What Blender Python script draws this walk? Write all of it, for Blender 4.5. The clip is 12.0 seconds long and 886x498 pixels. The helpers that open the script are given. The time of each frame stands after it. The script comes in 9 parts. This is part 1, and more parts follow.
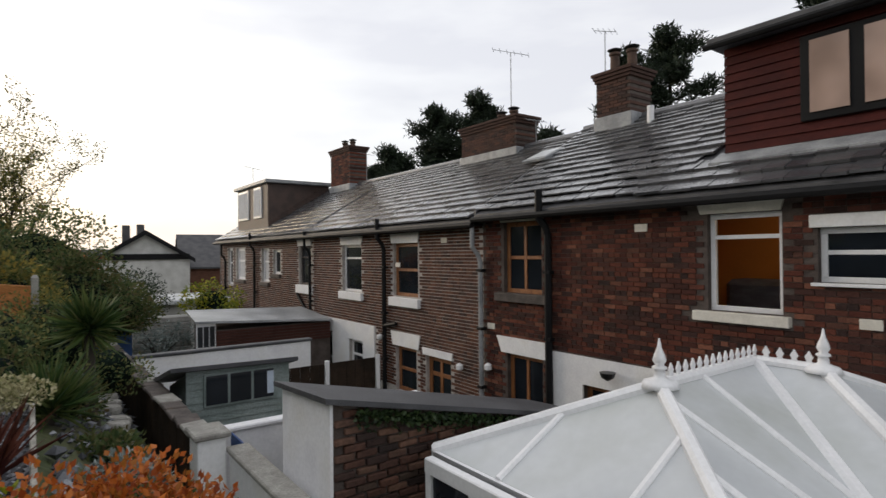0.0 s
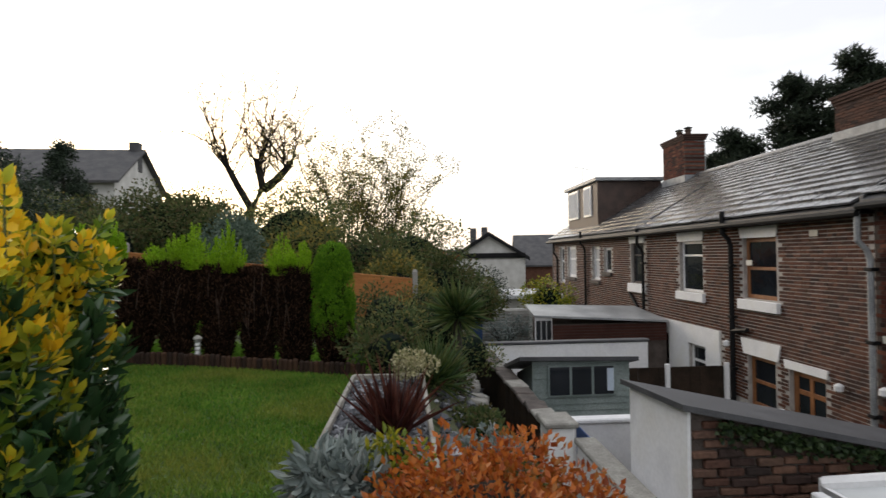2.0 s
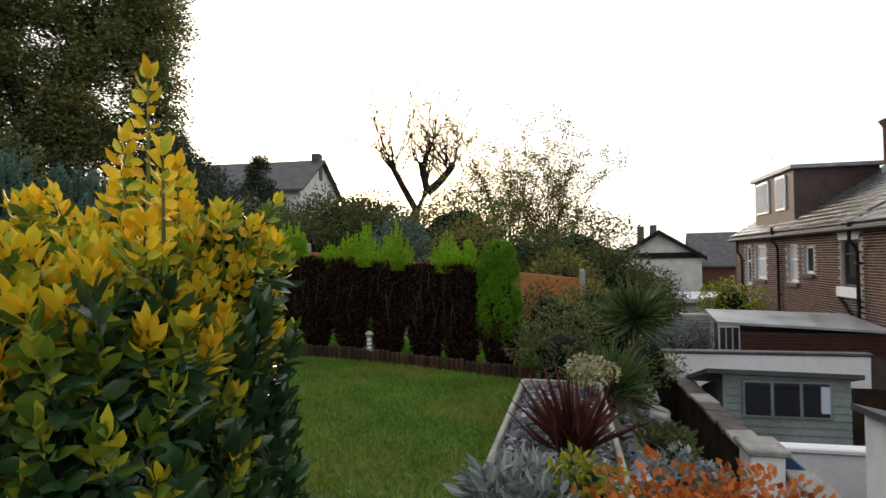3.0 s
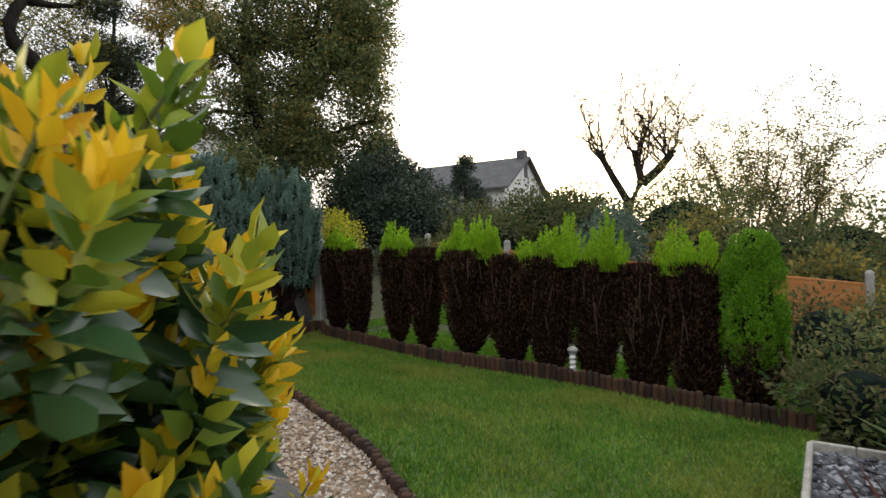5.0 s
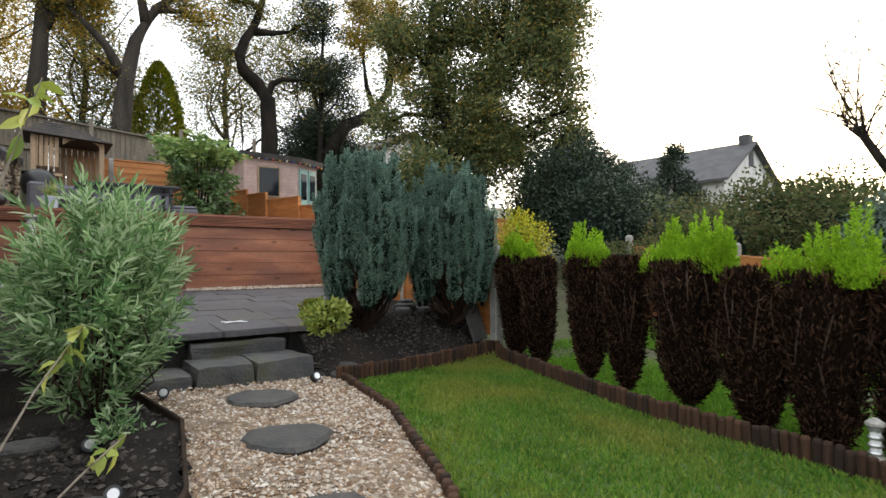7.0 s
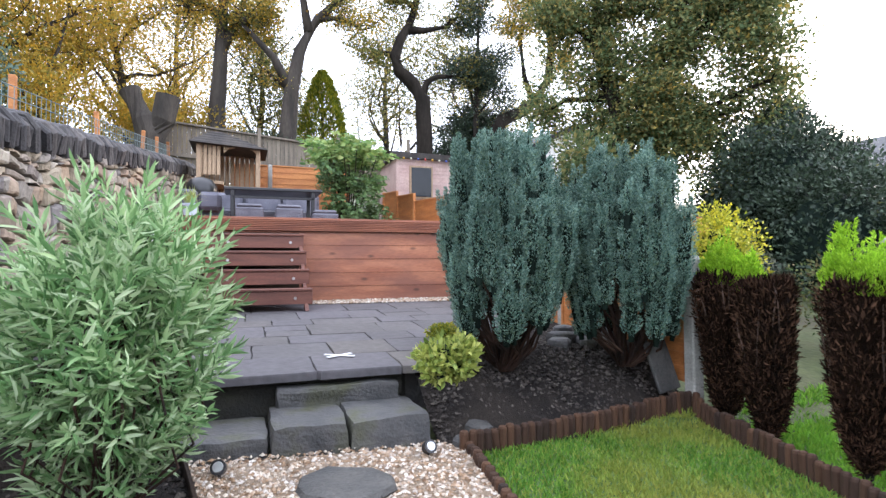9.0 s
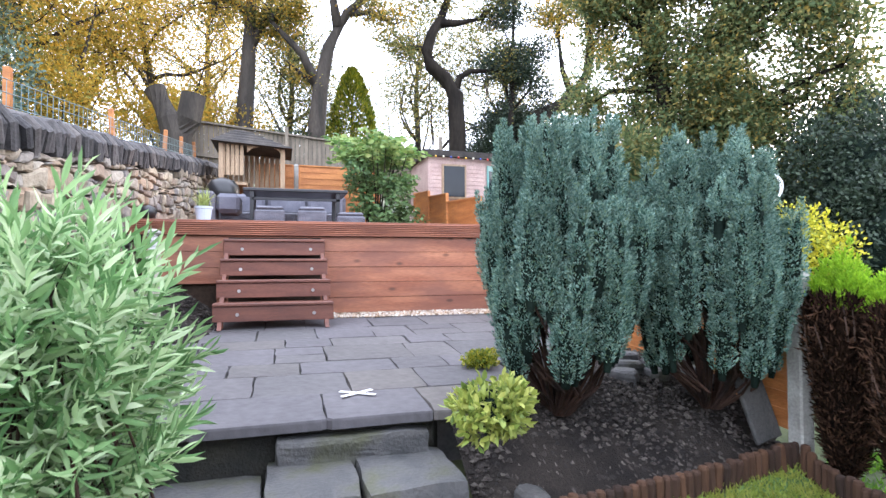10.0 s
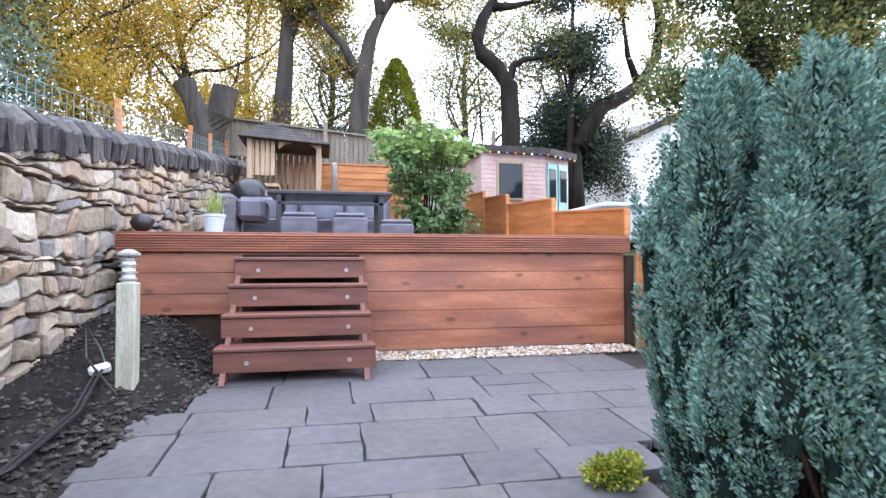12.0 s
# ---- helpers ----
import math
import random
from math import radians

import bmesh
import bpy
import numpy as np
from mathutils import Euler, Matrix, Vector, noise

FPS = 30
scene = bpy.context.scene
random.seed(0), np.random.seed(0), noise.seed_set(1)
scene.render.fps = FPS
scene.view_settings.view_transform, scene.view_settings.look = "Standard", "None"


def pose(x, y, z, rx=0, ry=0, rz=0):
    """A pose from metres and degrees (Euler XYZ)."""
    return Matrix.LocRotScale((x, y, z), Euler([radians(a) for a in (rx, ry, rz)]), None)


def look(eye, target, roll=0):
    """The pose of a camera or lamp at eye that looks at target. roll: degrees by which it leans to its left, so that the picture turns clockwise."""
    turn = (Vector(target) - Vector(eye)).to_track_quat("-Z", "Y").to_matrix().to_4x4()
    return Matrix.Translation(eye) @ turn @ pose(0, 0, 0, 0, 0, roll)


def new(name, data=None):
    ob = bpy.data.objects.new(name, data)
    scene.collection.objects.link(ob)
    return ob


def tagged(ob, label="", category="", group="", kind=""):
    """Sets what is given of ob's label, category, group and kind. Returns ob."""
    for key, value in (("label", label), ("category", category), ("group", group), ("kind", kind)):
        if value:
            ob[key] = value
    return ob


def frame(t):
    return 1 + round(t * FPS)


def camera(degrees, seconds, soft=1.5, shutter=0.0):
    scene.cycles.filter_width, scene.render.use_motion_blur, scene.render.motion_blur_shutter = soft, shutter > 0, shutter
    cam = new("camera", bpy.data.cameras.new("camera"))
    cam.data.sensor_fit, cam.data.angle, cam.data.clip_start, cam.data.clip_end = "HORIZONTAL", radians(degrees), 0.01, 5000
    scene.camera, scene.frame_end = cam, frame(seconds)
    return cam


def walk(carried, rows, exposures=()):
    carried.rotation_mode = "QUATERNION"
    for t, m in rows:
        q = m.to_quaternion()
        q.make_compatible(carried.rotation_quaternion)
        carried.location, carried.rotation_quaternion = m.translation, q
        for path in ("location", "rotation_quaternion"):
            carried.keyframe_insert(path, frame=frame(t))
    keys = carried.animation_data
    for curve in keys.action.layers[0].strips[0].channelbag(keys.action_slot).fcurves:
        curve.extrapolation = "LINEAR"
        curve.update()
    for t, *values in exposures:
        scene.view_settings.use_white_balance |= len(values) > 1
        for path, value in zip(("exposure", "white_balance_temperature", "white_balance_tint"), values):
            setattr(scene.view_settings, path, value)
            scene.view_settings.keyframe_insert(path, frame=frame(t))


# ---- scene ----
cam = camera(76.9, 12.0, soft=1.4, shutter=0.2)
METRES, EYE, TILT, LEAN, TURN = 7.0, 1.0, 0.0, 0.0, -36.2
ROWS = [
    (0.0, 0.0, 0.0, 0.0, 0.0, 0.38, 0.56),
    (0.5, -0.0056, -0.001, -0.0007, 7.14, 0.38, 0.65),
    (1.0, -0.0112, -0.0002, -0.0021, 14.71, 0.45, 0.77),
    (1.5, -0.0186, 0.0012, -0.0039, 23.2, 0.56, 0.83),
    (2.0, -0.0309, 0.0079, -0.0056, 32.53, 0.71, 0.9),
    (2.5, -0.0493, 0.0195, -0.0075, 41.31, 0.86, 0.95),
    (3.0, -0.0709, 0.0355, -0.0105, 48.75, 1.05, 0.99),
    (5.0, -0.2011, 0.1321, -0.0111, 69.9, 1.29, 0.96),
    (5.5, -0.2414, 0.1519, -0.0104, 75.95, 1.43, 0.82),
    (6.0, -0.2841, 0.1691, -0.005, 80.66, 1.58, 0.8),
    (6.5, -0.3304, 0.1843, -0.0024, 84.81, 1.64, 0.69),
    (7.0, -0.378, 0.1934, 0.0033, 89.99, 1.65, 0.62),
    (7.5, -0.4306, 0.1968, 0.009, 95.78, 1.74, 0.6),
    (9.5, -0.6474, 0.1733, 0.0327, 108.42, 1.7, 0.28),
    (10.0, -0.7006, 0.1489, 0.0418, 109.93, 1.68, 0.28),
    (10.5, -0.7494, 0.1204, 0.0501, 111.84, 1.65, 0.25),
    (11.0, -0.7953, 0.0929, 0.0597, 112.93, 1.79, 0.14),
    (11.5, -0.8447, 0.0616, 0.0656, 113.73, 1.68, 0.18),
    (12.0, -0.8989, 0.0307, 0.0757, 114.23, 1.65, 0.14),
]
EXPOSURES = [(0.0, -0.2, 6450, 10), (1.5, -0.06, 6450, 10), (3.0, 0.1, 6500, 10), (5.0, 0.5, 6450, 9), (6.5, 0.85, 6400, 8), (7.5, 1.05, 6300, 8), (9.5, 2.15, 5650, 15), (11.0, 2.35, 5650, 11), (11.5, 2.38, 5700, 10), (12.0, 2.25, 5450, 14)]
walk(cam, [(t, pose(0, 0, EYE, TILT, LEAN, TURN) @ pose(METRES * x, METRES * y, METRES * z, 90 + pitch, roll, yaw)) for t, x, y, z, yaw, pitch, roll in ROWS],
     exposures=EXPOSURES)

# ---- sky and sun: bright overcast, low warm sun behind the trees ----
SUN_AZ, SUN_EL = radians(-22), radians(13)
world = bpy.data.worlds.new("overcast_sky")
scene.world = world
world.use_nodes = True
wn, wl = world.node_tree.nodes, world.node_tree.links
wn.clear()
w_out = wn.new("ShaderNodeOutputWorld")
w_add = wn.new("ShaderNodeAddShader")
w_sky = wn.new("ShaderNodeTexSky")
w_sky.sky_type, w_sky.sun_disc = "NISHITA", False
w_sky.sun_elevation, w_sky.sun_rotation = SUN_EL, SUN_AZ
w_sky.dust_density = 3.0
w_b1 = wn.new("ShaderNodeBackground")
w_b1.inputs["Strength"].default_value = 0.05
w_b2 = wn.new("ShaderNodeBackground")
w_b2.inputs["Strength"].default_value = 1.05
w_tc = wn.new("ShaderNodeTexCoord")
w_map = wn.new("ShaderNodeMapping")
w_map.inputs["Scale"].default_value = (1.2, 1.2, 5.0)
w_noise = wn.new("ShaderNodeTexNoise")
w_noise.inputs["Scale"].default_value = 1.6
w_noise.inputs["Detail"].default_value = 5.0
w_ramp = wn.new("ShaderNodeValToRGB")
w_ramp.color_ramp.elements[0].position, w_ramp.color_ramp.elements[0].color = 0.36, (0.80, 0.79, 0.82, 1)
w_ramp.color_ramp.elements[1].position, w_ramp.color_ramp.elements[1].color = 0.56, (1.0, 0.99, 0.98, 1)
wl.new(w_tc.outputs["Generated"], w_map.inputs["Vector"])
wl.new(w_map.outputs["Vector"], w_noise.inputs["Vector"])
wl.new(w_noise.outputs["Fac"], w_ramp.inputs["Fac"])
wl.new(w_ramp.outputs["Color"], w_b2.inputs["Color"])
wl.new(w_sky.outputs["Color"], w_b1.inputs["Color"])
wl.new(w_b1.outputs["Background"], w_add.inputs[0])
wl.new(w_b2.outputs["Background"], w_add.inputs[1])
wl.new(w_add.outputs["Shader"], w_out.inputs["Surface"])
sun = new("sun", bpy.data.lights.new("sun", "SUN"))
sun.data.energy, sun.data.angle, sun.data.color = 0.8, radians(14), (1.0, 0.86, 0.7)
sun_way = Vector((math.sin(SUN_AZ) * math.cos(SUN_EL), math.cos(SUN_AZ) * math.cos(SUN_EL), math.sin(SUN_EL)))
sun.matrix_world = look(sun_way * 60, (0, 0, 0))

# ---- materials ----
def nodes_of(name):
    m = bpy.data.materials.new(name)
    m.use_nodes = True
    t = m.node_tree
    b = t.nodes["Principled BSDF"]
    return m, t.nodes, t.links, b


def noise_node(n, l, vec, scale, detail=4.0):
    k = n.new("ShaderNodeTexNoise")
    k.inputs["Scale"].default_value, k.inputs["Detail"].default_value = scale, detail
    l.new(vec, k.inputs["Vector"])
    return k.outputs["Fac"]


def ramp_node(n, l, fac, stops):
    r = n.new("ShaderNodeValToRGB")
    e = r.color_ramp.elements
    while len(e) < len(stops):
        e.new(0.5)
    for k, (p, c) in zip(e, stops):
        k.position, k.color = p, (*c, 1)
    l.new(fac, r.inputs["Fac"])
    return r.outputs["Color"]


def mul_value(n, l, col, fac, lo, hi):
    """Multiplies a colour by lo..hi as fac goes from 0 to 1."""
    mr = n.new("ShaderNodeMapRange")
    mr.inputs["To Min"].default_value, mr.inputs["To Max"].default_value = lo, hi
    l.new(fac, mr.inputs["Value"])
    v = n.new("ShaderNodeVectorMath")
    v.operation = "SCALE"
    l.new(col, v.inputs[0])
    l.new(mr.outputs["Result"], v.inputs["Scale"])
    return v.outputs["Vector"]


def surf(name, c1, c2, scale=3.0, fine=60.0, rough=0.7, bump=0.2, stretch=(1, 1, 1), rand=0.0, island=0.0, metal=0.0, grain=0.25, c3=None, gloss=0.0, spec=0.5):
    """A weathered surface: two colours in large blotches, fine grain, relief."""
    m, n, l, b = nodes_of(name)
    g = n.new("ShaderNodeNewGeometry")
    mp = n.new("ShaderNodeMapping")
    mp.inputs["Scale"].default_value = stretch
    l.new(g.outputs["Position"], mp.inputs["Vector"])
    big = noise_node(n, l, mp.outputs["Vector"], scale, 6.0)
    small = noise_node(n, l, mp.outputs["Vector"], fine, 3.0)
    stops = [(0.36, c1), (0.64, c2)] if c3 is None else [(0.3, c1), (0.5, c2), (0.7, c3)]
    col = ramp_node(n, l, big, stops)
    col = mul_value(n, l, col, small, 1 - grain * 2, 1 + grain * 2)
    if rand:
        oi = n.new("ShaderNodeObjectInfo")
        col = mul_value(n, l, col, oi.outputs["Random"], 1 - rand, 1 + rand)
    if island:
        col = mul_value(n, l, col, g.outputs["Random Per Island"], 1 - island, 1 + island)
    l.new(col, b.inputs["Base Color"])
    b.inputs["Metallic"].default_value = metal
    b.inputs["Specular IOR Level"].default_value = spec
    rr = n.new("ShaderNodeMapRange")
    rr.inputs["To Min"].default_value, rr.inputs["To Max"].default_value = max(rough - 0.12 - gloss, 0.03), min(rough + 0.12, 1)
    l.new(big, rr.inputs["Value"])
    l.new(rr.outputs["Result"], b.inputs["Roughness"])
    if bump:
        bp = n.new("ShaderNodeBump")
        bp.inputs["Strength"].default_value, bp.inputs["Distance"].default_value = bump, 0.02
        l.new(small, bp.inputs["Height"])
        l.new(bp.outputs["Normal"], b.inputs["Normal"])
    return m


def pieces(name, colours, rough=0.8, fine=40.0, bump=0.4, by_object=False, grain=0.25, stretch=(1, 1, 1), spec=0.4):
    """Many pieces of one stuff, each with its own tone out of a row of colours."""
    m, n, l, b = nodes_of(name)
    g = n.new("ShaderNodeNewGeometry")
    if by_object:
        oi = n.new("ShaderNodeObjectInfo")
        fac = oi.outputs["Random"]
    else:
        fac = g.outputs["Random Per Island"]
    k = len(colours) - 1
    col = ramp_node(n, l, fac, [(i / k, c) for i, c in enumerate(colours)])
    mp = n.new("ShaderNodeMapping")
    mp.inputs["Scale"].default_value = stretch
    l.new(g.outputs["Position"], mp.inputs["Vector"])
    small = noise_node(n, l, mp.outputs["Vector"], fine, 5.0)
    big = noise_node(n, l, mp.outputs["Vector"], fine / 9, 4.0)
    col = mul_value(n, l, col, small, 1 - grain * 2, 1 + grain * 2)
    col = mul_value(n, l, col, big, 1 - grain * 1.6, 1 + grain * 1.6)
    l.new(col, b.inputs["Base Color"])
    b.inputs["Roughness"].default_value = rough
    b.inputs["Specular IOR Level"].default_value = spec
    if bump:
        bp = n.new("ShaderNodeBump")
        bp.inputs["Strength"].default_value, bp.inputs["Distance"].default_value = bump, 0.02
        l.new(small, bp.inputs["Height"])
        l.new(bp.outputs["Normal"], b.inputs["Normal"])
    return m


def leafy(name, colours, rough=0.5, through_light=0.35, spec=0.35, patch=None):
    """Leaves, each with its own tone, that let some light through."""
    m, n, l, b = nodes_of(name)
    g = n.new("ShaderNodeNewGeometry")
    k = len(colours) - 1
    col = ramp_node(n, l, g.outputs["Random Per Island"], [(i / k, c) for i, c in enumerate(colours)])
    big = noise_node(n, l, g.outputs["Position"], 2.2, 3.0)
    col = mul_value(n, l, col, big, 0.55, 1.45)
    if patch:
        worn = noise_node(n, l, g.outputs["Position"], 1.1, 5.0)
        mr = n.new("ShaderNodeMapRange")
        mr.inputs["From Min"].default_value, mr.inputs["From Max"].default_value, mr.inputs["To Max"].default_value = 0.46, 0.68, 0.65
        l.new(worn, mr.inputs["Value"])
        mix = n.new("ShaderNodeMix")
        mix.data_type = "RGBA"
        mix.inputs[7].default_value = (*patch, 1)
        l.new(mr.outputs["Result"], mix.inputs[0])
        l.new(col, mix.inputs[6])
        col = mix.outputs[2]
    l.new(col, b.inputs["Base Color"])
    b.inputs["Roughness"].default_value = rough
    b.inputs["Specular IOR Level"].default_value = spec
    tr = n.new("ShaderNodeBsdfTranslucent")
    l.new(col, tr.inputs["Color"])
    mx = n.new("ShaderNodeMixShader")
    mx.inputs["Fac"].default_value = through_light
    l.new(b.outputs["BSDF"], mx.inputs[1])
    l.new(tr.outputs["BSDF"], mx.inputs[2])
    l.new(mx.outputs["Shader"], n["Material Output"].inputs["Surface"])
    return m


def plain(name, c, rough=0.5, metal=0.0, grain=0.06, fine=30.0, bump=0.03):
    return surf(name, tuple(x * 0.92 for x in c), c, 2.0, fine, rough, bump, metal=metal, grain=grain)


def glass_like(name, tint, rough=0.04):
    """A window pane seen from outside: dark room behind, sky mirrored."""
    m, n, l, b = nodes_of(name)
    g = n.new("ShaderNodeNewGeometry")
    f = noise_node(n, l, g.outputs["Position"], 1.3, 2.0)
    l.new(ramp_node(n, l, f, [(0.35, tuple(x * 0.6 for x in tint)), (0.65, tint)]), b.inputs["Base Color"])
    b.inputs["Roughness"].default_value = rough
    b.inputs["Specular IOR Level"].default_value = 0.28
    return m


M_GRASS_BASE = surf("turf_soil", (0.05, 0.1, 0.02), (0.09, 0.14, 0.03), 1.2, 60, 0.95, 0.5)
M_GROUND = surf("rough_grass_ground", (0.03, 0.05, 0.012), (0.06, 0.07, 0.025), 0.6, 14, 0.95, 0.6, c3=(0.05, 0.04, 0.025))
M_BLADE = leafy("grass_blade", [(0.075, 0.19, 0.022), (0.12, 0.27, 0.032), (0.19, 0.35, 0.045), (0.32, 0.35, 0.07)], 0.55, 0.3, 0.2, patch=(0.36, 0.32, 0.07))
M_BLADE2 = leafy("bright_grass_blade", [(0.12, 0.28, 0.025), (0.18, 0.38, 0.03), (0.26, 0.45, 0.05)], 0.55, 0.35)
M_SOIL = surf("damp_dark_soil", (0.010, 0.008, 0.007), (0.026, 0.021, 0.017), 3.0, 90, 0.95, 1.0, grain=0.4, spec=0.2)
M_CLOD = pieces("soil_crumbs", [(0.010, 0.008, 0.007), (0.02, 0.016, 0.013), (0.035, 0.028, 0.023), (0.05, 0.042, 0.035), (0.09, 0.078, 0.066)], 0.95, 60, 0.5)
M_GRAVEL_BED = surf("gravel_bed", (0.16, 0.11, 0.07), (0.26, 0.2, 0.14), 6.0, 120, 0.95, 1.0, grain=0.4)
M_PEBBLE = pieces("gravel_chips", [(0.13, 0.075, 0.04), (0.26, 0.17, 0.10), (0.36, 0.27, 0.19), (0.5, 0.44, 0.36), (0.2, 0.15, 0.11), (0.62, 0.58, 0.52)], 0.75, 80, 0.2)
M_SLAB = pieces("riven_paving", [(0.085, 0.081, 0.085), (0.102, 0.095, 0.094), (0.094, 0.088, 0.095), (0.08, 0.076, 0.077), (0.105, 0.095, 0.088)], 0.7, 16, 0.3, by_object=True, grain=0.19, spec=0.3)
M_SLATE_STONE = surf("dark_step_stone", (0.035, 0.035, 0.034), (0.07, 0.066, 0.06), 5, 50, 0.7, 0.5)
M_STEP = surf("mossy_step_stone", (0.04, 0.042, 0.044), (0.078, 0.076, 0.074), 4, 45, 0.75, 0.5, rand=0.12, c3=(0.068, 0.07, 0.038), grain=0.16)
M_JOINT = surf("joint_dirt", (0.012, 0.012, 0.01), (0.03, 0.028, 0.02), 5, 60, 0.95, 0.6)
M_WALLSTONE = pieces("rubble_stone", [(0.2, 0.165, 0.12), (0.32, 0.265, 0.19), (0.42, 0.36, 0.27), (0.25, 0.225, 0.2), (0.38, 0.28, 0.19), (0.17, 0.155, 0.15), (0.46, 0.41, 0.33)], 0.9, 22, 0.7, by_object=True, grain=0.24)
M_WALLSTONE2 = pieces("rubble_stone_rest", [(0.2, 0.165, 0.12), (0.32, 0.265, 0.19), (0.42, 0.36, 0.27), (0.25, 0.225, 0.2), (0.38, 0.28, 0.19), (0.17, 0.155, 0.15), (0.46, 0.41, 0.33)], 0.9, 22, 0.7, grain=0.24)
M_COPING = pieces("sooty_coping_stone", [(0.035, 0.034, 0.037), (0.07, 0.066, 0.066), (0.11, 0.1, 0.095)], 0.9, 25, 0.7, by_object=True)
M_WALLCORE = surf("wall_core_earth", (0.07, 0.06, 0.048), (0.14, 0.12, 0.095), 5, 40, 0.95, 0.8)
M_DECK = surf("stained_deck_board", (0.16, 0.052, 0.026), (0.24, 0.085, 0.042), 2.5, 30, 0.5, 0.15, stretch=(6, 0.8, 6), rand=0.12)
def knotty(name, c1, c2, dark):
    """Stained softwood boards along y: streaked grain, dark weathered bands and scattered knots."""
    m = surf(name, c1, c2, 1.6, 26, 0.5, 0.2, stretch=(6, 0.55, 5), rand=0.1)
    n, l = m.node_tree.nodes, m.node_tree.links
    b = n["Principled BSDF"]
    col = b.inputs["Base Color"].links[0].from_socket
    g = n.new("ShaderNodeNewGeometry")
    mp = n.new("ShaderNodeMapping")
    mp.inputs["Scale"].default_value = (1, 2.0, 4.2)
    l.new(g.outputs["Position"], mp.inputs["Vector"])
    v = n.new("ShaderNodeTexVoronoi")
    v.inputs["Scale"].default_value = 1.35
    l.new(mp.outputs["Vector"], v.inputs["Vector"])
    knot = n.new("ShaderNodeMapRange")
    for key, value in (("From Min", 0.06), ("From Max", 0.17), ("To Min", 0.42), ("To Max", 1.0)):
        knot.inputs[key].default_value = value
    l.new(v.outputs["Distance"], knot.inputs["Value"])
    mp2 = n.new("ShaderNodeMapping")
    mp2.inputs["Scale"].default_value = (1, 0.7, 2.2)
    l.new(g.outputs["Position"], mp2.inputs["Vector"])
    stain = n.new("ShaderNodeMapRange")
    for key, value in (("From Min", 0.4), ("From Max", 0.62), ("To Min", 0.0), ("To Max", 0.7)):
        stain.inputs[key].default_value = value
    l.new(noise_node(n, l, mp2.outputs["Vector"], 1.7, 6.0), stain.inputs["Value"])
    mix = n.new("ShaderNodeMix")
    mix.data_type = "RGBA"
    mix.inputs[7].default_value = (*dark, 1)
    l.new(stain.outputs["Result"], mix.inputs[0])
    l.new(col, mix.inputs[6])
    sc = n.new("ShaderNodeVectorMath")
    sc.operation = "SCALE"
    l.new(mix.outputs[2], sc.inputs[0])
    l.new(knot.outputs["Result"], sc.inputs["Scale"])
    l.new(sc.outputs["Vector"], b.inputs["Base Color"])
    return m


M_CLAD = knotty("cedar_cladding", (0.22, 0.075, 0.036), (0.36, 0.15, 0.078), (0.15, 0.06, 0.042))
M_STAIR = surf("dark_stained_stair", (0.10, 0.036, 0.024), (0.155, 0.058, 0.036), 2.5, 30, 0.5, 0.15, stretch=(6, 0.8, 6), rand=0.08)
M_FENCE = surf("orange_fence_wood", (0.33, 0.12, 0.03), (0.46, 0.19, 0.055), 2.0, 24, 0.65, 0.25, stretch=(1, 1, 6), rand=0.12)
M_GREYFENCE = surf("weathered_fence_wood", (0.13, 0.11, 0.085), (0.2, 0.17, 0.13), 2.0, 24, 0.85, 0.3, stretch=(5, 5, 0.8), rand=0.15)
M_CONCRETE = surf("concrete_post", (0.22, 0.21, 0.19), (0.34, 0.33, 0.3), 5, 60, 0.9, 0.3)
M_LOGO = pieces("log_roll_piece", [(0.018, 0.009, 0.005), (0.038, 0.018, 0.009), (0.066, 0.031, 0.014), (0.028, 0.014, 0.008)], 0.85, 30, 0.4, by_object=True, stretch=(1, 1, 0.3))
M_BARK = surf("bark", (0.022, 0.018, 0.014), (0.06, 0.05, 0.04), 3, 22, 0.95, 0.8, stretch=(1, 1, 0.3))
M_BARKD = surf("dark_bark", (0.012, 0.010, 0.008), (0.03, 0.025, 0.02), 3, 22, 0.95, 0.8, stretch=(1, 1, 0.3), spec=0.15)
M_TWIG = leafy("dead_conifer_twig", [(0.008, 0.005, 0.003), (0.018, 0.010, 0.006), (0.032, 0.018, 0.012), (0.11, 0.06, 0.036)], 0.95, 0.03, 0.05)
# dead brown taken down to near-black: shade between the twigs is in the colour
M_DEADCORE = surf("dead_conifer_shade_core", (0.006, 0.004, 0.003), (0.014, 0.008, 0.005), 8, 60, 0.95, 0.8, stretch=(1, 1, 0.25), spec=0.05)
M_LIME = leafy("lime_conifer", [(0.16, 0.32, 0.012), (0.27, 0.47, 0.02), (0.4, 0.6, 0.035)], 0.6, 0.35, 0.2)
M_DEADSTEM = surf("bare_dead_stem", (0.03, 0.017, 0.011), (0.09, 0.052, 0.034), 6, 40, 0.9, 0.3)
M_CONSTEM = surf("reddish_conifer_stem", (0.014, 0.009, 0.007), (0.045, 0.024, 0.016), 6, 40, 0.9, 0.3, spec=0.2)
M_GREENSTEM = surf("green_shoot_bark", (0.06, 0.08, 0.02), (0.14, 0.17, 0.04), 8, 40, 0.7, 0.2)
M_GREENCON = leafy("green_conifer", [(0.06, 0.15, 0.01), (0.12, 0.27, 0.015), (0.21, 0.4, 0.025)], 0.6, 0.3, 0.2)
M_BLUE = leafy("blue_conifer", [(0.035, 0.08, 0.062), (0.09, 0.17, 0.138), (0.16, 0.255, 0.21), (0.27, 0.38, 0.32), (0.14, 0.2, 0.1)], 0.65, 0.12, 0.15)
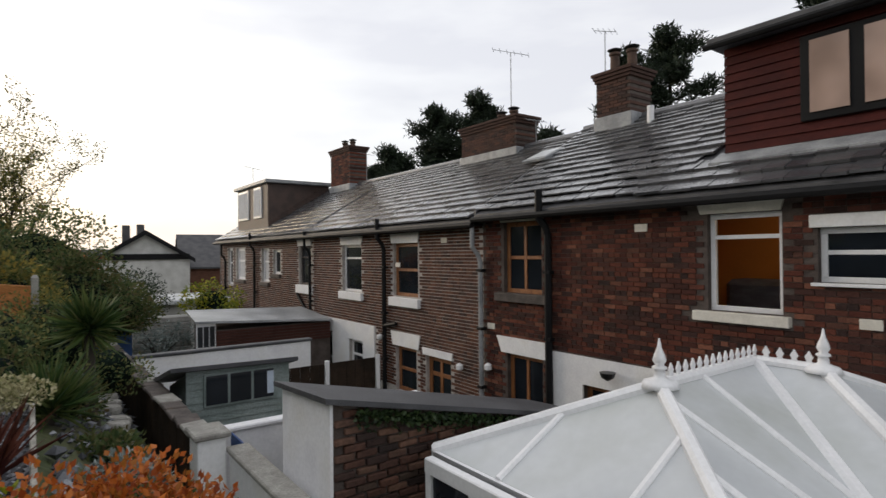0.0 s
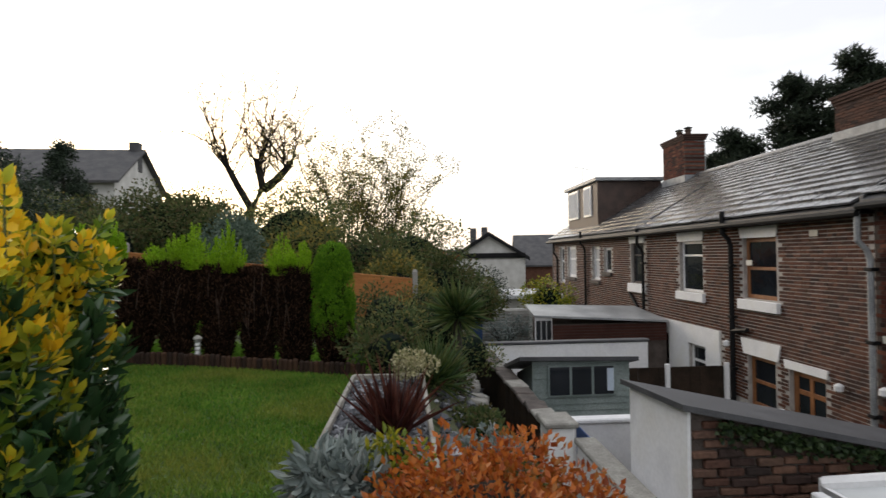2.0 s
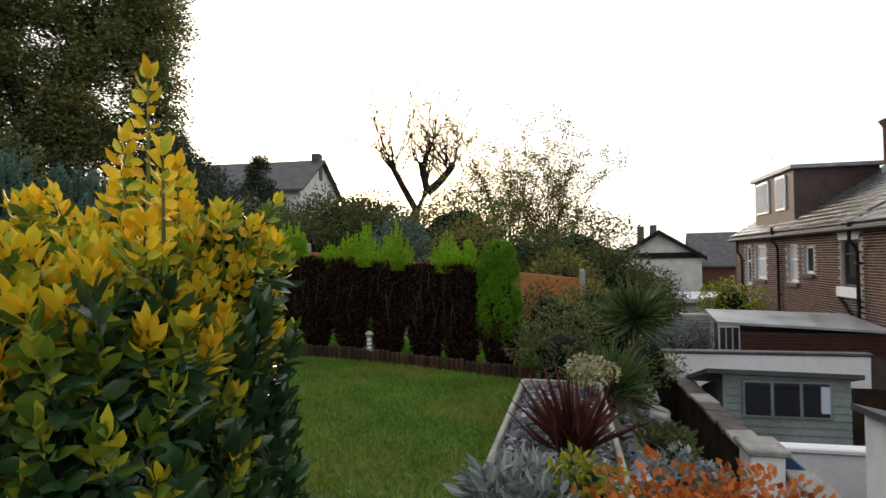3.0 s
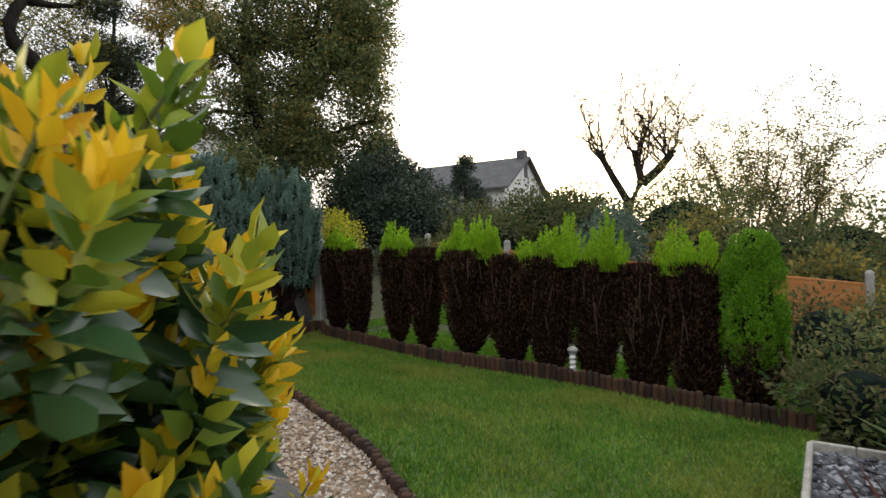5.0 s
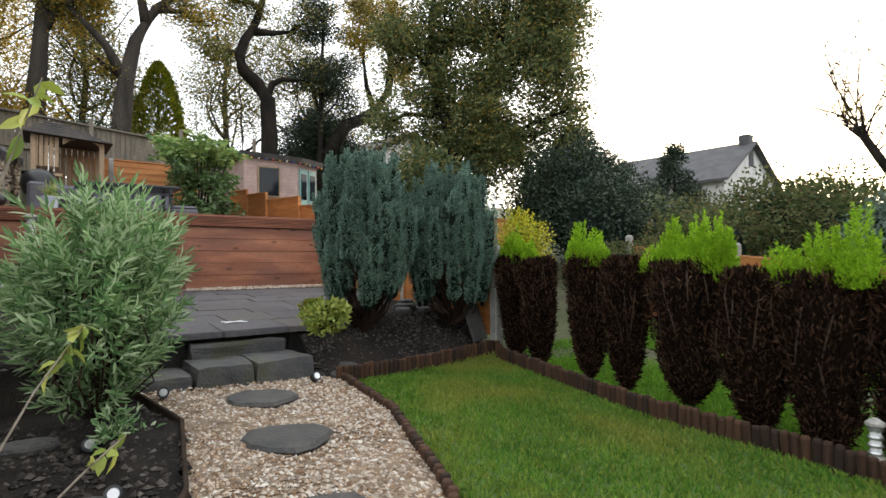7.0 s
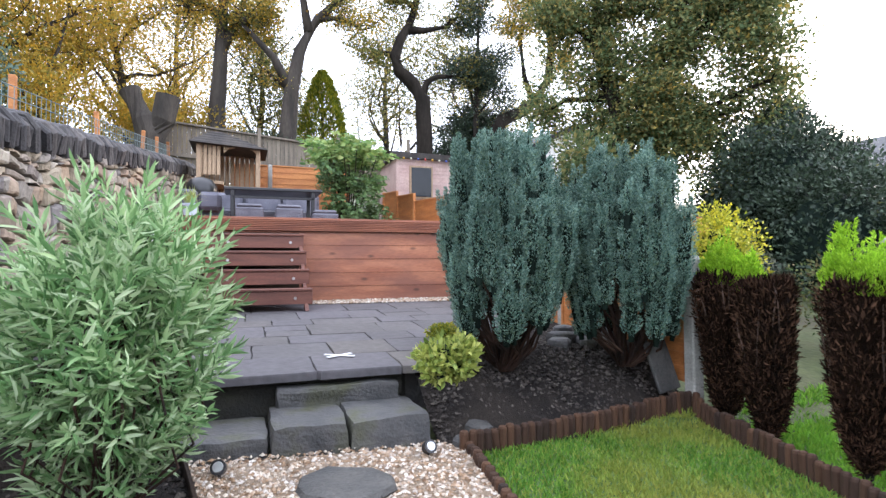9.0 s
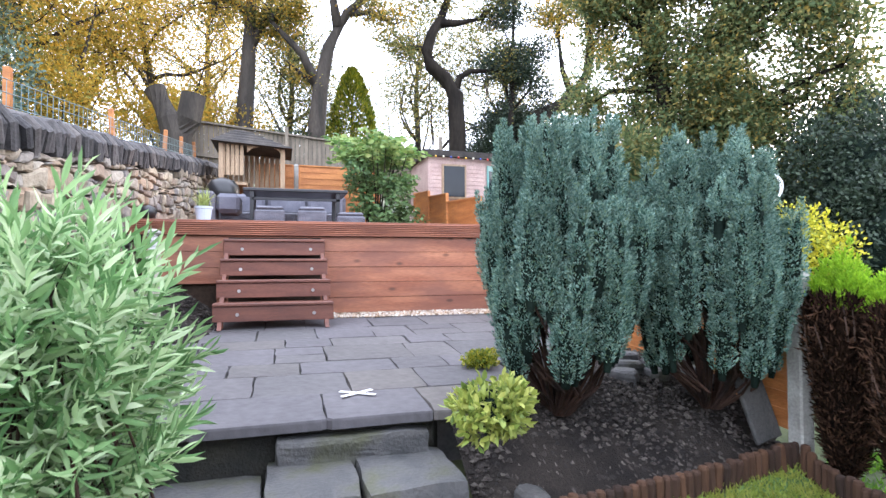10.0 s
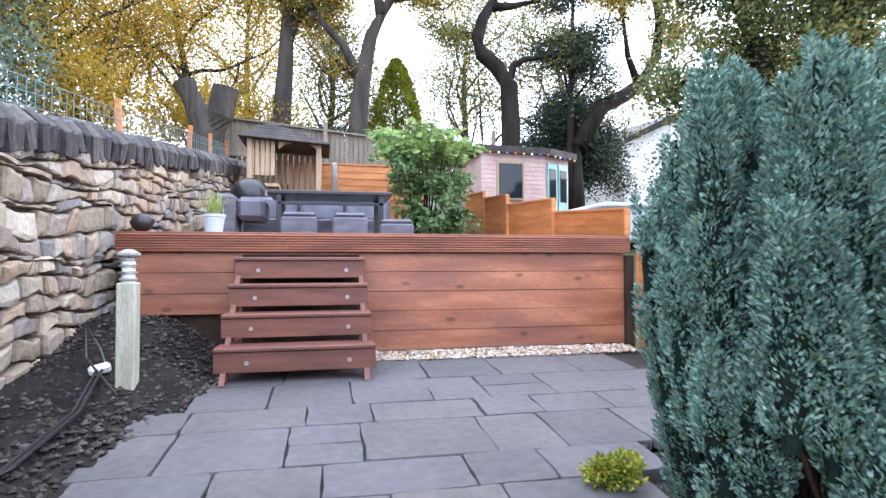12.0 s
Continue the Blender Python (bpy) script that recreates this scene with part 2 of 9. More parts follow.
# near-black filling for shrubs: the shade between leaves is put into its colour
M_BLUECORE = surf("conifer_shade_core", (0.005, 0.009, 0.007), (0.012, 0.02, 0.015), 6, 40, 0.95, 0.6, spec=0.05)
M_YELLOWLEAF = leafy("golden_euonymus", [(0.68, 0.38, 0.012), (0.8, 0.52, 0.02), (0.74, 0.56, 0.03), (0.42, 0.46, 0.035)], 0.4, 0.3)
M_TURNING = leafy("green_gold_leaf", [(0.06, 0.12, 0.018), (0.14, 0.23, 0.025), (0.32, 0.36, 0.03), (0.55, 0.48, 0.03)], 0.38, 0.25)
M_DARKLEAF = leafy("glossy_green_leaf", [(0.02, 0.05, 0.02), (0.035, 0.085, 0.03), (0.07, 0.14, 0.045)], 0.24, 0.12, 0.6)
M_MIXLEAF = leafy("yellow_green_leaf", [(0.10, 0.15, 0.015), (0.2, 0.24, 0.02), (0.42, 0.36, 0.03)], 0.4, 0.3)
M_WILLOW = leafy("sage_green_leaf", [(0.09, 0.19, 0.065), (0.2, 0.34, 0.135), (0.37, 0.51, 0.25), (0.56, 0.66, 0.43)], 0.5, 0.35)
M_GOLDHEDGE = leafy("golden_hedge_leaf", [(0.2, 0.24, 0.02), (0.42, 0.42, 0.03), (0.62, 0.54, 0.035)], 0.45, 0.3)
M_CREAMHEAD = leafy("cream_flower_head", [(0.2, 0.2, 0.08), (0.36, 0.33, 0.18), (0.5, 0.46, 0.3)], 0.7, 0.2)
M_VARIEG = leafy("variegated_leaf", [(0.1, 0.16, 0.03), (0.28, 0.33, 0.06), (0.46, 0.48, 0.12), (0.2, 0.28, 0.05)], 0.45, 0.3)
M_ORANGE = leafy("orange_autumn_leaf", [(0.2, 0.04, 0.009), (0.36, 0.09, 0.016), (0.52, 0.16, 0.028), (0.26, 0.11, 0.022)], 0.5, 0.3)
M_TREEGREEN = leafy("dark_tree_leaf", [(0.05, 0.085, 0.035), (0.1, 0.14, 0.055), (0.17, 0.2, 0.08), (0.28, 0.23, 0.075)], 0.6, 0.4, 0.2)
M_TREEHOLLY = leafy("evergreen_leaf", [(0.016, 0.028, 0.018), (0.034, 0.052, 0.032), (0.06, 0.085, 0.052)], 0.45, 0.15, 0.25)
M_TREEYEL = leafy("yellow_autumn_leaf", [(0.26, 0.2, 0.03), (0.42, 0.3, 0.035), (0.55, 0.32, 0.03), (0.22, 0.24, 0.05)], 0.6, 0.45)
M_TREEOLIVE = leafy("olive_autumn_leaf", [(0.06, 0.085, 0.03), (0.12, 0.14, 0.045), (0.22, 0.2, 0.06), (0.36, 0.26, 0.055)], 0.6, 0.4, 0.2)
M_SCRUB = leafy("scrub_leaf", [(0.03, 0.055, 0.018), (0.07, 0.1, 0.035), (0.13, 0.14, 0.05), (0.12, 0.09, 0.045)], 0.7, 0.3, 0.2)
M_SCRUBB = leafy("blue_grey_scrub", [(0.07, 0.11, 0.08), (0.12, 0.17, 0.13), (0.18, 0.23, 0.18)], 0.7, 0.25, 0.2)
M_PINE = leafy("pine_needles", [(0.010, 0.018, 0.010), (0.02, 0.034, 0.017), (0.034, 0.05, 0.024)], 0.7, 0.1)
M_SPIKE = leafy("strap_leaf", [(0.025, 0.055, 0.016), (0.055, 0.1, 0.03), (0.11, 0.16, 0.045), (0.16, 0.17, 0.06)], 0.45, 0.25)
M_POTGRASS = leafy("pale_arching_grass", [(0.16, 0.22, 0.06), (0.3, 0.36, 0.1), (0.42, 0.42, 0.2)], 0.5, 0.3)
M_TWIGBARK = surf("pale_twig_bark", (0.12, 0.1, 0.075), (0.22, 0.19, 0.15), 8, 50, 0.85, 0.3)
M_REDSPIKE = leafy("bronze_strap_leaf", [(0.05, 0.014, 0.012), (0.1, 0.028, 0.02), (0.16, 0.06, 0.04)], 0.5, 0.25)
M_SILVER = leafy("silver_leaf", [(0.12, 0.15, 0.145), (0.22, 0.265, 0.25), (0.36, 0.4, 0.38)], 0.7, 0.15)
M_IVYBRIGHT = leafy("shrub_green_leaf", [(0.05, 0.1, 0.035), (0.09, 0.16, 0.055), (0.15, 0.23, 0.08)], 0.45, 0.25)
M_IVY = leafy("ivy_leaf", [(0.015, 0.03, 0.012), (0.03, 0.055, 0.02), (0.06, 0.09, 0.03)], 0.4, 0.15)
M_BRICK = pieces("old_red_brick", [(0.045, 0.018, 0.014), (0.085, 0.027, 0.019), (0.13, 0.042, 0.026), (0.06, 0.027, 0.022), (0.03, 0.018, 0.016), (0.2, 0.08, 0.05)], 0.88, 30, 0.5, spec=0.2)
M_BRICKO = pieces("old_red_brick_piece", [(0.045, 0.018, 0.014), (0.085, 0.027, 0.019), (0.13, 0.042, 0.026), (0.06, 0.027, 0.022), (0.03, 0.018, 0.016), (0.2, 0.08, 0.05)], 0.88, 30, 0.5, by_object=True, spec=0.2)
M_BRICKB = pieces("brown_brick", [(0.065, 0.03, 0.022), (0.1, 0.044, 0.031), (0.15, 0.07, 0.046), (0.08, 0.043, 0.034), (0.045, 0.027, 0.023)], 0.88, 30, 0.5, spec=0.2)
M_MORTAR = surf("dark_mortar", (0.06, 0.045, 0.038), (0.1, 0.08, 0.07), 5, 60, 0.95, 0.5)
M_MORTARL = surf("pale_mortar", (0.36, 0.33, 0.31), (0.5, 0.47, 0.44), 5, 60, 0.95, 0.5)
M_WHITE = surf("white_render", (0.74, 0.74, 0.76), (0.84, 0.84, 0.85), 1.6, 25, 0.85, 0.15, grain=0.06, c3=(0.8, 0.79, 0.77))
M_UPVC = plain("white_upvc", (0.82, 0.82, 0.83), 0.35)
M_CREAM = surf("cream_stone_paint", (0.6, 0.57, 0.5), (0.72, 0.69, 0.62), 4, 40, 0.8, 0.2, grain=0.08)
M_DARKSILL = surf("sooty_sill", (0.06, 0.05, 0.045), (0.12, 0.1, 0.09), 4, 40, 0.9, 0.4)
M_OAK = surf("brown_window_wood", (0.2, 0.075, 0.025), (0.32, 0.13, 0.045), 3, 30, 0.5, 0.15, stretch=(5, 5, 1))
M_PANE = glass_like("window_pane", (0.016, 0.02, 0.026))
M_CURTAIN = surf("pale_curtain", (0.45, 0.46, 0.48), (0.6, 0.6, 0.62), 3, 40, 0.9, 0.3, stretch=(1, 6, 0.6))
M_SLATE = pieces("stone_roof_slate", [(0.04, 0.041, 0.046), (0.075, 0.075, 0.082), (0.12, 0.12, 0.125), (0.055, 0.054, 0.056)], 0.19, 18, 0.5, spec=0.8)
M_SLATEO = pieces("stone_roof_slate_piece", [(0.04, 0.041, 0.046), (0.075, 0.075, 0.082), (0.12, 0.12, 0.125), (0.055, 0.054, 0.056)], 0.19, 18, 0.5, by_object=True, spec=0.8)
for wet in (M_SLATE, M_SLATEO):
    wet.node_tree.nodes["Principled BSDF"].inputs["Coat Weight"].default_value = 0.7
    wet.node_tree.nodes["Principled BSDF"].inputs["Coat Roughness"].default_value = 0.26
M_SOOT = pieces("sooty_brick", [(0.03, 0.018, 0.015), (0.06, 0.03, 0.022), (0.1, 0.045, 0.03), (0.045, 0.028, 0.024)], 0.9, 30, 0.5)
M_OLDBRICK = pieces("weathered_outhouse_brick", [(0.025, 0.018, 0.016), (0.06, 0.032, 0.025), (0.11, 0.05, 0.033), (0.045, 0.03, 0.026), (0.17, 0.09, 0.06), (0.035, 0.03, 0.024)], 0.92, 24, 0.7, grain=0.3)
M_OLDSHEET = surf("old_roof_sheet", (0.24, 0.25, 0.26), (0.4, 0.41, 0.42), 1.2, 20, 0.4, 0.05)
M_FELT = surf("roof_felt", (0.04, 0.041, 0.046), (0.075, 0.076, 0.082), 3, 60, 0.55, 0.3)
M_LEAD = surf("lead_flashing", (0.2, 0.21, 0.22), (0.32, 0.33, 0.34), 4, 40, 0.5, 0.2)
M_PIPE = surf("black_pipe", (0.009, 0.009, 0.010), (0.012, 0.012, 0.013), 2.0, 30, 0.55, 0.03, grain=0.06, spec=0.15)
M_DORMER = surf("maroon_cladding", (0.045, 0.009, 0.008), (0.07, 0.015, 0.012), 3, 30, 0.65, 0.1, stretch=(3, 0.6, 3), rand=0.08, spec=0.15)
M_DORMERB = surf("brown_cladding", (0.045, 0.028, 0.022), (0.075, 0.046, 0.036), 3, 30, 0.6, 0.1)
M_POLY = surf("opal_roof_sheet", (0.46, 0.48, 0.5), (0.57, 0.59, 0.6), 0.8, 12, 0.35, 0.02, grain=0.03, c3=(0.46, 0.48, 0.46))
M_SHED = surf("grey_green_shed", (0.16, 0.2, 0.19), (0.22, 0.26, 0.25), 3, 40, 0.7, 0.15, rand=0.05)
M_HUT = surf("taupe_hut_paint", (0.42, 0.29, 0.26), (0.52, 0.38, 0.34), 3, 40, 0.7, 0.15, rand=0.05)
M_TURQ = plain("teal_door_paint", (0.16, 0.34, 0.32), 0.5)
M_RATTAN = surf("grey_rattan", (0.085, 0.085, 0.105), (0.14, 0.14, 0.165), 4, 120, 0.7, 0.6, stretch=(1, 1, 3))
M_CUSHION = surf("grey_cushion", (0.1, 0.1, 0.125), (0.15, 0.15, 0.18), 4, 90, 0.9, 0.2)
M_BLACK = plain("black_metal", (0.015, 0.015, 0.017), 0.35)
M_POT = plain("pale_blue_pot", (0.5, 0.58, 0.68), 0.45)
M_STEEL = plain("brushed_steel", (0.6, 0.6, 0.6), 0.3, 0.9)
M_LENS = plain("pale_lamp_lens", (0.75, 0.76, 0.75), 0.25)
M_TIMBER = surf("pale_timber", (0.3, 0.21, 0.13), (0.42, 0.3, 0.19), 3, 30, 0.75, 0.25, stretch=(4, 4, 0.7))
M_POSTWOOD = surf("grey_bollard_wood", (0.3, 0.29, 0.22), (0.44, 0.42, 0.34), 4, 40, 0.85, 0.3, stretch=(4, 4, 0.5))
M_SHINGLE = surf("dark_shingle", (0.03, 0.027, 0.025), (0.06, 0.052, 0.046), 5, 40, 0.9, 0.6)
M_BEDWOOD = surf("pale_bed_board", (0.2, 0.19, 0.16), (0.36, 0.34, 0.3), 4, 40, 0.8, 0.3)
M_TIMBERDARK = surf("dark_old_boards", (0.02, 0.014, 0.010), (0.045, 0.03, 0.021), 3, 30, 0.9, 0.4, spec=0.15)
M_ARALIA = leafy("large_green_leaf", [(0.08, 0.16, 0.045), (0.16, 0.27, 0.075), (0.26, 0.36, 0.11), (0.34, 0.4, 0.14)], 0.45, 0.35)
M_PAINTX = plain("white_cross_paint", (0.75, 0.75, 0.75), 0.8)
M_WIRE = plain("green_grey_wire", (0.16, 0.22, 0.22), 0.5, 0.5)
M_BLUEPAINT = plain("blue_paint", (0.02, 0.07, 0.22), 0.6)
M_TUB = plain("white_tub_cover", (0.6, 0.63, 0.66), 0.5)
M_ROOFFAR = surf("far_grey_roof", (0.045, 0.045, 0.05), (0.085, 0.083, 0.085), 2, 20, 0.75, 0.2)
M_FARHOUSE = surf("far_pale_render", (0.5, 0.49, 0.47), (0.62, 0.61, 0.59), 2, 20, 0.9, 0.1, grain=0.05)
M_POTCLAY = surf("chimney_clay", (0.06, 0.035, 0.026), (0.1, 0.06, 0.042), 5, 40, 0.85, 0.3)
M_ROOM = plain("warm_room_wall", (0.55, 0.22, 0.05), 0.9)

# ---- mesh helpers ----
class Build:
    """Collects vertices and faces of one mesh."""

    def __init__(self):
        self.v, self.f = [], []

    def add(self, vs, fs):
        k = len(self.v)
        self.v += [tuple(p) for p in vs]
        self.f += [tuple(i + k for i in q) for q in fs]
        return self

    def box(self, c, s, bev=0.0, turn=None):
        """A box of size s round c with chamfered edges; turn: a 3x3 matrix."""
        hx, hy, hz = (a / 2 for a in s)
        b = min(bev, hx * 0.9, hy * 0.9, hz * 0.9)
        vs, at = [], {}
        for sx in (-1, 1):
            for sy in (-1, 1):
                for sz in (-1, 1):
                    if b <= 0:
                        at[sx, sy, sz] = (len(vs),) * 3
                        vs.append((sx * hx, sy * hy, sz * hz))
                    else:
                        at[sx, sy, sz] = tuple(range(len(vs), len(vs) + 3))
                        vs += [(sx * hx, sy * (hy - b), sz * (hz - b)), (sx * (hx - b), sy * hy, sz * (hz - b)), (sx * (hx - b), sy * (hy - b), sz * hz)]
        fs = []
        ring = [(-1, -1), (1, -1), (1, 1), (-1, 1)]
        for ax in range(3):
            o = [(1, 2), (2, 0), (0, 1)][ax]
            for s_ in (-1, 1):
                q = []
                for a, c_ in ring if s_ > 0 else ring[::-1]:
                    k = [0, 0, 0]
                    k[ax], k[o[0]], k[o[1]] = s_, a, c_
                    q.append(at[tuple(k)][ax])
                fs.append(tuple(q))
        if b > 0:
            for ax in range(3):
                u, w = [(1, 2), (2, 0), (0, 1)][ax]
                for su in (-1, 1):
                    for sw in (-1, 1):
                        k0, k1 = [0, 0, 0], [0, 0, 0]
                        k0[ax], k1[ax] = -1, 1
                        k0[u] = k1[u] = su
                        k0[w] = k1[w] = sw
                        a0, a1 = at[tuple(k0)], at[tuple(k1)]
                        q = (a0[u], a1[u], a1[w], a0[w])
                        fs.append(q if su * sw < 0 else q[::-1])
            for k, (i, j, h) in at.items():
                fs.append((i, j, h) if k[0] * k[1] * k[2] > 0 else (h, j, i))
        c = Vector(c)
        self.add([(turn @ Vector(p) if turn else Vector(p)) + c for p in vs], fs)
        return self

    def span(self, x0, x1, y0, y1, z0, z1, bev=0.0):
        return self.box(((x0 + x1) / 2, (y0 + y1) / 2, (z0 + z1) / 2), (abs(x1 - x0), abs(y1 - y0), abs(z1 - z0)), bev)

    def tube(self, pts, radii, n=8):
        pts = [Vector(p) for p in pts]
        if not hasattr(radii, "__len__"):
            radii = [radii] * len(pts)
        vs, fs = [], []
        for i, p in enumerate(pts):
            d = (pts[min(i + 1, len(pts) - 1)] - pts[max(i - 1, 0)]).normalized()
            a = d.cross(Vector((0, 0, 1)) if abs(d.z) < 0.9 else Vector((1, 0, 0))).normalized()
            b = d.cross(a)
            for k in range(n):
                t = 2 * math.pi * k / n
                vs.append(p + (a * math.cos(t) + b * math.sin(t)) * radii[i])
        for i in range(len(pts) - 1):
            for k in range(n):
                j = (k + 1) % n
                fs.append((i * n + k, i * n + j, (i + 1) * n + j, (i + 1) * n + k))
        fs.append(tuple(range(n))[::-1])
        fs.append(tuple(range((len(pts) - 1) * n, len(pts) * n)))
        return self.add(vs, fs)

    def lathe(self, at, profile, n=20, wobble=0.0, seed=0):
        """Rings of (radius, height) round the upright through at."""
        rnd = random.Random(seed)
        vs, fs = [], []
        for r, z in profile:
            for k in range(n):
                t = 2 * math.pi * k / n
                q = r * (1 + wobble * (rnd.random() - 0.5) * 2)
                vs.append((at[0] + q * math.cos(t), at[1] + q * math.sin(t), at[2] + z))
        for i in range(len(profile) - 1):
            for k in range(n):
                j = (k + 1) % n
                fs.append((i * n + k, i * n + j, (i + 1) * n + j, (i + 1) * n + k))
        fs.append(tuple(range(n))[::-1])
        fs.append(tuple(range((len(profile) - 1) * n, len(profile) * n)))
        return self.add(vs, fs)

    def prism(self, outline, z0, z1):
        """An upright prism over a counter-clockwise outline; z0, z1 numbers or functions of (x, y)."""
        n = len(outline)
        f0 = z0 if callable(z0) else (lambda x, y: z0)
        f1 = z1 if callable(z1) else (lambda x, y: z1)
        vs = [(x, y, f0(x, y)) for x, y in outline] + [(x, y, f1(x, y)) for x, y in outline]
        fs = [tuple(range(n))[::-1], tuple(range(n, 2 * n))] + [(i, (i + 1) % n, (i + 1) % n + n, i + n) for i in range(n)]
        return self.add(vs, fs)

    def hull(self, lo, hi):
        """A solid between two rings of as many points."""
        n = len(lo)
        return self.add(list(lo) + list(hi), [tuple(range(n))[::-1], tuple(range(n, 2 * n))] + [(i, (i + 1) % n, (i + 1) % n + n, i + n) for i in range(n)])

    def mesh(self, name, material, smooth=False):
        me = bpy.data.meshes.new(name)
        me.from_pydata(self.v, [], self.f)
        me.materials.append(material)
        if smooth:
            me.polygons.foreach_set("use_smooth", [True] * len(me.polygons))
        me.update()
        return me


def part(name, build, material, parent=None, label="", smooth=False):
    """One mesh object under a thing or part (or a top-level one)."""
    me = build.mesh(name, material, smooth) if isinstance(build, Build) else build
    ob = new(name, me)
    if parent is not None:
        ob.parent = parent
    if label:
        tagged(ob, label=label)
    return ob


def thing(name, label, category, group="", kind=""):
    return tagged(new(name), label, category, group, kind)


def solid(name, build, material, label, category, group="", kind="", smooth=False):
    return tagged(part(name, build, material, None, "", smooth), label, category, group, kind)


rng = np.random.default_rng(7)


def unit(a):
    return a / np.maximum(np.linalg.norm(a, axis=1, keepdims=True), 1e-9)


def leaves(name, P, way, length, width, material, parent=None, fold=0.15, oval=False):
    """Many small folded leaves: base points, directions, sizes."""
    n = len(P)
    way = unit(way)
    r = rng.normal(size=(n, 3))
    side = unit(np.cross(way, r))
    up = np.cross(side, way)
    L = (np.ones(n) * length * rng.uniform(0.7, 1.3, n))[:, None]
    W = (np.ones(n) * width * rng.uniform(0.7, 1.3, n))[:, None]
    mid = P + way * L * 0.45
    if oval:
        lo, hi, droop = P + way * L * 0.3, P + way * L * 0.66, -up * L * 0.1
        V = np.stack([P, lo + side * W * 0.42 + up * L * fold, hi + side * W * 0.4 + up * L * fold + droop * 0.3, P + way * L + droop, hi - side * W * 0.4 + up * L * fold + droop * 0.3, lo - side * W * 0.42 + up * L * fold, P + way * L * 0.5], 1).reshape(-1, 3)
        base = np.arange(n)[:, None] * 7
        F = np.concatenate([base + [0, 1, 6], base + [1, 2, 6], base + [2, 3, 6], base + [3, 4, 6], base + [4, 5, 6], base + [5, 0, 6]], 1).reshape(-1, 3)
    else:
        V = np.stack([P, mid + side * W * 0.5 + up * L * fold, P + way * L, mid - side * W * 0.5 + up * L * fold], 1).reshape(-1, 3)
        base = np.arange(n)[:, None] * 4
        F = np.concatenate([base + [0, 1, 2], base + [0, 2, 3]], 1).reshape(-1, 3)
    me = bpy.data.meshes.new(name)
    me.vertices.add(len(V))
    me.vertices.foreach_set("co", V.astype(np.float32).ravel())
    me.loops.add(F.size)
    me.loops.foreach_set("vertex_index", F.astype(np.int32).ravel())
    me.polygons.add(len(F))
    me.polygons.foreach_set("loop_start", np.arange(0, F.size, 3, dtype=np.int32))
    me.materials.append(material)
    me.update(calc_edges=True)
    me.validate()
    return part(name, me, material, parent)


def in_ball(n):
    return unit(rng.normal(size=(n, 3))) * rng.uniform(0, 1, n)[:, None] ** (1 / 3)


def clumps(centres, n, spread):
    """Points scattered round clump centres."""
    c = np.asarray(centres)
    k = rng.integers(0, len(c), n)
    s = np.asarray(spread)
    return c[k] + in_ball(n) * (s if s.shape == (3,) else s[k][:, None]), k

# ---- ground ----
PROFILE_X = [-400, -60, -40, -25, -18, -12, -10.2, -6.6, -5.9, -4.4, -2.5, -1.0, 0.15, 1.2, 1.5, 8, 30, 80, 400]
PROFILE_Z = [14, 9, 6.0, 3.4, 2.35, 1.0, 0.55, 0.12, -0.06, -0.14, -0.24, -0.36, -0.42, -1.55, -2.9, -3.2, -3.4, -5, -9]


def coping_z(x):
    return 2.52 + 0.134 * (-8.9 - x)


def wall_y(x):
    return 1.9 + 0.056 * (-8.9 - x)


def ground_z(x, y):
    z = float(np.interp(x, PROFILE_X, PROFILE_Z))
    if -6 < x < 0.2 and 3 < y < 9:
        z += 0.03 * (6.2 - y)
    if x < -2:
        k = min(max((wall_y(x) - 0.15 - y) / 0.12, 0), 1) * min(max((-2 - x) / 2.5, 0), 1)
        z = z * (1 - k) + max(z, coping_z(x) - 0.3) * k
    return z


def patio_z(x):
    return 0.47 + 0.065 * (-6.5 - x)


def sheet(name, xs, ys, height, material, label, category, rough=0.0, kind="structure", inside=None):
    b = Build()
    at = {}
    for i, x in enumerate(xs):
        for j, y in enumerate(ys):
            at[i, j] = len(b.v)
            b.v.append((x, y, height(x, y) + (noise.noise((x * 1.7, y * 1.7, 3.1)) * rough + noise.noise((x * 7, y * 7, 9)) * rough * 0.5 if rough else 0)))
    for i in range(len(xs) - 1):
        for j in range(len(ys) - 1):
            if inside is None or inside((xs[i] + xs[i + 1]) / 2, (ys[j] + ys[j + 1]) / 2):
                b.f.append((at[i, j], at[i + 1, j], at[i + 1, j + 1], at[i, j + 1]))
    return solid(name, b, material, label, category, kind=kind, smooth=True)


def steps_of(*runs):
    out = []
    for a, c, s in runs:
        n = max(int(round((c - a) / s)), 1)
        out += [a + (c - a) * k / n for k in range(n)]
    return out + [runs[-1][1]]


GX = steps_of((-400, -60, 40), (-60, -26, 4), (-26, -12, 1), (-12, 1, 0.25), (1, 1.6, 0.1), (1.6, 10, 1), (10, 60, 6), (60, 400, 40))
GY = steps_of((-400, -40, 40), (-40, -4, 4), (-4, 1.4, 0.6), (1.4, 2.6, 0.1), (2.6, 8, 0.3), (8, 20, 1), (20, 60, 5), (60, 400, 40))
sheet("ground", GX, GY, ground_z, M_GROUND, "rough sloping ground with grass and earth", "ground", 0.02)


def inside_poly(poly):
    def test(x, y):
        c = False
        for (x0, y0), (x1, y1) in zip(poly, poly[1:] + poly[:1]):
            if (y0 > y) != (y1 > y) and x < (x1 - x0) * (y - y0) / (y1 - y0) + x0:
                c = not c
        return c
    return test


def lawn_z(x, y):
    return ground_z(x, y) + 0.03


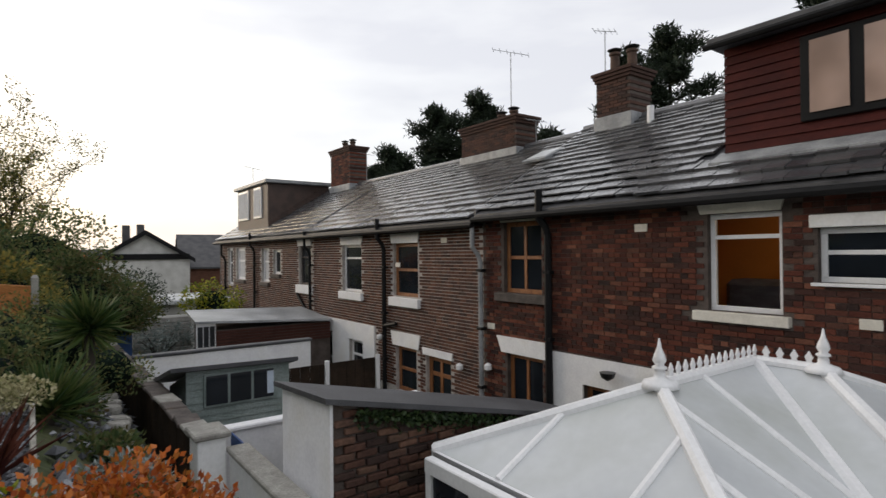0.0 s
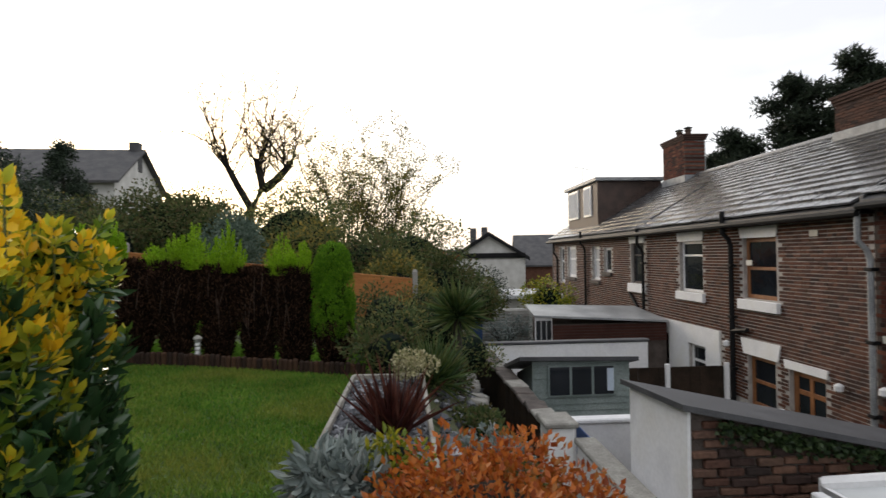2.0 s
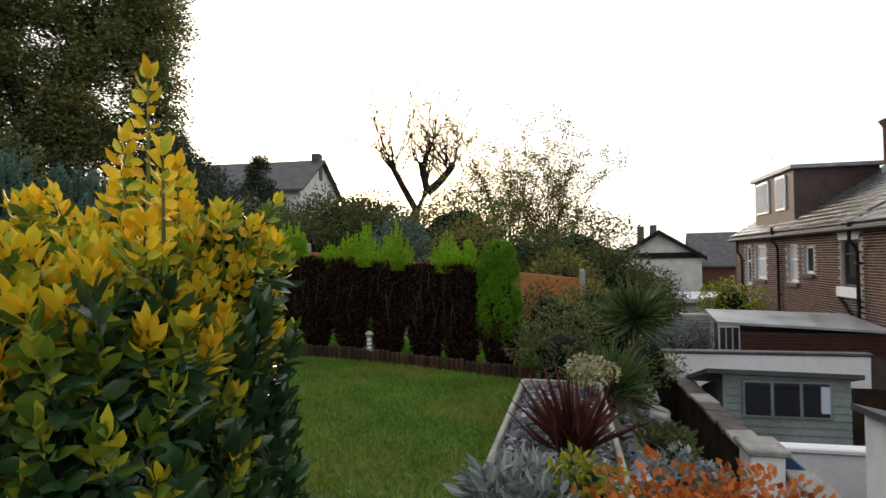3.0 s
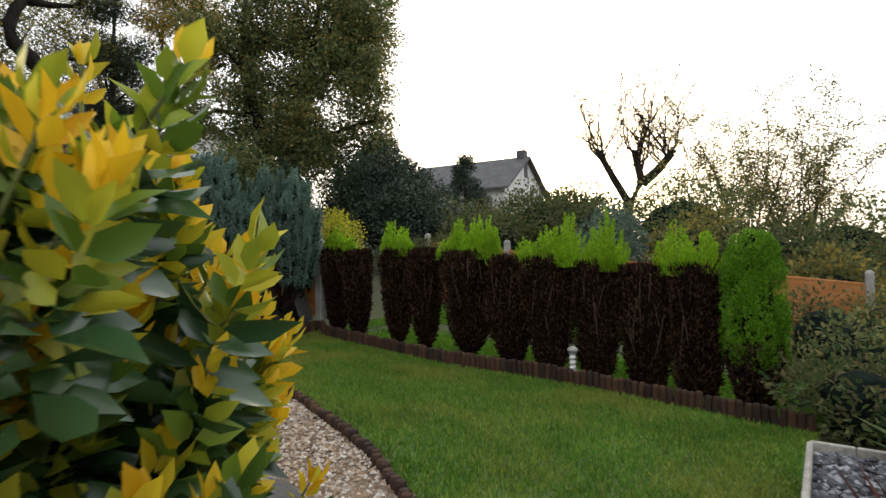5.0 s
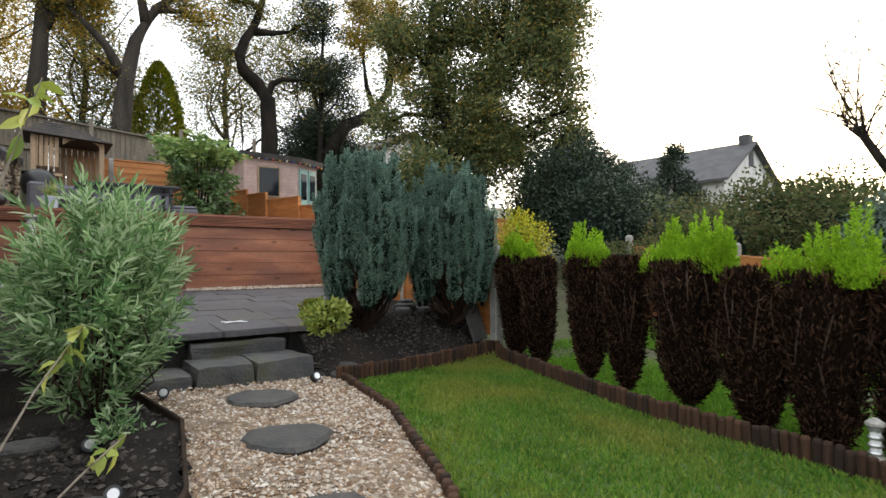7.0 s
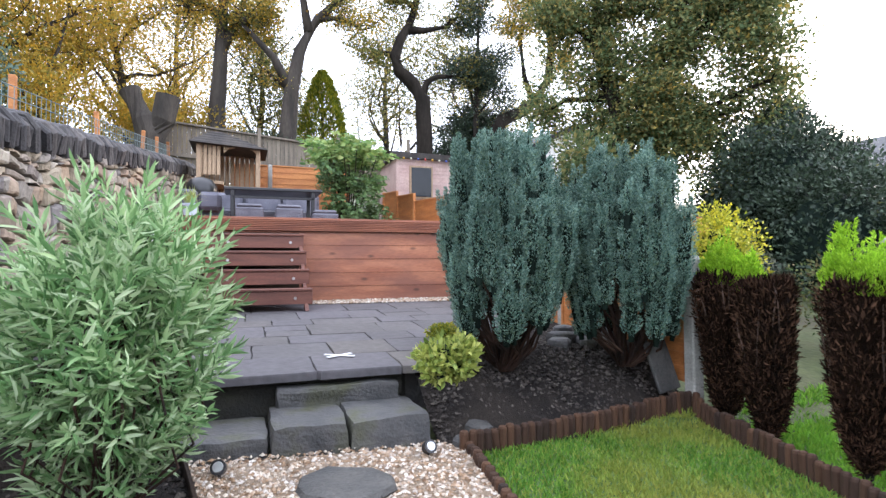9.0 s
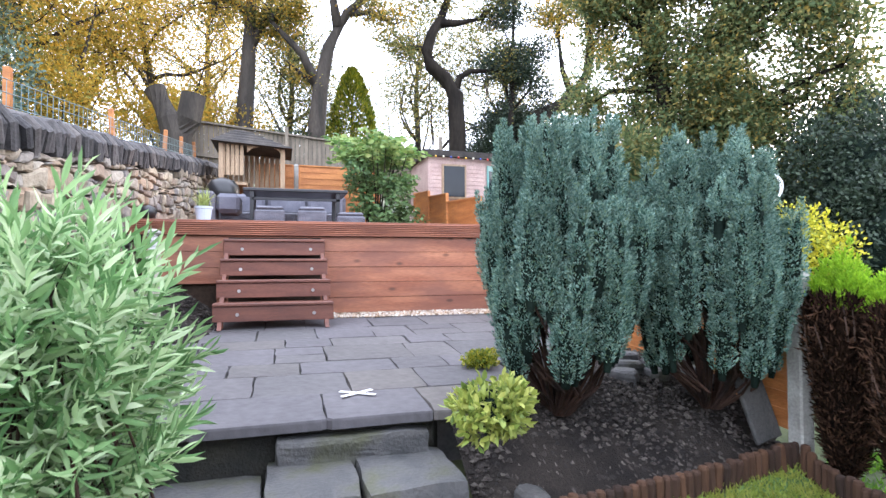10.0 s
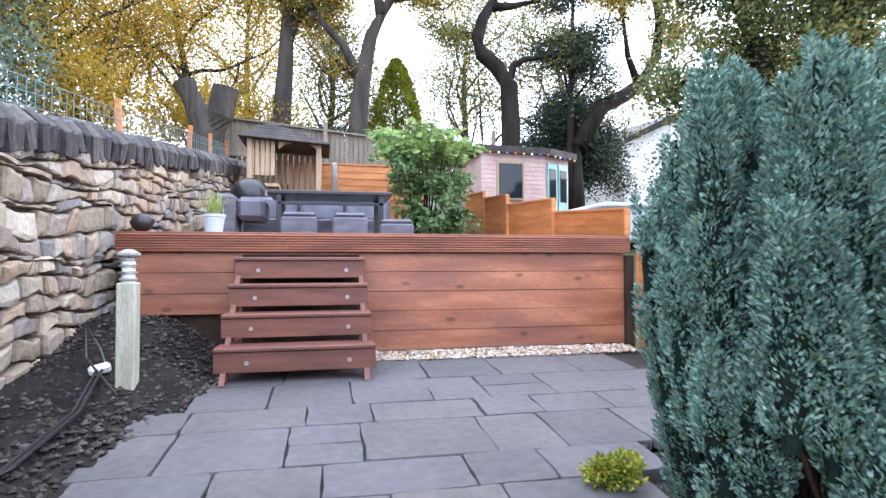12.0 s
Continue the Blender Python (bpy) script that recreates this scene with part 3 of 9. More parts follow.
LAWN = [(-5.78, 4.82), (-4.8, 4.72), (-3.6, 4.3), (-2.6, 3.85), (-2.0, 3.45), (-1.4, 2.7), (-1.2, 1.9), (-0.75, 1.2), (-0.68, 2.7), (-0.64, 5.3), (-0.6, 6.35), (-2.2, 6.45), (-3.9, 6.4), (-6.15, 6.85)]
in_lawn = inside_poly(LAWN)
lawn_area = steps_of((-6.3, -0.5, 0.1))
lawn = sheet("lawn", lawn_area, steps_of((1.2, 7, 0.1)), lawn_z, M_GRASS_BASE, "mown green lawn with yellowing patches", "lawn", 0.012, inside=in_lawn)


def grass(name, n, box, test, height, length, material, label):
    x = rng.uniform(box[0], box[1], n * 3)
    y = rng.uniform(box[2], box[3], n * 3)
    keep = [i for i in range(len(x)) if test(x[i], y[i])][:n]
    P = np.array([(x[i], y[i], height(x[i], y[i]) - 0.005) for i in keep])
    way = np.array([0, 0, 1.0]) + rng.normal(size=P.shape) * [0.55, 0.55, 0.1]
    tagged(leaves(name, P, way, length, length * 0.13, material), label, "grass", kind="stuff")


grass("lawn_grass", 70000, (-6.3, -0.5, 1.2, 7), in_lawn, lawn_z, 0.045, M_BLADE, "short green lawn grass with yellow patches")
NEIGHBOUR = [(-6.1, 6.95), (-0.6, 6.45), (-0.2, 10.6), (-6.5, 10.7)]
grass("long_grass", 55000, (-6.5, 0, 6.4, 10.7), inside_poly(NEIGHBOUR), lambda x, y: ground_z(x, y), 0.07, M_BLADE2, "bright green grass beyond the dead hedge")

GRAVEL = [(-5.95, 3.2), (-5.0, 3.38), (-4.0, 3.2), (-3.0, 2.75), (-2.3, 2.3), (-1.75, 1.9), (-1.3, 0.8), (-0.7, -0.6), (0.4, -0.8), (0.1, 0.6), (-0.7, 1.2), (-1.2, 1.9), (-1.4, 2.7), (-2.0, 3.45), (-2.6, 3.85), (-3.6, 4.3), (-4.8, 4.72), (-5.78, 4.82), (-5.95, 4.7)]
in_gravel = inside_poly(GRAVEL)


def gravel_z(x, y):
    return ground_z(x, y) + 0.07


sheet("gravel_path", steps_of((-6.1, 0.5, 0.1)), steps_of((-1, 5, 0.1)), gravel_z, M_GRAVEL_BED, "curving path of fine brown and cream gravel", "path", 0.01, inside=in_gravel)


def chips(name, n, box, test, height, size, material, label, category, flat=0.6):
    """Small uneven stones as one stuff object."""
    x, y = rng.uniform(box[0], box[1], n * 3), rng.uniform(box[2], box[3], n * 3)
    keep = [i for i in range(len(x)) if test(x[i], y[i])][:n]
    oct_v = np.array([(1, 0, 0), (0, 1, 0), (-1, 0, 0), (0, -1, 0), (0.1, 0, 1), (0, 0.1, -1)], float)
    oct_f = np.array([(0, 1, 4), (1, 2, 4), (2, 3, 4), (3, 0, 4), (1, 0, 5), (2, 1, 5), (3, 2, 5), (0, 3, 5)])
    b = Build()
    for i in keep:
        s = size * rng.uniform(0.5, 1.5)
        a = rng.uniform(0, 6.28)
        R = np.array([(math.cos(a), -math.sin(a), 0), (math.sin(a), math.cos(a), 0), (0, 0, 1)])
        v = (oct_v * rng.uniform(0.6, 1.3, (6, 1)) * [s, s * rng.uniform(0.5, 0.9), s * flat]) @ R.T
        b.add(v + [x[i], y[i], height(x[i], y[i]) + s * flat * 0.3], oct_f)
    return solid(name, b, material, label, category, kind="stuff")


chips("gravel", 17000, (-6.0, -1.5, 1.9, 4.85), in_gravel, gravel_z, 0.014, M_PEBBLE, "loose brown and cream gravel chips", "gravel")

# soil bed beside the stone wall
SOIL_L = [(-10.4, 1.6), (-1.2, 0.4), (-1.75, 1.9), (-2.3, 2.3), (-3.0, 2.75), (-4.0, 3.2), (-5.0, 3.38), (-5.95, 3.2), (-6.5, 2.9), (-7.9, 2.75), (-8.7, 2.98), (-9.3, 3.12), (-10.4, 3.15)]
in_soil = inside_poly(SOIL_L)


def soil_z(x, y):
    if x < -6.0:
        z = patio_z(x) - 0.03 + 0.07 * max(0.0, min(1, (2.95 - y) / 0.3)) + 0.33 * max(0, min(1, (-8.6 - x) / 1.5)) * max(0.0, min(1, (3.2 - y) / 0.7)) - 0.12 * max(0, (x + 6.6) / 0.6)
    else:
        z = ground_z(x, y) + 0.09 if y > 2.2 else float(np.interp(x, PROFILE_X, PROFILE_Z)) + 0.09
    return z


sheet("soil_bed", steps_of((-10.4, -1.2, 0.07)), steps_of((1.0, 3.5, 0.07)), soil_z, M_SOIL, "dark damp soil bed beside the stone wall", "flower bed", 0.03, inside=in_soil)
chips("soil_clods", 8000, (-10.4, -2, 1.5, 3.4), in_soil, soil_z, 0.022, M_CLOD, "crumbled dark soil and bark bits", "soil")

# soil mound under the blue conifers
MOUND = [(-5.78, 4.68), (-6.12, 6.95), (-9.9, 6.95), (-9.0, 6.75), (-8.1, 5.9), (-7.35, 5.12), (-6.5, 4.72)]
in_mound = inside_poly(MOUND)


def mound_z(x, y):
    t = max(0, min(1, (-5.8 - x - 0.12 * (y - 4.7)) / 0.9))
    t = t * t * (3 - 2 * t)
    return (0.0 + 0.46 * t) * (1 - max(0, min(1, (-7.6 - x) / 1.5))) + (patio_z(x) - 0.01) * max(0, min(1, (-7.6 - x) / 1.5))


sheet("soil_mound", steps_of((-9.9, -5.7, 0.09)), steps_of((4.6, 7, 0.09)), mound_z, M_SOIL, "bare dark soil mound under blue conifers", "flower bed", 0.035, inside=in_mound)
chips("mound_clods", 7000, (-8, -5.8, 4.7, 6.95), in_mound, mound_z, 0.02, M_CLOD, "crumbled dark soil and bark bits", "soil")


def rock(at, size, seed, turn=0.0, n=9):
    """A flattish rough stone."""
    r = random.Random(seed)
    b = Build()
    ring = [(math.cos(t) * size[0] * r.uniform(0.8, 1.1), math.sin(t) * size[1] * r.uniform(0.8, 1.1)) for t in [2 * math.pi * k / n + r.uniform(-0.15, 0.15) for k in range(n)]]
    c, s = math.cos(turn), math.sin(turn)
    ring = [(x * c - y * s, x * s + y * c) for x, y in ring]
    rings = []
    for f, z in ((0.92, -0.3), (1.0, 0.35), (0.93, 0.8), (0.72, 1.0)):
        rings.append([(at[0] + x * f, at[1] + y * f, at[2] + size[2] * (z + r.uniform(-0.06, 0.06))) for x, y in ring])
    vs = [p for q in rings for p in q]
    fs = [(i * n + k, i * n + (k + 1) % n, (i + 1) * n + (k + 1) % n, (i + 1) * n + k) for i in range(3) for k in range(n)]
    b.add(vs, fs + [tuple(range(3 * n, 4 * n)), tuple(range(n))[::-1]])
    return b


# stepping stones and loose stones
for i, (x, y, a, w) in enumerate([(-5.45, 4.0, 0.27, 0.26), (-4.55, 3.86, 0.29, 0.27), (-3.5, 3.62, 0.3, 0.28), (-2.55, 3.05, 0.27, 0.22), (-1.75, 2.35, 0.25, 0.2)]):
    solid("stepping_stone", rock((x, y, gravel_z(x, y) - 0.01), (w, a, 0.05), 40 + i, 0.3 * i, 11), M_SLATE_STONE, "flat dark stepping stone set in gravel", "stone", "stepping stones")
for i, (x, y, a, w, h) in enumerate([(-5.3, 2.62, 0.22, 0.1, 0.05), (-4.2, 2.72, 0.3, 0.26, 0.05), (-5.0, 2.45, 0.1, 0.08, 0.05), (-5.88, 4.83, 0.1, 0.08, 0.09), (-6.0, 4.98, 0.13, 0.09, 0.1)]):
    z = mound_z(x, y) if y > 4.7 else soil_z(x, y)
    solid("garden_rock", rock((x, y, z), (w, a, h), 60 + i, 0.4 * i), M_SLATE_STONE, "flat dark stone lying on the soil", "stone", "loose stones")
for i in range(9):
    x, y = -6.9 - 0.12 * (i % 3), 6.15 + 0.09 * i
    solid("garden_rock", rock((x, y, mound_z(x, y) + 0.04 * (i % 3)), (0.13, 0.1, 0.07), 80 + i, i), M_STEP, "rough grey-brown rubble stone on the soil", "stone", "loose stones")

def hewn(x0, x1, y0, y1, z0, z1, seed, rough=0.012):
    """A block with uneven worn faces and softened edges."""
    bm = bmesh.new()
    bmesh.ops.create_cube(bm, size=1.0)
    bmesh.ops.subdivide_edges(bm, edges=bm.edges[:], cuts=5, use_grid_fill=True)
    for v in bm.verts:
        c = v.co.copy()
        worn = sum(abs(q) > 0.49 for q in c)
        p = Vector(((x0 + x1) / 2 + c.x * (x1 - x0), (y0 + y1) / 2 + c.y * (y1 - y0), (z0 + z1) / 2 + c.z * (z1 - z0)))
        k = noise.noise_vector((p.x * 5 + seed, p.y * 5, p.z * 7)) + noise.noise_vector((p.x * 14, p.y * 14 + seed, p.z * 14)) * 0.5
        v.co = p + k * rough - c * (0.012 if worn == 2 else 0.026 if worn == 3 else 0.0)
    bm.verts.index_update()
    b = Build().add([tuple(v.co) for v in bm.verts], [tuple(v.index for v in f.verts) for f in bm.faces])
    bm.free()
    return b


# stone steps from the path up to the patio
steps = thing("stone_steps", "two low grey stone garden steps", "steps")
for y0, y1, x0, x1, z0, z1 in [(3.12, 3.655, -6.5, -5.97, -0.05, 0.19), (3.67, 4.115, -6.52, -5.93, -0.1, 0.25), (4.13, 4.63, -6.5, -5.93, -0.1, 0.25)]:
    part("step_block", hewn(x0, x1, y0, y1, z0, z1, y0), M_STEP, steps)
part("step_riser", hewn(-6.66, -6.4, 3.72, 4.55, 0.2, 0.37, 2.0, 0.016), M_STEP, steps, "mossy brown stone riser")
part("step_riser", Build().span(-6.95, -6.6, 2.8, 4.85, 0.0, 0.42, 0.01), M_SLATE_STONE, steps, "dark stone riser")

# log-roll edging of the lawn
edging = thing("log_edging", "brown log-roll edging round the lawn", "lawn edging")
LOG_MESH = Build().lathe((0, 0, 0), [(0.02, -0.1), (0.03, -0.09), (0.03, 0.10), (0.024, 0.115), (0.01, 0.12)], 8).mesh("log", M_LOGO)


def run_along(points, gap):
    out, rest = [], 0.0
    for a, b in zip(points, points[1:]):
        a, b = Vector(a), Vector(b)
        d = (b - a).length
        k = rest
        while k < d:
            out.append(a.lerp(b, k / d))
            k += gap
        rest = k - d
    return out


EDGE_FAR = [(-5.8, 4.8), (-6.13, 6.88), (-3.9, 6.44), (-2.2, 6.48), (-0.62, 6.38)]
EDGE_NEAR = [(-5.78, 4.82), (-4.8, 4.72), (-3.6, 4.3), (-2.6, 3.85), (-2.0, 3.45), (-1.4, 2.7)]
for i, p in enumerate(run_along(EDGE_FAR, 0.057)):
    ob = part("log", LOG_MESH, M_LOGO, edging)
    ob.matrix_basis = pose(p.x, p.y, ground_z(p.x, p.y) + 0.06 + rng.uniform(-0.012, 0.012), rng.uniform(-4, 4), rng.uniform(-4, 4), rng.uniform(0, 360))
for p in run_along(EDGE_NEAR, 0.057):
    ob = part("log", LOG_MESH, M_LOGO, edging)
    ob.matrix_basis = pose(p.x, p.y, ground_z(p.x, p.y) + 0.01 + rng.uniform(-0.01, 0.01), rng.uniform(-4, 4), rng.uniform(-4, 4), rng.uniform(0, 360))

# ---- raised deck ----
DX, DY0, DY1, DZ = -10.25, 2.17, 6.98, 1.83
deck = thing("raised_deck", "raised red-brown timber deck with clad front", "deck", kind="structure")
for i in range(42):
    x1 = DX - 0.03 - i * 0.145
    part("deck_board", Build().span(x1 - 0.14, x1, DY0, DY1, DZ - 0.03, DZ, 0.004), M_DECK, deck)
fascia = Build()
fascia.span(DX - 0.025, DX, DY0 - 0.05, DY1 + 0.03, DZ - 0.175, DZ + 0.002, 0.003)
part("fascia", fascia, M_DECK, deck, "grooved deck-board fascia")
for k in range(7):
    z = DZ - 0.02 - k * 0.0235
    part("fascia_ridge", Build().span(DX - 0.005, DX + 0.012, DY0 - 0.05, DY1 + 0.03, z - 0.014, z + 0.001, 0.004), M_DECK, deck)
for k in range(5):
    z1 = DZ - 0.18 - k * 0.187
    y0 = DY0 + 0.08 if z1 > 1.2 else 3.03
    z0 = z1 - 0.18
    part("cladding_board", Build().span(DX - 0.07, DX - 0.04 + 0.003 * (k % 2), y0, DY1 - 0.02, z0 - 0.004, z1, 0.004), M_CLAD, deck)
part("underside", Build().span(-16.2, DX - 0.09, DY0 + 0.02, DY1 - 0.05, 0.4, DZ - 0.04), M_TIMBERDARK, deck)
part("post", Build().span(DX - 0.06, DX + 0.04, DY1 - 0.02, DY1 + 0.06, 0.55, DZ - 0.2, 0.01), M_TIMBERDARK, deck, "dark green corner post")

stair = thing("deck_stairs", "dark stained timber stairs with round step lights", "stairs")
SY0, SY1 = 3.09, 4.28
for i in range(4):
    fx, tz = -9.32 - 0.24 * i, 0.92 + 0.2275 * i
    part("tread", Build().span(fx - 0.27, fx + 0.02, SY0 + 0.012 * i, SY1 - 0.012 * i, tz - 0.03, tz, 0.006), M_STAIR, stair)
    rb = part("riser_board", Build().span(fx - 0.022, fx, SY0 + 0.012 * i, SY1 - 0.012 * i, tz - 0.185, tz - 0.032, 0.004), M_STAIR, stair)
    for y in (SY0 + 0.235, SY1 - 0.2):
        lens = Build().tube([(fx - 0.004, y, tz - 0.115), (fx + 0.006, y, tz - 0.115)], [0.019, 0.017], 14)
        part("step_light", lens, M_STEEL, rb, "round steel step light")
for y in (SY0 + 0.05, SY1 - 0.09):
    b = Build().hull([(-9.36, y, 0.66), (-9.24, y, 0.66), (-10.2, y, 1.6), (-10.2, y, 1.45)], [(-9.36, y + 0.04, 0.66), (-9.24, y + 0.04, 0.66), (-10.2, y + 0.04, 1.6), (-10.2, y + 0.04, 1.45)])
    part("stringer", b, M_STAIR, stair)
    for i in range(4):
        fx, tz = -9.32 - 0.24 * i, 0.92 + 0.2275 * i
        part("bracket", Build().span(fx - 0.12, fx - 0.03, y, y + 0.045, tz - 0.25, tz - 0.03, 0.004), M_DECK, stair)

# added dark sheet in place of the darkness under the deck; no real board
part("shade_sheet", Build().span(DX - 0.036, DX - 0.03, SY0 + 0.07, SY1 - 0.07, 0.72, DZ - 0.2), M_TIMBERDARK, stair, "dark sheet standing in for shade behind the open risers")

# ---- fences ----


def fence_panel(a, b, z_top_a, z_top_b, z_bot_a, z_bot_b, material, boards=8, label="orange-brown overlapping board fence panel", lip=0.012):
    f = thing("board_fence", label, "fence", "garden fence panels")
    a, b = Vector((*a, 0)), Vector((*b, 0))
    d = (b - a).normalized()
    nrm = Vector((d.y, -d.x, 0))
    for k in range(boards):
        t0, t1 = k / boards, (k + 1.12) / boards
        lo, hi = [], []
        for q, zb, zt in ((a, z_bot_a, z_top_a), (b, z_bot_b, z_top_b)):
            q0, q1 = zb + (zt - zb) * t0, zb + (zt - zb) * min(t1, 1)
            lo.append((q - nrm * 0.006 + nrm * lip, q0))
            hi.append((q - nrm * 0.006, q1))
        pts = [Vector((p.x, p.y, z)) for p, z in (lo[0], lo[1], hi[1], hi[0])]
        part("board", Build().hull([p + nrm * 0.009 for p in pts], [p - nrm * 0.009 for p in pts]), material, f)
    for q, zb, zt in ((a, z_bot_a, z_top_a), (b, z_bot_b, z_top_b)):
        part("batten", Build().box((q.x, q.y, (zb + zt) / 2), (0.04, 0.06, zt - zb), 0.005), material, f)
    top = [Vector((q.x, q.y, z)) for q, z in ((a, z_top_a), (b, z_top_b))]
    part("capping", Build().hull([top[0] + nrm * 0.03, top[1] + nrm * 0.03, top[1] - nrm * 0.03, top[0] - nrm * 0.03], [p + Vector((0, 0, 0.025)) for p in (top[0] + nrm * 0.03, top[1] + nrm * 0.03, top[1] - nrm * 0.03, top[0] - nrm * 0.03)]), material, f)
    return f


def concrete_post(x, y, z0, z1, w=0.1):
    b = Build()
    b.box((x, y, (z0 + z1) / 2 - 0.02), (w, w, z1 - z0 - 0.04), 0.012)
    b.hull([(x - w / 2, y - w / 2, z1 - 0.04), (x + w / 2, y - w / 2, z1 - 0.04), (x + w / 2, y + w / 2, z1 - 0.04), (x - w / 2, y + w / 2, z1 - 0.04)], [(x - w / 4, y - w / 4, z1), (x + w / 4, y - w / 4, z1), (x + w / 4, y + w / 4, z1), (x - w / 4, y + w / 4, z1)])
    solid("concrete_post", b, M_CONCRETE, "pale weathered concrete fence post", "fence post", "fence posts")


# beside the deck and behind the conifers
fence_panel((-6.2, 6.95), (-8.2, 7.0), 1.12, 1.14, 0.2, 0.3, M_FENCE, 8)
fence_panel((-8.3, 7.02), (-10.15, 7.06), 1.2, 1.72, 0.4, 0.7, M_FENCE, 9)
concrete_post(-6.14, 6.92, -0.15, 1.25, 0.11)
concrete_post(-8.25, 7.02, 0.2, 1.2)
# stepping up along the deck
STEP_PANELS = [(-10.28, -12.15, 2.11, 2.24), (-12.2, -14.15, 2.44, 2.56), (-14.2, -15.6, 2.74, 2.84), (-15.65, -17.0, 2.98, 3.08)]
for x0, x1, za, zb in STEP_PANELS:
    f = fence_panel((x0, 7.0), (x1, 7.0), za, zb, DZ + 0.01 if x0 > -15.6 else 2.0, DZ + 0.01 if x0 > -15.6 else 2.2, M_FENCE, 4 if x0 > -12 else 6, lip=0.032)
    part("post", Build().box((x1 - 0.025, 7.0, (DZ + zb) / 2 + 0.02), (0.05, 0.07, zb - DZ + 0.06), 0.006), M_FENCE, f)
fence_panel((-10.4, 7.6), (-9.6, 10.5), 2.1, 1.9, 0.6, 0.4, M_FENCE, 9)
# beyond the dead hedge
FX = [-7.1, -5.31, -3.49, -1.7, 0.0]
for x in FX:
    concrete_post(x, 10.8, -0.4, 1.3 - 0.11 * (x + 5.31))
for x0, x1 in zip(FX, FX[1:]):
    fence_panel((x1, 10.8), (x0, 10.8), 1.1 - 0.11 * (x1 + 5.31), 1.1 - 0.11 * (x0 + 5.31), -0.4, 0.0, M_FENCE, 9)
# at the back of the deck
fence_panel((-16.35, 3.3), (-16.35, 4.02), 3.56, 3.56, 1.9, 1.9, M_FENCE, 12)
concrete_post(-16.35, 4.08, 1.8, 3.6)
fence_panel((-16.35, 4.14), (-16.35, 5.95), 3.56, 3.54, 1.9, 1.9, M_FENCE, 12)
grey = thing("close_board_fence", "grey weathered close-board timber fence", "fence")
for k in range(62):
    y = 1.2 + k * 0.12
    zt = 5.08 - 0.09 * (y - 3) + rng.uniform(-0.01, 0.01)
    part("board", Build().box((-19.6, y, zt - 0.75), (0.02, 0.112, 1.5), 0.004), M_GREYFENCE, grey)
for y in (1.5, 3.9, 6.2, 8.4):
    part("post", Build().box((-19.53, y, 4.2), (0.1, 0.1, 2.0), 0.01), M_GREYFENCE, grey)
part("rail", Build().hull([(-19.58, 1.2, 5.22), (-19.5, 1.2, 5.22), (-19.5, 8.6, 4.55), (-19.58, 8.6, 4.55)], [(-19.58, 1.2, 5.27), (-19.5, 1.2, 5.27), (-19.5, 8.6, 4.6), (-19.58, 8.6, 4.6)]), M_GREYFENCE, grey)
part("rail", Build().hull([(-19.58, 1.2, 4.3), (-19.5, 1.2, 4.3), (-19.5, 8.6, 3.7), (-19.58, 8.6, 3.7)], [(-19.58, 1.2, 4.38), (-19.5, 1.2, 4.38), (-19.5, 8.6, 3.78), (-19.58, 8.6, 3.78)]), M_GREYFENCE, grey)

# ---- lights of the garden ----
def bollard(x, y, z, h, w, material):
    t = thing("bollard_light", "timber post bollard light with ribbed metal head", "garden light", "bollard lights")
    part("post", Build().box((x, y, z + (h - 0.22) / 2), (w, w, h - 0.22), 0.008), material, t)
    part("lens", Build().lathe((x, y, z + h - 0.22), [(w * 0.36, 0), (w * 0.36, 0.17)], 16), M_LENS, t, "pale ribbed lamp lens")
    for k in range(4):
        part("ring", Build().lathe((x, y, z + h - 0.21 + 0.045 * k), [(w * 0.42, 0), (w * 0.5, 0.006), (w * 0.5, 0.014), (w * 0.42, 0.02)], 16), M_STEEL, t, "steel ring")
    part("cap", Build().lathe((x, y, z + h - 0.05), [(w * 0.5, 0), (w * 0.62, 0.01), (w * 0.6, 0.025), (w * 0.2, 0.05)], 16), M_CONCRETE, t, "grey metal cap")


bollard(-9.0, 2.62, 0.66, 0.98, 0.115, M_POSTWOOD)
bollard(-2.48, 6.55, -0.34, 0.46, 0.08, M_POSTWOOD)


def spot(x, y, z, a):
    t = thing("spot_light", "small round grey garden spot light", "garden light", "garden spot lights")
    d = Vector((math.cos(a), math.sin(a), 0.45)).normalized()
    c = Vector((x, y, z + 0.05))
    part("housing", Build().tube([c - d * 0.04, c - d * 0.02, c + d * 0.035], [0.02, 0.036, 0.04], 14), M_BLACK, t)
    part("lens", Build().tube([c + d * 0.035, c + d * 0.04], [0.028, 0.025], 14), M_STEEL, t)
    part("spike", Build().tube([c - Vector((0, 0, 0.1)), c], [0.006, 0.01], 6), M_BLACK, t)


for x, y, a in ((-5.75, 4.55, 0.2), (-5.72, 3.4, -0.2), (-5.05, 2.9, 0.3), (-4.3, 2.95, 0.0)):
    spot(x, y, gravel_z(x, y) if y > 3.35 else soil_z(x, y), a)
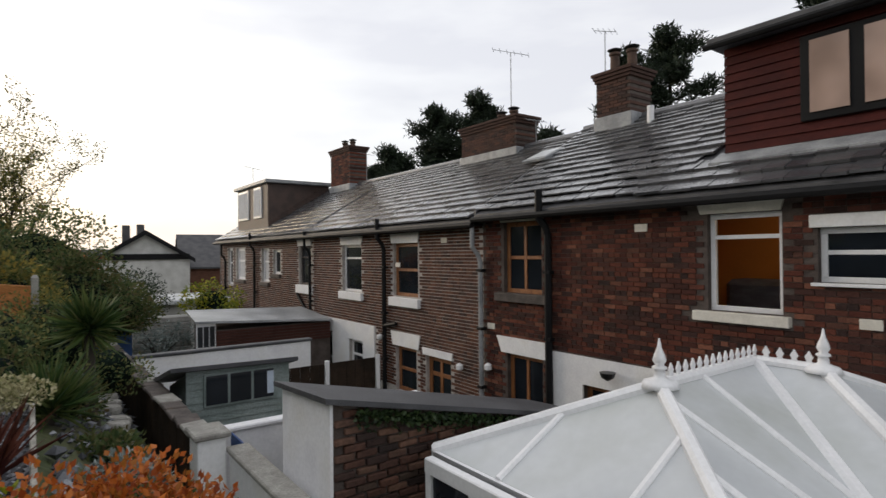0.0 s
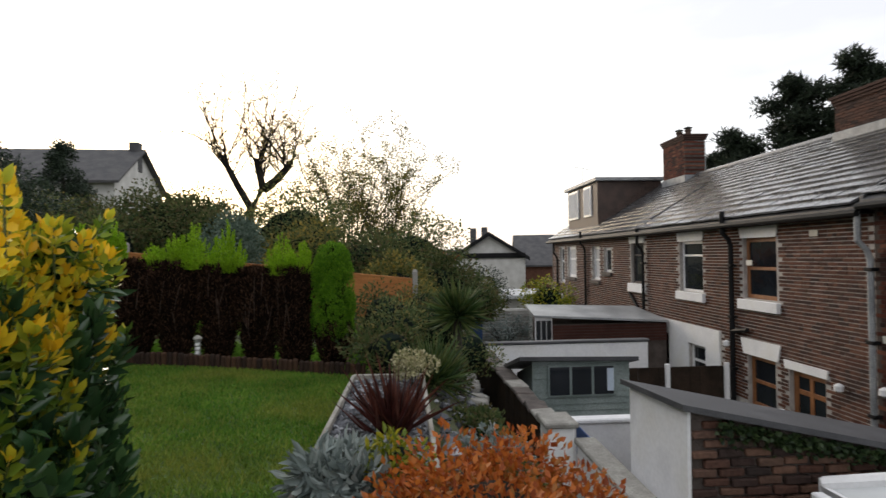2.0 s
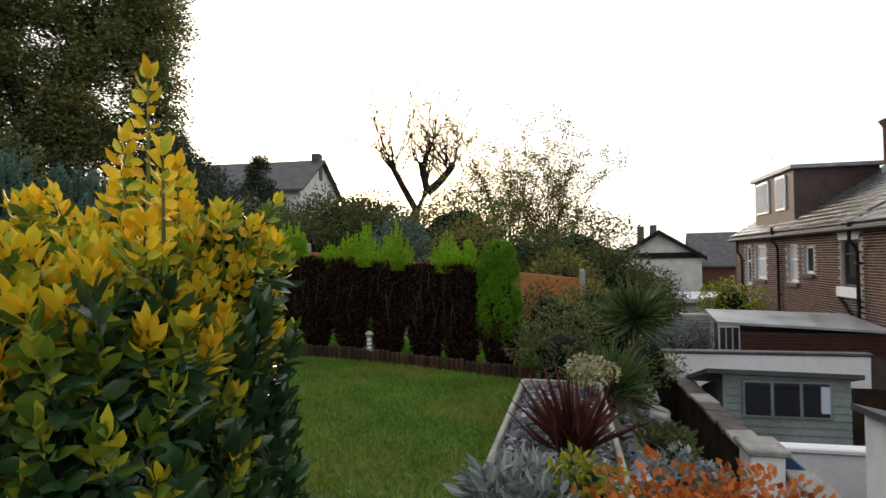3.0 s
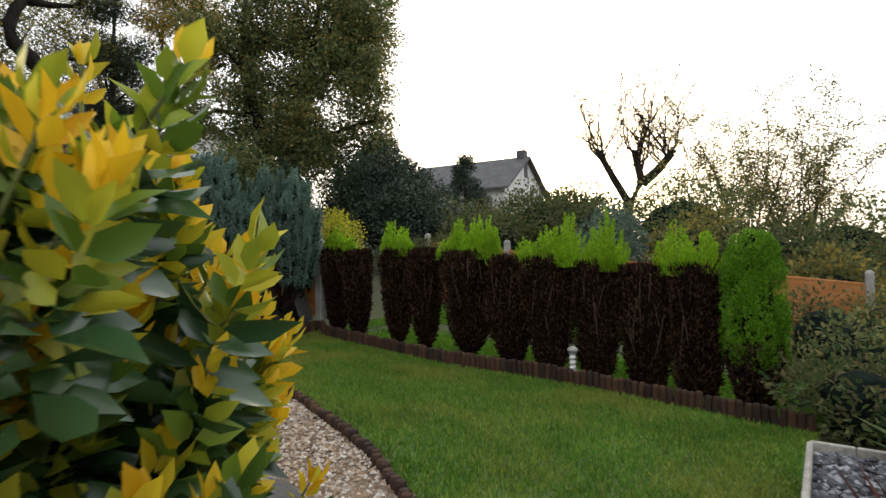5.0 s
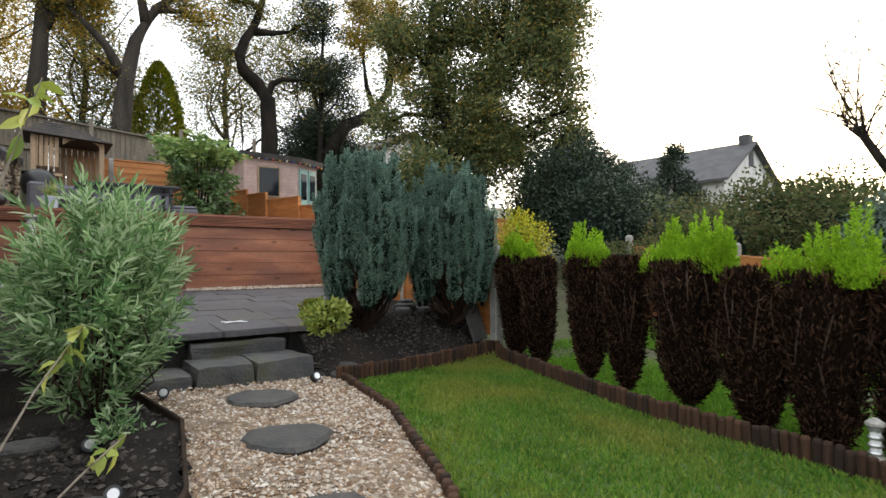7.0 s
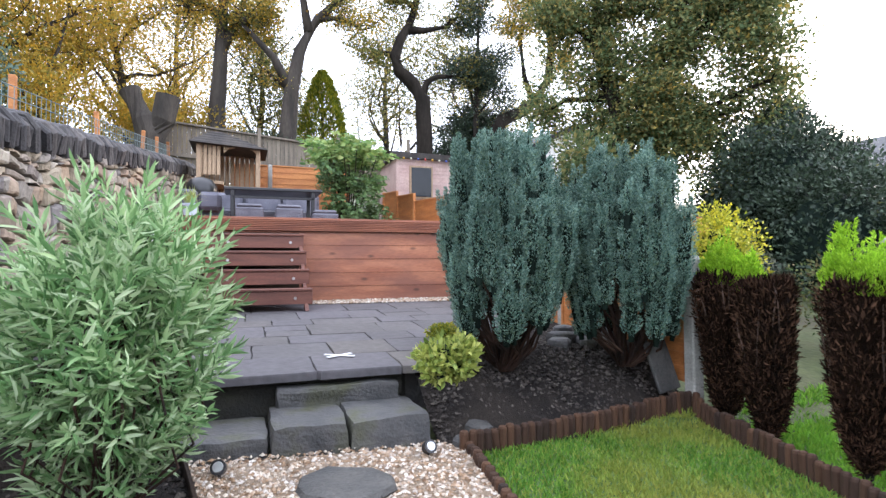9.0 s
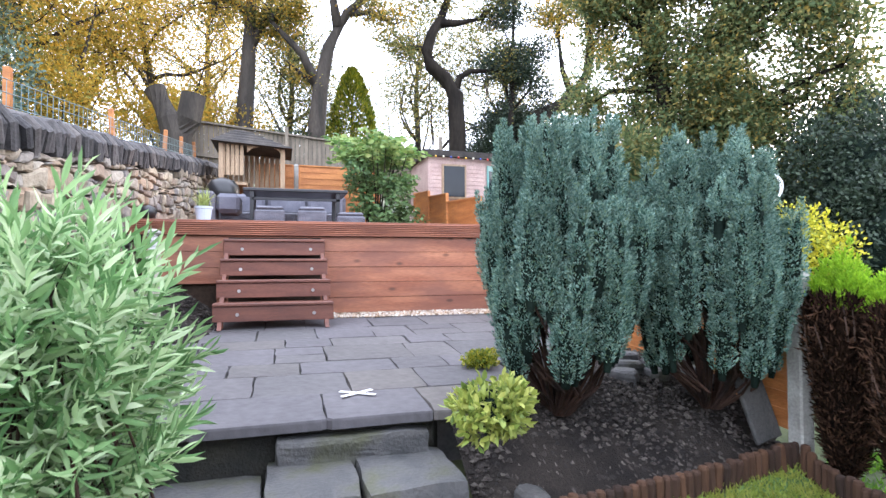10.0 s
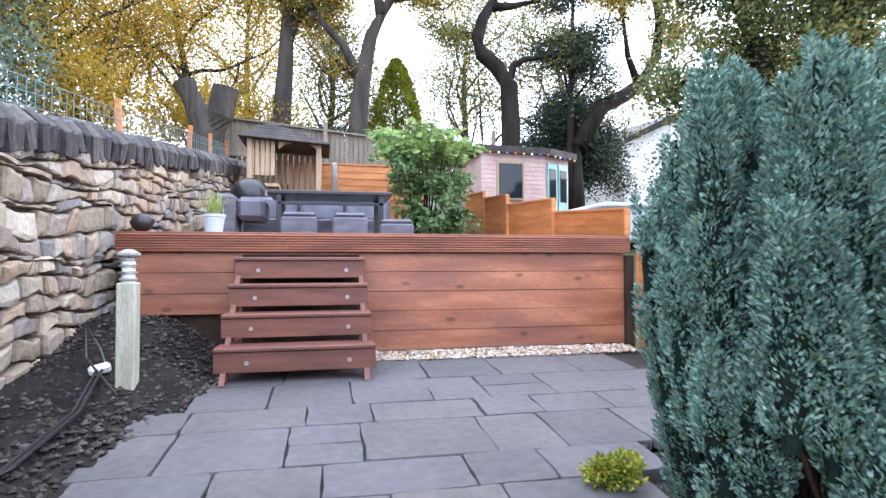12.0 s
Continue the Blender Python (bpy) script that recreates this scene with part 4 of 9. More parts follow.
# ---- junction box with cable by the wall
c = thing("cable_connector", "white cable connector with dark garden cable", "cable")
part("connector", Build().box((-9.1, 2.42, soil_z(-9.1, 2.42) + 0.05), (0.07, 0.13, 0.06), 0.015, Euler((0.2, 0.3, 0.5)).to_matrix()), M_LENS, c)
for k in (0, 0.03):
    part("cable", Build().tube([(-9.05, 2.42 + k, 0.84), (-8.5, 2.5 + k, 0.7), (-7.8, 2.5 + k, 0.63), (-7.2, 2.3 + k, 0.58), (-6.6, 2.0 + k, 0.55)], 0.011, 6), M_BLACK, c)
part("cable", Build().tube([(-9.14, 2.44, 0.86), (-9.3, 2.35, 0.95), (-9.45, 2.2, 1.1), (-9.2, 2.3, 0.9), (-8.7, 2.66, 0.74)], 0.008, 6), M_BLACK, c)

# ---- things on the deck ----
def rattan_box(name, x0, x1, y0, y1, z1, label, category, group=""):
    t = thing(name, label, category, group)
    part("frame", Build().span(x0, x1, y0, y1, DZ, z1 - 0.06, 0.02), M_RATTAN, t)
    part("cushion", Build().span(x0 + 0.02, x1 - 0.02, y0 + 0.02, y1 - 0.02, z1 - 0.06, z1, 0.03), M_RATTAN, t)
    return t


table = thing("outdoor_table", "dark grey outdoor dining table on deck", "table")
part("tabletop", Build().span(-12.9, -12.1, 3.2, 4.75, 2.42, 2.47, 0.01), M_BLACK, table)
part("rail", Build().span(-12.15, -12.12, 3.32, 4.63, 2.29, 2.33, 0.004), M_BLACK, table)
for y in (3.33, 4.6):
    for x in (-12.85, -12.15):
        part("leg", Build().span(x - 0.03, x + 0.03, y - 0.03, y + 0.03, DZ, 2.42, 0.005), M_BLACK, table)
for y in (3.38, 3.98, 4.55):
    rattan_box("rattan_stool", -12.1, -11.75, y, y + 0.42, 2.17 if y < 4.4 else 2.1, "grey woven rattan stool by the table", "stool", "rattan stools")
sofa = thing("rattan_sofa", "grey woven rattan corner sofa with grey cushions", "sofa")
part("base", Build().span(-13.9, -13.1, 2.75, 4.9, DZ, 2.2, 0.03), M_RATTAN, sofa)
part("backrest", Build().span(-13.9, -13.7, 2.75, 4.9, 2.1, 2.56, 0.03), M_RATTAN, sofa)
part("arm", Build().span(-13.1, -12.2, 2.55, 2.8, DZ, 2.42, 0.04), M_RATTAN, sofa)
part("arm_cushion", Build().span(-12.9, -12.3, 2.8, 3.15, 2.1, 2.4, 0.06), M_CUSHION, sofa, "grey cushion")
for k in range(3):
    part("back_cushion", Build().span(-13.7, -13.55, 2.85 + 0.68 * k, 3.48 + 0.68 * k, 2.2, 2.55, 0.05), M_CUSHION, sofa, "grey cushion")
pot = thing("potted_grass", "pale blue pot with spiky green grass", "pot plant")
part("pot", Build().lathe((-10.75, 2.83, DZ), [(0.075, 0), (0.1, 0.17), (0.11, 0.175), (0.11, 0.2), (0.095, 0.2), (0.09, 0.17)], 20), M_POT, pot, "pale blue pot")
for k in range(95):
    a, reach, rise = rng.uniform(0, 6.28), rng.uniform(0.04, 0.3), rng.uniform(0.18, 0.36)
    p0 = Vector((-10.75 + rng.normal() * 0.025, 2.83 + rng.normal() * 0.025, DZ + 0.17))
    out = Vector((math.cos(a), math.sin(a), 0))
    pts = [p0 + out * reach * t ** 1.6 + Vector((0, 0, rise * (t - 0.35 * t ** 3 * reach / 0.15))) for t in (0, 0.35, 0.7, 1.0)]
    side = Vector((-out.y, out.x, 0)) * 0.0045
    blade = Build()
    blade.add([q + side * w for q, w in zip(pts, (1, 1, 0.7, 0.1))] + [q - side * w for q, w in zip(pts, (1, 1, 0.7, 0.1))], [(i, i + 1, i + 5, i + 4) for i in range(3)])
    part("blade", blade, M_POTGRASS, pot)
solid("stone_ball", Build().lathe((-10.45, 2.27, DZ), [(0.03, 0), (0.08, 0.04), (0.1, 0.09), (0.08, 0.14), (0.03, 0.17)], 16), M_BLACK, "dark round ornament on the deck edge", "ornament", smooth=True)

shelter = thing("barbecue_shelter", "small pale timber barbecue shelter with dark roof", "shelter")
for x in (-15.9, -15.0):
    for y in (2.62, 3.78):
        part("post", Build().box((x, y, 2.75), (0.09, 0.09, 1.95), 0.008), M_TIMBER, shelter)
for k in range(12):
    part("slat", Build().box((-15.95, 2.62 + k * 0.105, 2.72), (0.02, 0.085, 1.9), 0.003), M_TIMBER, shelter)
for k in range(5):
    part("slat", Build().box((-15.0, 2.66 + k * 0.085, 3.4), (0.02, 0.07, 0.62), 0.003), M_TIMBER, shelter)
for k in range(8):
    part("slat", Build().box((-15.8 + k * 0.1, 2.58, 2.72), (0.085, 0.02, 1.9), 0.003), M_TIMBER, shelter)
arch = [(3.1, 3.55), (3.2, 3.64), (3.44, 3.7), (3.66, 3.64), (3.76, 3.55), (3.76, 3.76), (3.1, 3.76)]
part("arched_beam", Build().hull([(-15.02, y, z) for y, z in arch], [(-14.97, y, z) for y, z in arch]), M_TIMBER, shelter)
part("counter", Build().span(-15.9, -15.0, 2.62, 3.1, 2.9, 2.96, 0.006), M_TIMBER, shelter)
rf = [(-16.1, 2.46, 3.74), (-14.8, 2.46, 3.74), (-14.8, 3.95, 3.64), (-16.1, 3.95, 3.64)]
part("roof", Build().hull(rf, [(-15.7, 2.85, 4.04), (-15.2, 2.85, 4.04), (-15.2, 3.05, 4.03), (-15.7, 3.05, 4.03)]), M_SHINGLE, shelter)
for k in range(5):
    t = k / 5
    q = [tuple(np.array(a) * (1 - t) + np.array(b) * t) for a, b in zip(rf, [(-15.7, 2.85, 4.04), (-15.2, 2.85, 4.04), (-15.2, 3.05, 4.03), (-15.7, 3.05, 4.03)])]
    cx, cy = -15.45, 3.1
    part("shingle_course", Build().hull([(cx + (x - cx) * 1.02, cy + (y - cy) * 1.02, z - 0.01) for x, y, z in q], [(cx + (x - cx) * 0.98, cy + (y - cy) * 0.98, z + 0.03) for x, y, z in q]), M_SHINGLE, shelter)
bbq = thing("barbecue", "black domed kettle barbecue", "barbecue")
part("bowl", Build().lathe((-14.3, 2.72, 2.35), [(0.05, 0), (0.25, 0.1), (0.3, 0.25), (0.29, 0.4), (0.2, 0.52), (0.03, 0.58)], 20), M_BLACK, bbq, smooth=True)
for k in range(3):
    a = k * 2.09
    part("leg", Build().tube([(-14.3 + 0.1 * math.cos(a), 2.72 + 0.1 * math.sin(a), 2.4), (-14.3 + 0.3 * math.cos(a), 2.72 + 0.3 * math.sin(a), DZ)], 0.014, 6), M_BLACK, bbq)

hut = thing("garden_hut", "taupe timber corner summer house with string lights", "summer house")
HB = [(-17.6, 7.5), (-17.75, 9.15), (-18.25, 10.0), (-20.0, 10.0), (-20.0, 7.5)]
part("wall", Build().prism(HB, 2.2, 4.2), M_HUT, hut)
for k in range(17):
    z = 2.4 + k * 0.108
    a, b_ = Vector((*HB[0], z)), Vector((*HB[1], z))
    o = Vector((0.012, 0, 0))
    part("weatherboard", Build().hull([a, b_, b_ + o, a + o], [a + Vector((0, 0, 0.1)), b_ + Vector((0, 0, 0.1)), b_ + o * 0.3 + Vector((0, 0, 0.1)), a + o * 0.3 + Vector((0, 0, 0.1))]), M_HUT, hut)
roofo = [(-17.45, 7.35), (-17.6, 9.25), (-18.15, 10.2), (-20.1, 10.2), (-20.1, 7.4)]
part("roof", Build().prism(roofo, 4.2, lambda x, y: 4.36), M_SHINGLE, hut)
w = part("window", Build().box((-17.6, 8.22, 3.54), (0.05, 0.68, 0.92), 0.006), M_TIMBER, hut)
part("pane", Build().box((-17.57, 8.22, 3.54), (0.03, 0.58, 0.82)), M_PANE, w)
dv = Vector((-0.5, 0.85, 0)).normalized()
nv = Vector((0.85, 0.5, 0)).normalized()
for k in (0.28, 0.72):
    c0 = Vector((-17.75, 9.15, 3.2)) + dv * k
    dd = part("door", Build().box(c0 + nv * 0.02, (0.38, 0.04, 1.7), 0.006, Matrix((dv, nv, (0, 0, 1))).transposed()), M_TURQ, hut, "teal painted door")
    part("pane", Build().box(c0 + nv * 0.035 + Vector((0, 0, 0.3)), (0.26, 0.03, 0.8), 0.0, Matrix((dv, nv, (0, 0, 1))).transposed()), M_PANE, dd)
M_BULBS = [plain("red_bulb", (0.6, 0.06, 0.04), 0.3), plain("amber_bulb", (0.7, 0.4, 0.05), 0.3), plain("cream_bulb", (0.8, 0.75, 0.6), 0.3), plain("blue_bulb", (0.08, 0.12, 0.5), 0.3)]
for k in range(14):
    t = k / 13
    p = Vector((-17.42, 7.45, 4.2)).lerp(Vector((-17.58, 9.2, 4.2)), min(t * 1.6, 1)) if t < 0.62 else Vector((-17.6, 9.25, 4.2)).lerp(Vector((-18.1, 10.1, 4.2)), (t - 0.62) / 0.38)
    part("bulb", Build().lathe((p.x + 0.02, p.y, p.z - 0.06), [(0.01, 0), (0.028, 0.02), (0.028, 0.04), (0.012, 0.06)], 8), M_BULBS[k % 4], hut)
tub = thing("hot_tub", "white covered hot tub behind the fence", "hot tub")
part("tub", Build().span(-17.5, -15.6, 9.6, 11.4, 2.0, 2.72, 0.05), M_TUB, tub)
part("cover", Build().span(-17.55, -15.55, 9.55, 11.45, 2.72, 2.84, 0.04), M_TUB, tub)

# ornamental spinner and leaning slate by the fence corner
SPX, SPY, SPZ = -6.75, 7.38, 1.88
sp = thing("garden_spinner", "white metal ring garden spinner on a pole", "garden ornament")
part("pole", Build().tube([(SPX, SPY, SPZ - 1.9), (SPX, SPY, SPZ - 0.12)], 0.012, 8), M_STEEL, sp)
for k, a in enumerate((0.3, 1.5)):
    ring = [(SPX + 0.08 * math.cos(t) * math.cos(a), SPY + 0.08 * math.cos(t) * math.sin(a), SPZ + 0.1 * math.sin(t)) for t in [2 * math.pi * j / 24 for j in range(25)]]
    part("ring", Build().tube(ring, 0.006, 6), M_UPVC, sp, "white metal ring")
solid("leaning_slate", Build().box((-6.28, 6.72, 0.36), (0.03, 0.26, 0.42), 0.008, Euler((0.1, -0.3, 0.2)).to_matrix()), M_SLATE_STONE, "dark slate slab leaning by the fence post", "slate slab")

# ---- terrace of brick houses ----
HX, YARD = 7.5, -3.15
SPLIT = 8.85
terrace = thing("brick_house", "old dark red-brick terraced house with stone-slate roof", "house", "terraced houses")
house_mid = thing("brick_house", "brown-brick terraced house with pale mortar and slate roof", "house", "terraced houses")
house_far = thing("brick_house", "brown-brick end terraced house with a clad dormer", "house", "terraced houses")
OPENINGS = [
    # y0, y1, z0, z1, frame, curtain
    (3.11, 4.07, 0.17, 1.49), (1.0, 2.72, 0.6, 1.25), (7.2, 8.22, 0.2, 1.58), (11.3, 12.45, -0.1, 1.25), (14.2, 15.42, -0.12, 1.25), (17.8, 18.85, -0.06, 1.28),
    (20.7, 21.48, 0.24, 1.17), (21.98, 22.88, -0.1, 1.25), (25.1, 26.4, -0.12, 1.29), (27.0, 27.75, -0.4, 1.3),
    (7.2, 8.15, -3.1, -0.98), (5.35, 6.25, -2.6, -1.25), (11.4, 12.35, -2.5, -1.36), (10.0, 10.98, -3.1, -1.42), (16.1, 17.0, -3.1, -1.4), (14.1, 15.0, -2.6, -1.5),
]


def clear_of(y0, y1, z0, z1):
    return all(y1 <= a or y0 >= b or z1 <= c or z0 >= d for a, b, c, d in OPENINGS)


def wall_with_holes(y0, y1, z0, z1, x0, x1, material, name):
    """Solid wall cut into strips round the openings."""
    holes = [o for o in OPENINGS if o[0] < y1 and o[1] > y0 and o[2] < z1 and o[3] > z0]
    ys = sorted({y0, y1, *[min(max(v, y0), y1) for o in holes for v in o[:2]]})
    b = Build()
    for a, c in zip(ys, ys[1:]):
        cuts = sorted([(max(o[2], z0), min(o[3], z1)) for o in holes if o[0] < (a + c) / 2 < o[1]])
        z = z0
        for q0, q1 in cuts:
            if q0 > z:
                b.span(x0, x1, a, c, z, q0)
            z = max(z, q1)
        if z1 > z:
            b.span(x0, x1, a, c, z, z1)
    return part(name, b, material, terrace)


wall_with_holes(-4, SPLIT, YARD, 1.72, HX + 0.012, HX + 0.3, M_MORTAR, "wall")
wall_with_holes(SPLIT, 17.65, YARD, 1.62, HX + 0.012, HX + 0.3, M_MORTARL, "wall")
wall_with_holes(17.65, 29, YARD, 1.62, HX + 0.012, HX + 0.3, M_MORTARL, "wall")
part("wall", Build().span(13.9, 14.2, -4, 29, YARD, 1.7), M_MORTAR, terrace)
part("gable", Build().hull([(HX + 0.02, 29, YARD), (14.1, 29, YARD), (14.1, 29, 1.6), (10.8, 29, 3.85), (HX + 0.02, 29, 1.6)], [(HX + 0.02, 29.25, YARD), (14.1, 29.25, YARD), (14.1, 29.25, 1.6), (10.8, 29.25, 3.85), (HX + 0.02, 29.25, 1.6)]), M_MORTAR, terrace)
part("gable", Build().hull([(HX + 0.02, -4.2, YARD), (14.1, -4.2, YARD), (14.1, -4.2, 1.6), (10.8, -4.2, 3.85), (HX + 0.02, -4.2, 1.6)], [(HX + 0.02, -4, YARD), (14.1, -4, YARD), (14.1, -4, 1.6), (10.8, -4, 3.85), (HX + 0.02, -4, 1.6)]), M_MORTAR, terrace)
part("inner_floor", Build().span(HX + 0.3, 13.9, -4, 29, -0.75, -0.6), M_TIMBERDARK, terrace)
part("inner_wall", Build().span(9.5, 9.6, -4, 29, YARD, 1.6), M_FARHOUSE, terrace)
# white painted ground floors
for y0, y1, zt in ((3.0, 6.93, -0.78), (13.45, 17.45, -1.0)):
    holes = [o for o in OPENINGS if o[0] < y1 and o[1] > y0 and o[2] < zt]
    ys = sorted({y0, y1, *[v for o in holes for v in o[:2]]})
    b = Build()
    for a, c in zip(ys, ys[1:]):
        hit = [o for o in holes if o[0] < (a + c) / 2 < o[1]]
        z = YARD
        for o in hit:
            if o[2] > z:
                b.span(HX - 0.025, HX + 0.012, a, c, z, o[2])
            z = o[3]
        b.span(HX - 0.025, HX + 0.012, a, c, z, zt)
    part("painted_wall", b, M_WHITE, terrace, "white painted ground floor wall")
part("quoin", Build().span(HX - 0.05, HX + 0.1, SPLIT + 0.4, SPLIT + 1.0, YARD, -2.3, 0.02), M_WHITE, terrace)

# brickwork
brick_rest, brick_far, brick_end = Build(), Build(), Build()
near_bricks = []
PAINTED = [(3.0, 6.93, YARD, -0.78), (13.45, 17.45, YARD, -1.0), (3.0, 4.26, 1.47, 1.8), (2.99, 4.26, 0.02, 0.17)]
for y_lo, y_hi, z_hi in ((0.5, SPLIT - 0.01, 1.72), (SPLIT + 0.01, 17.65, 1.62), (17.66, 29, 1.62)):
    row, z = 0, -2.4
    while z < z_hi - 0.06:
        y = y_lo + (0.115 if row % 2 else 0)
        while y < y_hi - 0.1:
            L = 0.215 if row % 4 else 0.1025
            y1 = min(y + L, y_hi)
            if clear_of(y, y1, z, z + 0.065) and all(y1 <= a or y >= b or z + 0.065 <= c or z >= d for a, b, c, d in PAINTED):
                o = rng.uniform(-0.003, 0.004)
                if y_lo < 1 and 2.75 < y < 5.3 and -0.2 < z < 0.75 and len(near_bricks) < 290 and L > 0.2:
                    near_bricks.append((y, y1, z, o))
                else:
                    (brick_rest if y_lo < 1 else brick_far if y_lo < 10 else brick_end).span(HX - 0.0 - o, HX + 0.02, y, y1 - (0.006 if y_lo > 1 else 0), z, z + (0.063 if y_lo < 1 else 0.056))
            y += L + 0.011
        z += 0.075
        row += 1
part("brickwork", brick_rest, M_BRICK, terrace)["kind"] = "stuff"
part("brickwork", brick_far, M_BRICKB, terrace)["kind"] = "stuff"
part("brickwork", brick_end, M_BRICKB, terrace)["kind"] = "stuff"


def lintel(y0, y1, z0, z1, material, flare=0.09):
    b = Build().hull([(HX - 0.03, y0 + flare, z0), (HX - 0.03, y1 - flare, z0), (HX - 0.03, y1, z1), (HX - 0.03, y0, z1)][::-1], [(HX + 0.1, y0 + flare, z0), (HX + 0.1, y1 - flare, z0), (HX + 0.1, y1, z1), (HX + 0.1, y0, z1)][::-1])
    return part("lintel", b, material, terrace)


def window(y0, y1, z0, z1, material, bars_y=(0.5,), bars_z=(), pane=M_PANE, fw=0.06, inset=0.1, label=""):
    x = HX + inset
    w = part("window", Build().span(x, x + 0.06, y0, y1, z0, z0 + fw, 0.006), material, terrace, label)
    part("frame", Build().span(x, x + 0.06, y0, y1, z1 - fw, z1, 0.006), material, w)
    for a in (y0, y1 - fw):
        part("frame", Build().span(x, x + 0.06, a, a + fw, z0 + fw, z1 - fw, 0.006), material, w)
    for t in bars_y:
        c = y0 + (y1 - y0) * t
        part("bar", Build().span(x + 0.003, x + 0.055, c - fw * 0.4, c + fw * 0.4, z0 + fw, z1 - fw, 0.006), material, w)
    for t in bars_z:
        c = z0 + (z1 - z0) * t
        part("bar", Build().span(x + 0.006, x + 0.052, y0 + fw, y1 - fw, c - fw * 0.4, c + fw * 0.4, 0.006), material, w)
    part("pane", Build().span(x + 0.025, x + 0.035, y0 + fw * 0.5, y1 - fw * 0.5, z0 + fw * 0.5, z1 - fw * 0.5), pane, w)
    return w


def sill(y0, y1, z0, z1, material):
    part("sill", Build().span(HX - 0.09, HX + 0.12, y0, y1, z0, z1, 0.01), material, terrace)


M_CLEAR = bpy.data.materials.new("clear_pane")
M_CLEAR.use_nodes = True
_b = M_CLEAR.node_tree.nodes["Principled BSDF"]
_b.inputs["Base Color"].default_value, _b.inputs["Roughness"].default_value, _b.inputs["Transmission Weight"].default_value, _b.inputs["IOR"].default_value = (1, 1, 1, 1), 0.02, 1.0, 1.1
window(3.11, 4.07, 0.17, 1.49, M_UPVC, (), (0.76,), M_CLEAR, 0.07, label="white window with an orange lit room behind")
lintel(3.03, 4.24, 1.495, 1.78, M_CREAM)
sill(3.01, 4.25, 0.03, 0.165, M_CREAM)
window(1.0, 2.72, 0.6, 1.25, M_UPVC, (), (0.55,), M_PANE, 0.07)
part("lintel", Build().span(HX - 0.03, HX + 0.1, 0.9, 2.8, 1.255, 1.41, 0.01), M_WHITE, terrace)
part("sill", Build().span(HX - 0.05, HX + 0.1, 0.9, 2.78, 0.56, 0.6, 0.005), M_UPVC, terrace)
window(7.2, 8.22, 0.2, 1.58, M_OAK, (0.5,), (0.5,), M_PANE, 0.085, label="brown timber casement window")
lintel(7.1, 8.32, 1.585, 1.72, M_CREAM, 0.04)
sill(7.02, 8.42, 0.03, 0.195, M_DARKSILL)
window(11.3, 12.45, -0.1, 1.25, M_OAK, (), (0.5,), M_PANE, 0.09, label="brown timber sash window")
window(14.2, 15.42, -0.12, 1.25, M_UPVC, (), (0.72,), M_PANE, 0.07)
window(17.8, 18.85, -0.06, 1.28, M_DARKSILL, (), (0.7,), M_PANE, 0.07)
for y0, y1 in ((11.3, 12.45), (14.2, 15.42), (17.8, 18.85)):
    lintel(y0 - 0.1, y1 + 0.1, 1.285 if y0 > 17 else 1.255, 1.5, M_WHITE, 0.06)
    sill(y0 - 0.12, y1 + 0.12, -0.35, -0.125 if y0 < 17 else -0.065, M_WHITE)
window(20.7, 21.48, 0.24, 1.17, M_UPVC, (), (), M_PANE, 0.09)
window(21.98, 22.88, -0.1, 1.25, M_UPVC, (), (0.6,), M_CURTAIN, 0.09)
window(25.1, 26.4, -0.12, 1.29, M_UPVC, (), (0.6,), M_CURTAIN, 0.12)
window(27.0, 27.75, -0.4, 1.3, M_UPVC, (), (0.6,), M_PANE, 0.1)
for y0, y1 in ((20.7, 21.48), (21.98, 22.88), (25.1, 26.4)):
    sill(y0 - 0.1, y1 + 0.1, (0.24 if y0 < 21 else -0.12) - 0.14, 0.235 if y0 < 21 else -0.125, M_DARKSILL)
window(7.2, 8.15, -3.1, -0.98, M_OAK, (0.5,), (0.45,), M_PANE, 0.09, label="brown glazed back door")
lintel(6.95, 8.42, -0.975, -0.66, M_WHITE, 0.14)
window(5.35, 6.25, -2.6, -1.25, M_OAK, (0.5,), (), M_PANE, 0.09)
window(11.4, 12.35, -2.5, -1.36, M_OAK, (), (0.5,), M_PANE, 0.1)
lintel(11.18, 12.56, -1.355, -1.0, M_WHITE, 0.1)
window(10.0, 10.98, -3.1, -1.42, M_OAK, (0.5,), (0.4, 0.75), M_PANE, 0.12, label="brown glazed back door")
lintel(9.9, 11.1, -1.415, -1.25, M_WHITE, 0.03)
window(16.1, 17.0, -3.1, -1.4, M_DARKSILL, (), (0.5,), M_PANE, 0.08)
window(14.1, 15.0, -2.6, -1.5, M_UPVC, (), (0.6,), M_PANE, 0.09)
room = part("room_wall", Build().span(9.3, 9.35, 2.4, 4.9, -0.55, 1.6), M_ROOM, terrace, "warm orange room wall")
part("room_wall", Build().span(HX + 0.35, 9.3, 4.9, 4.95, -0.55, 1.6), M_ROOM, terrace)
part("room_sofa", Build().span(8.6, 9.2, 2.6, 4.4, -0.55, 0.55, 0.08), M_RATTAN, terrace, "dark furniture in the room")
part("inner_ceiling", Build().span(HX + 0.3, 9.5, -4, 29, 1.6, 1.62), M_FARHOUSE, terrace)
lamp = bpy.data.lights.new("room_lamp", "POINT")
lamp.energy, lamp.color, lamp.shadow_soft_size = 9, (1.0, 0.62, 0.28), 0.1
room_lamp = new("room_lamp", lamp)
room_lamp.location = (8.6, 2.65, 1.2)

# roof
RX, RZ = 10.8, 3.95


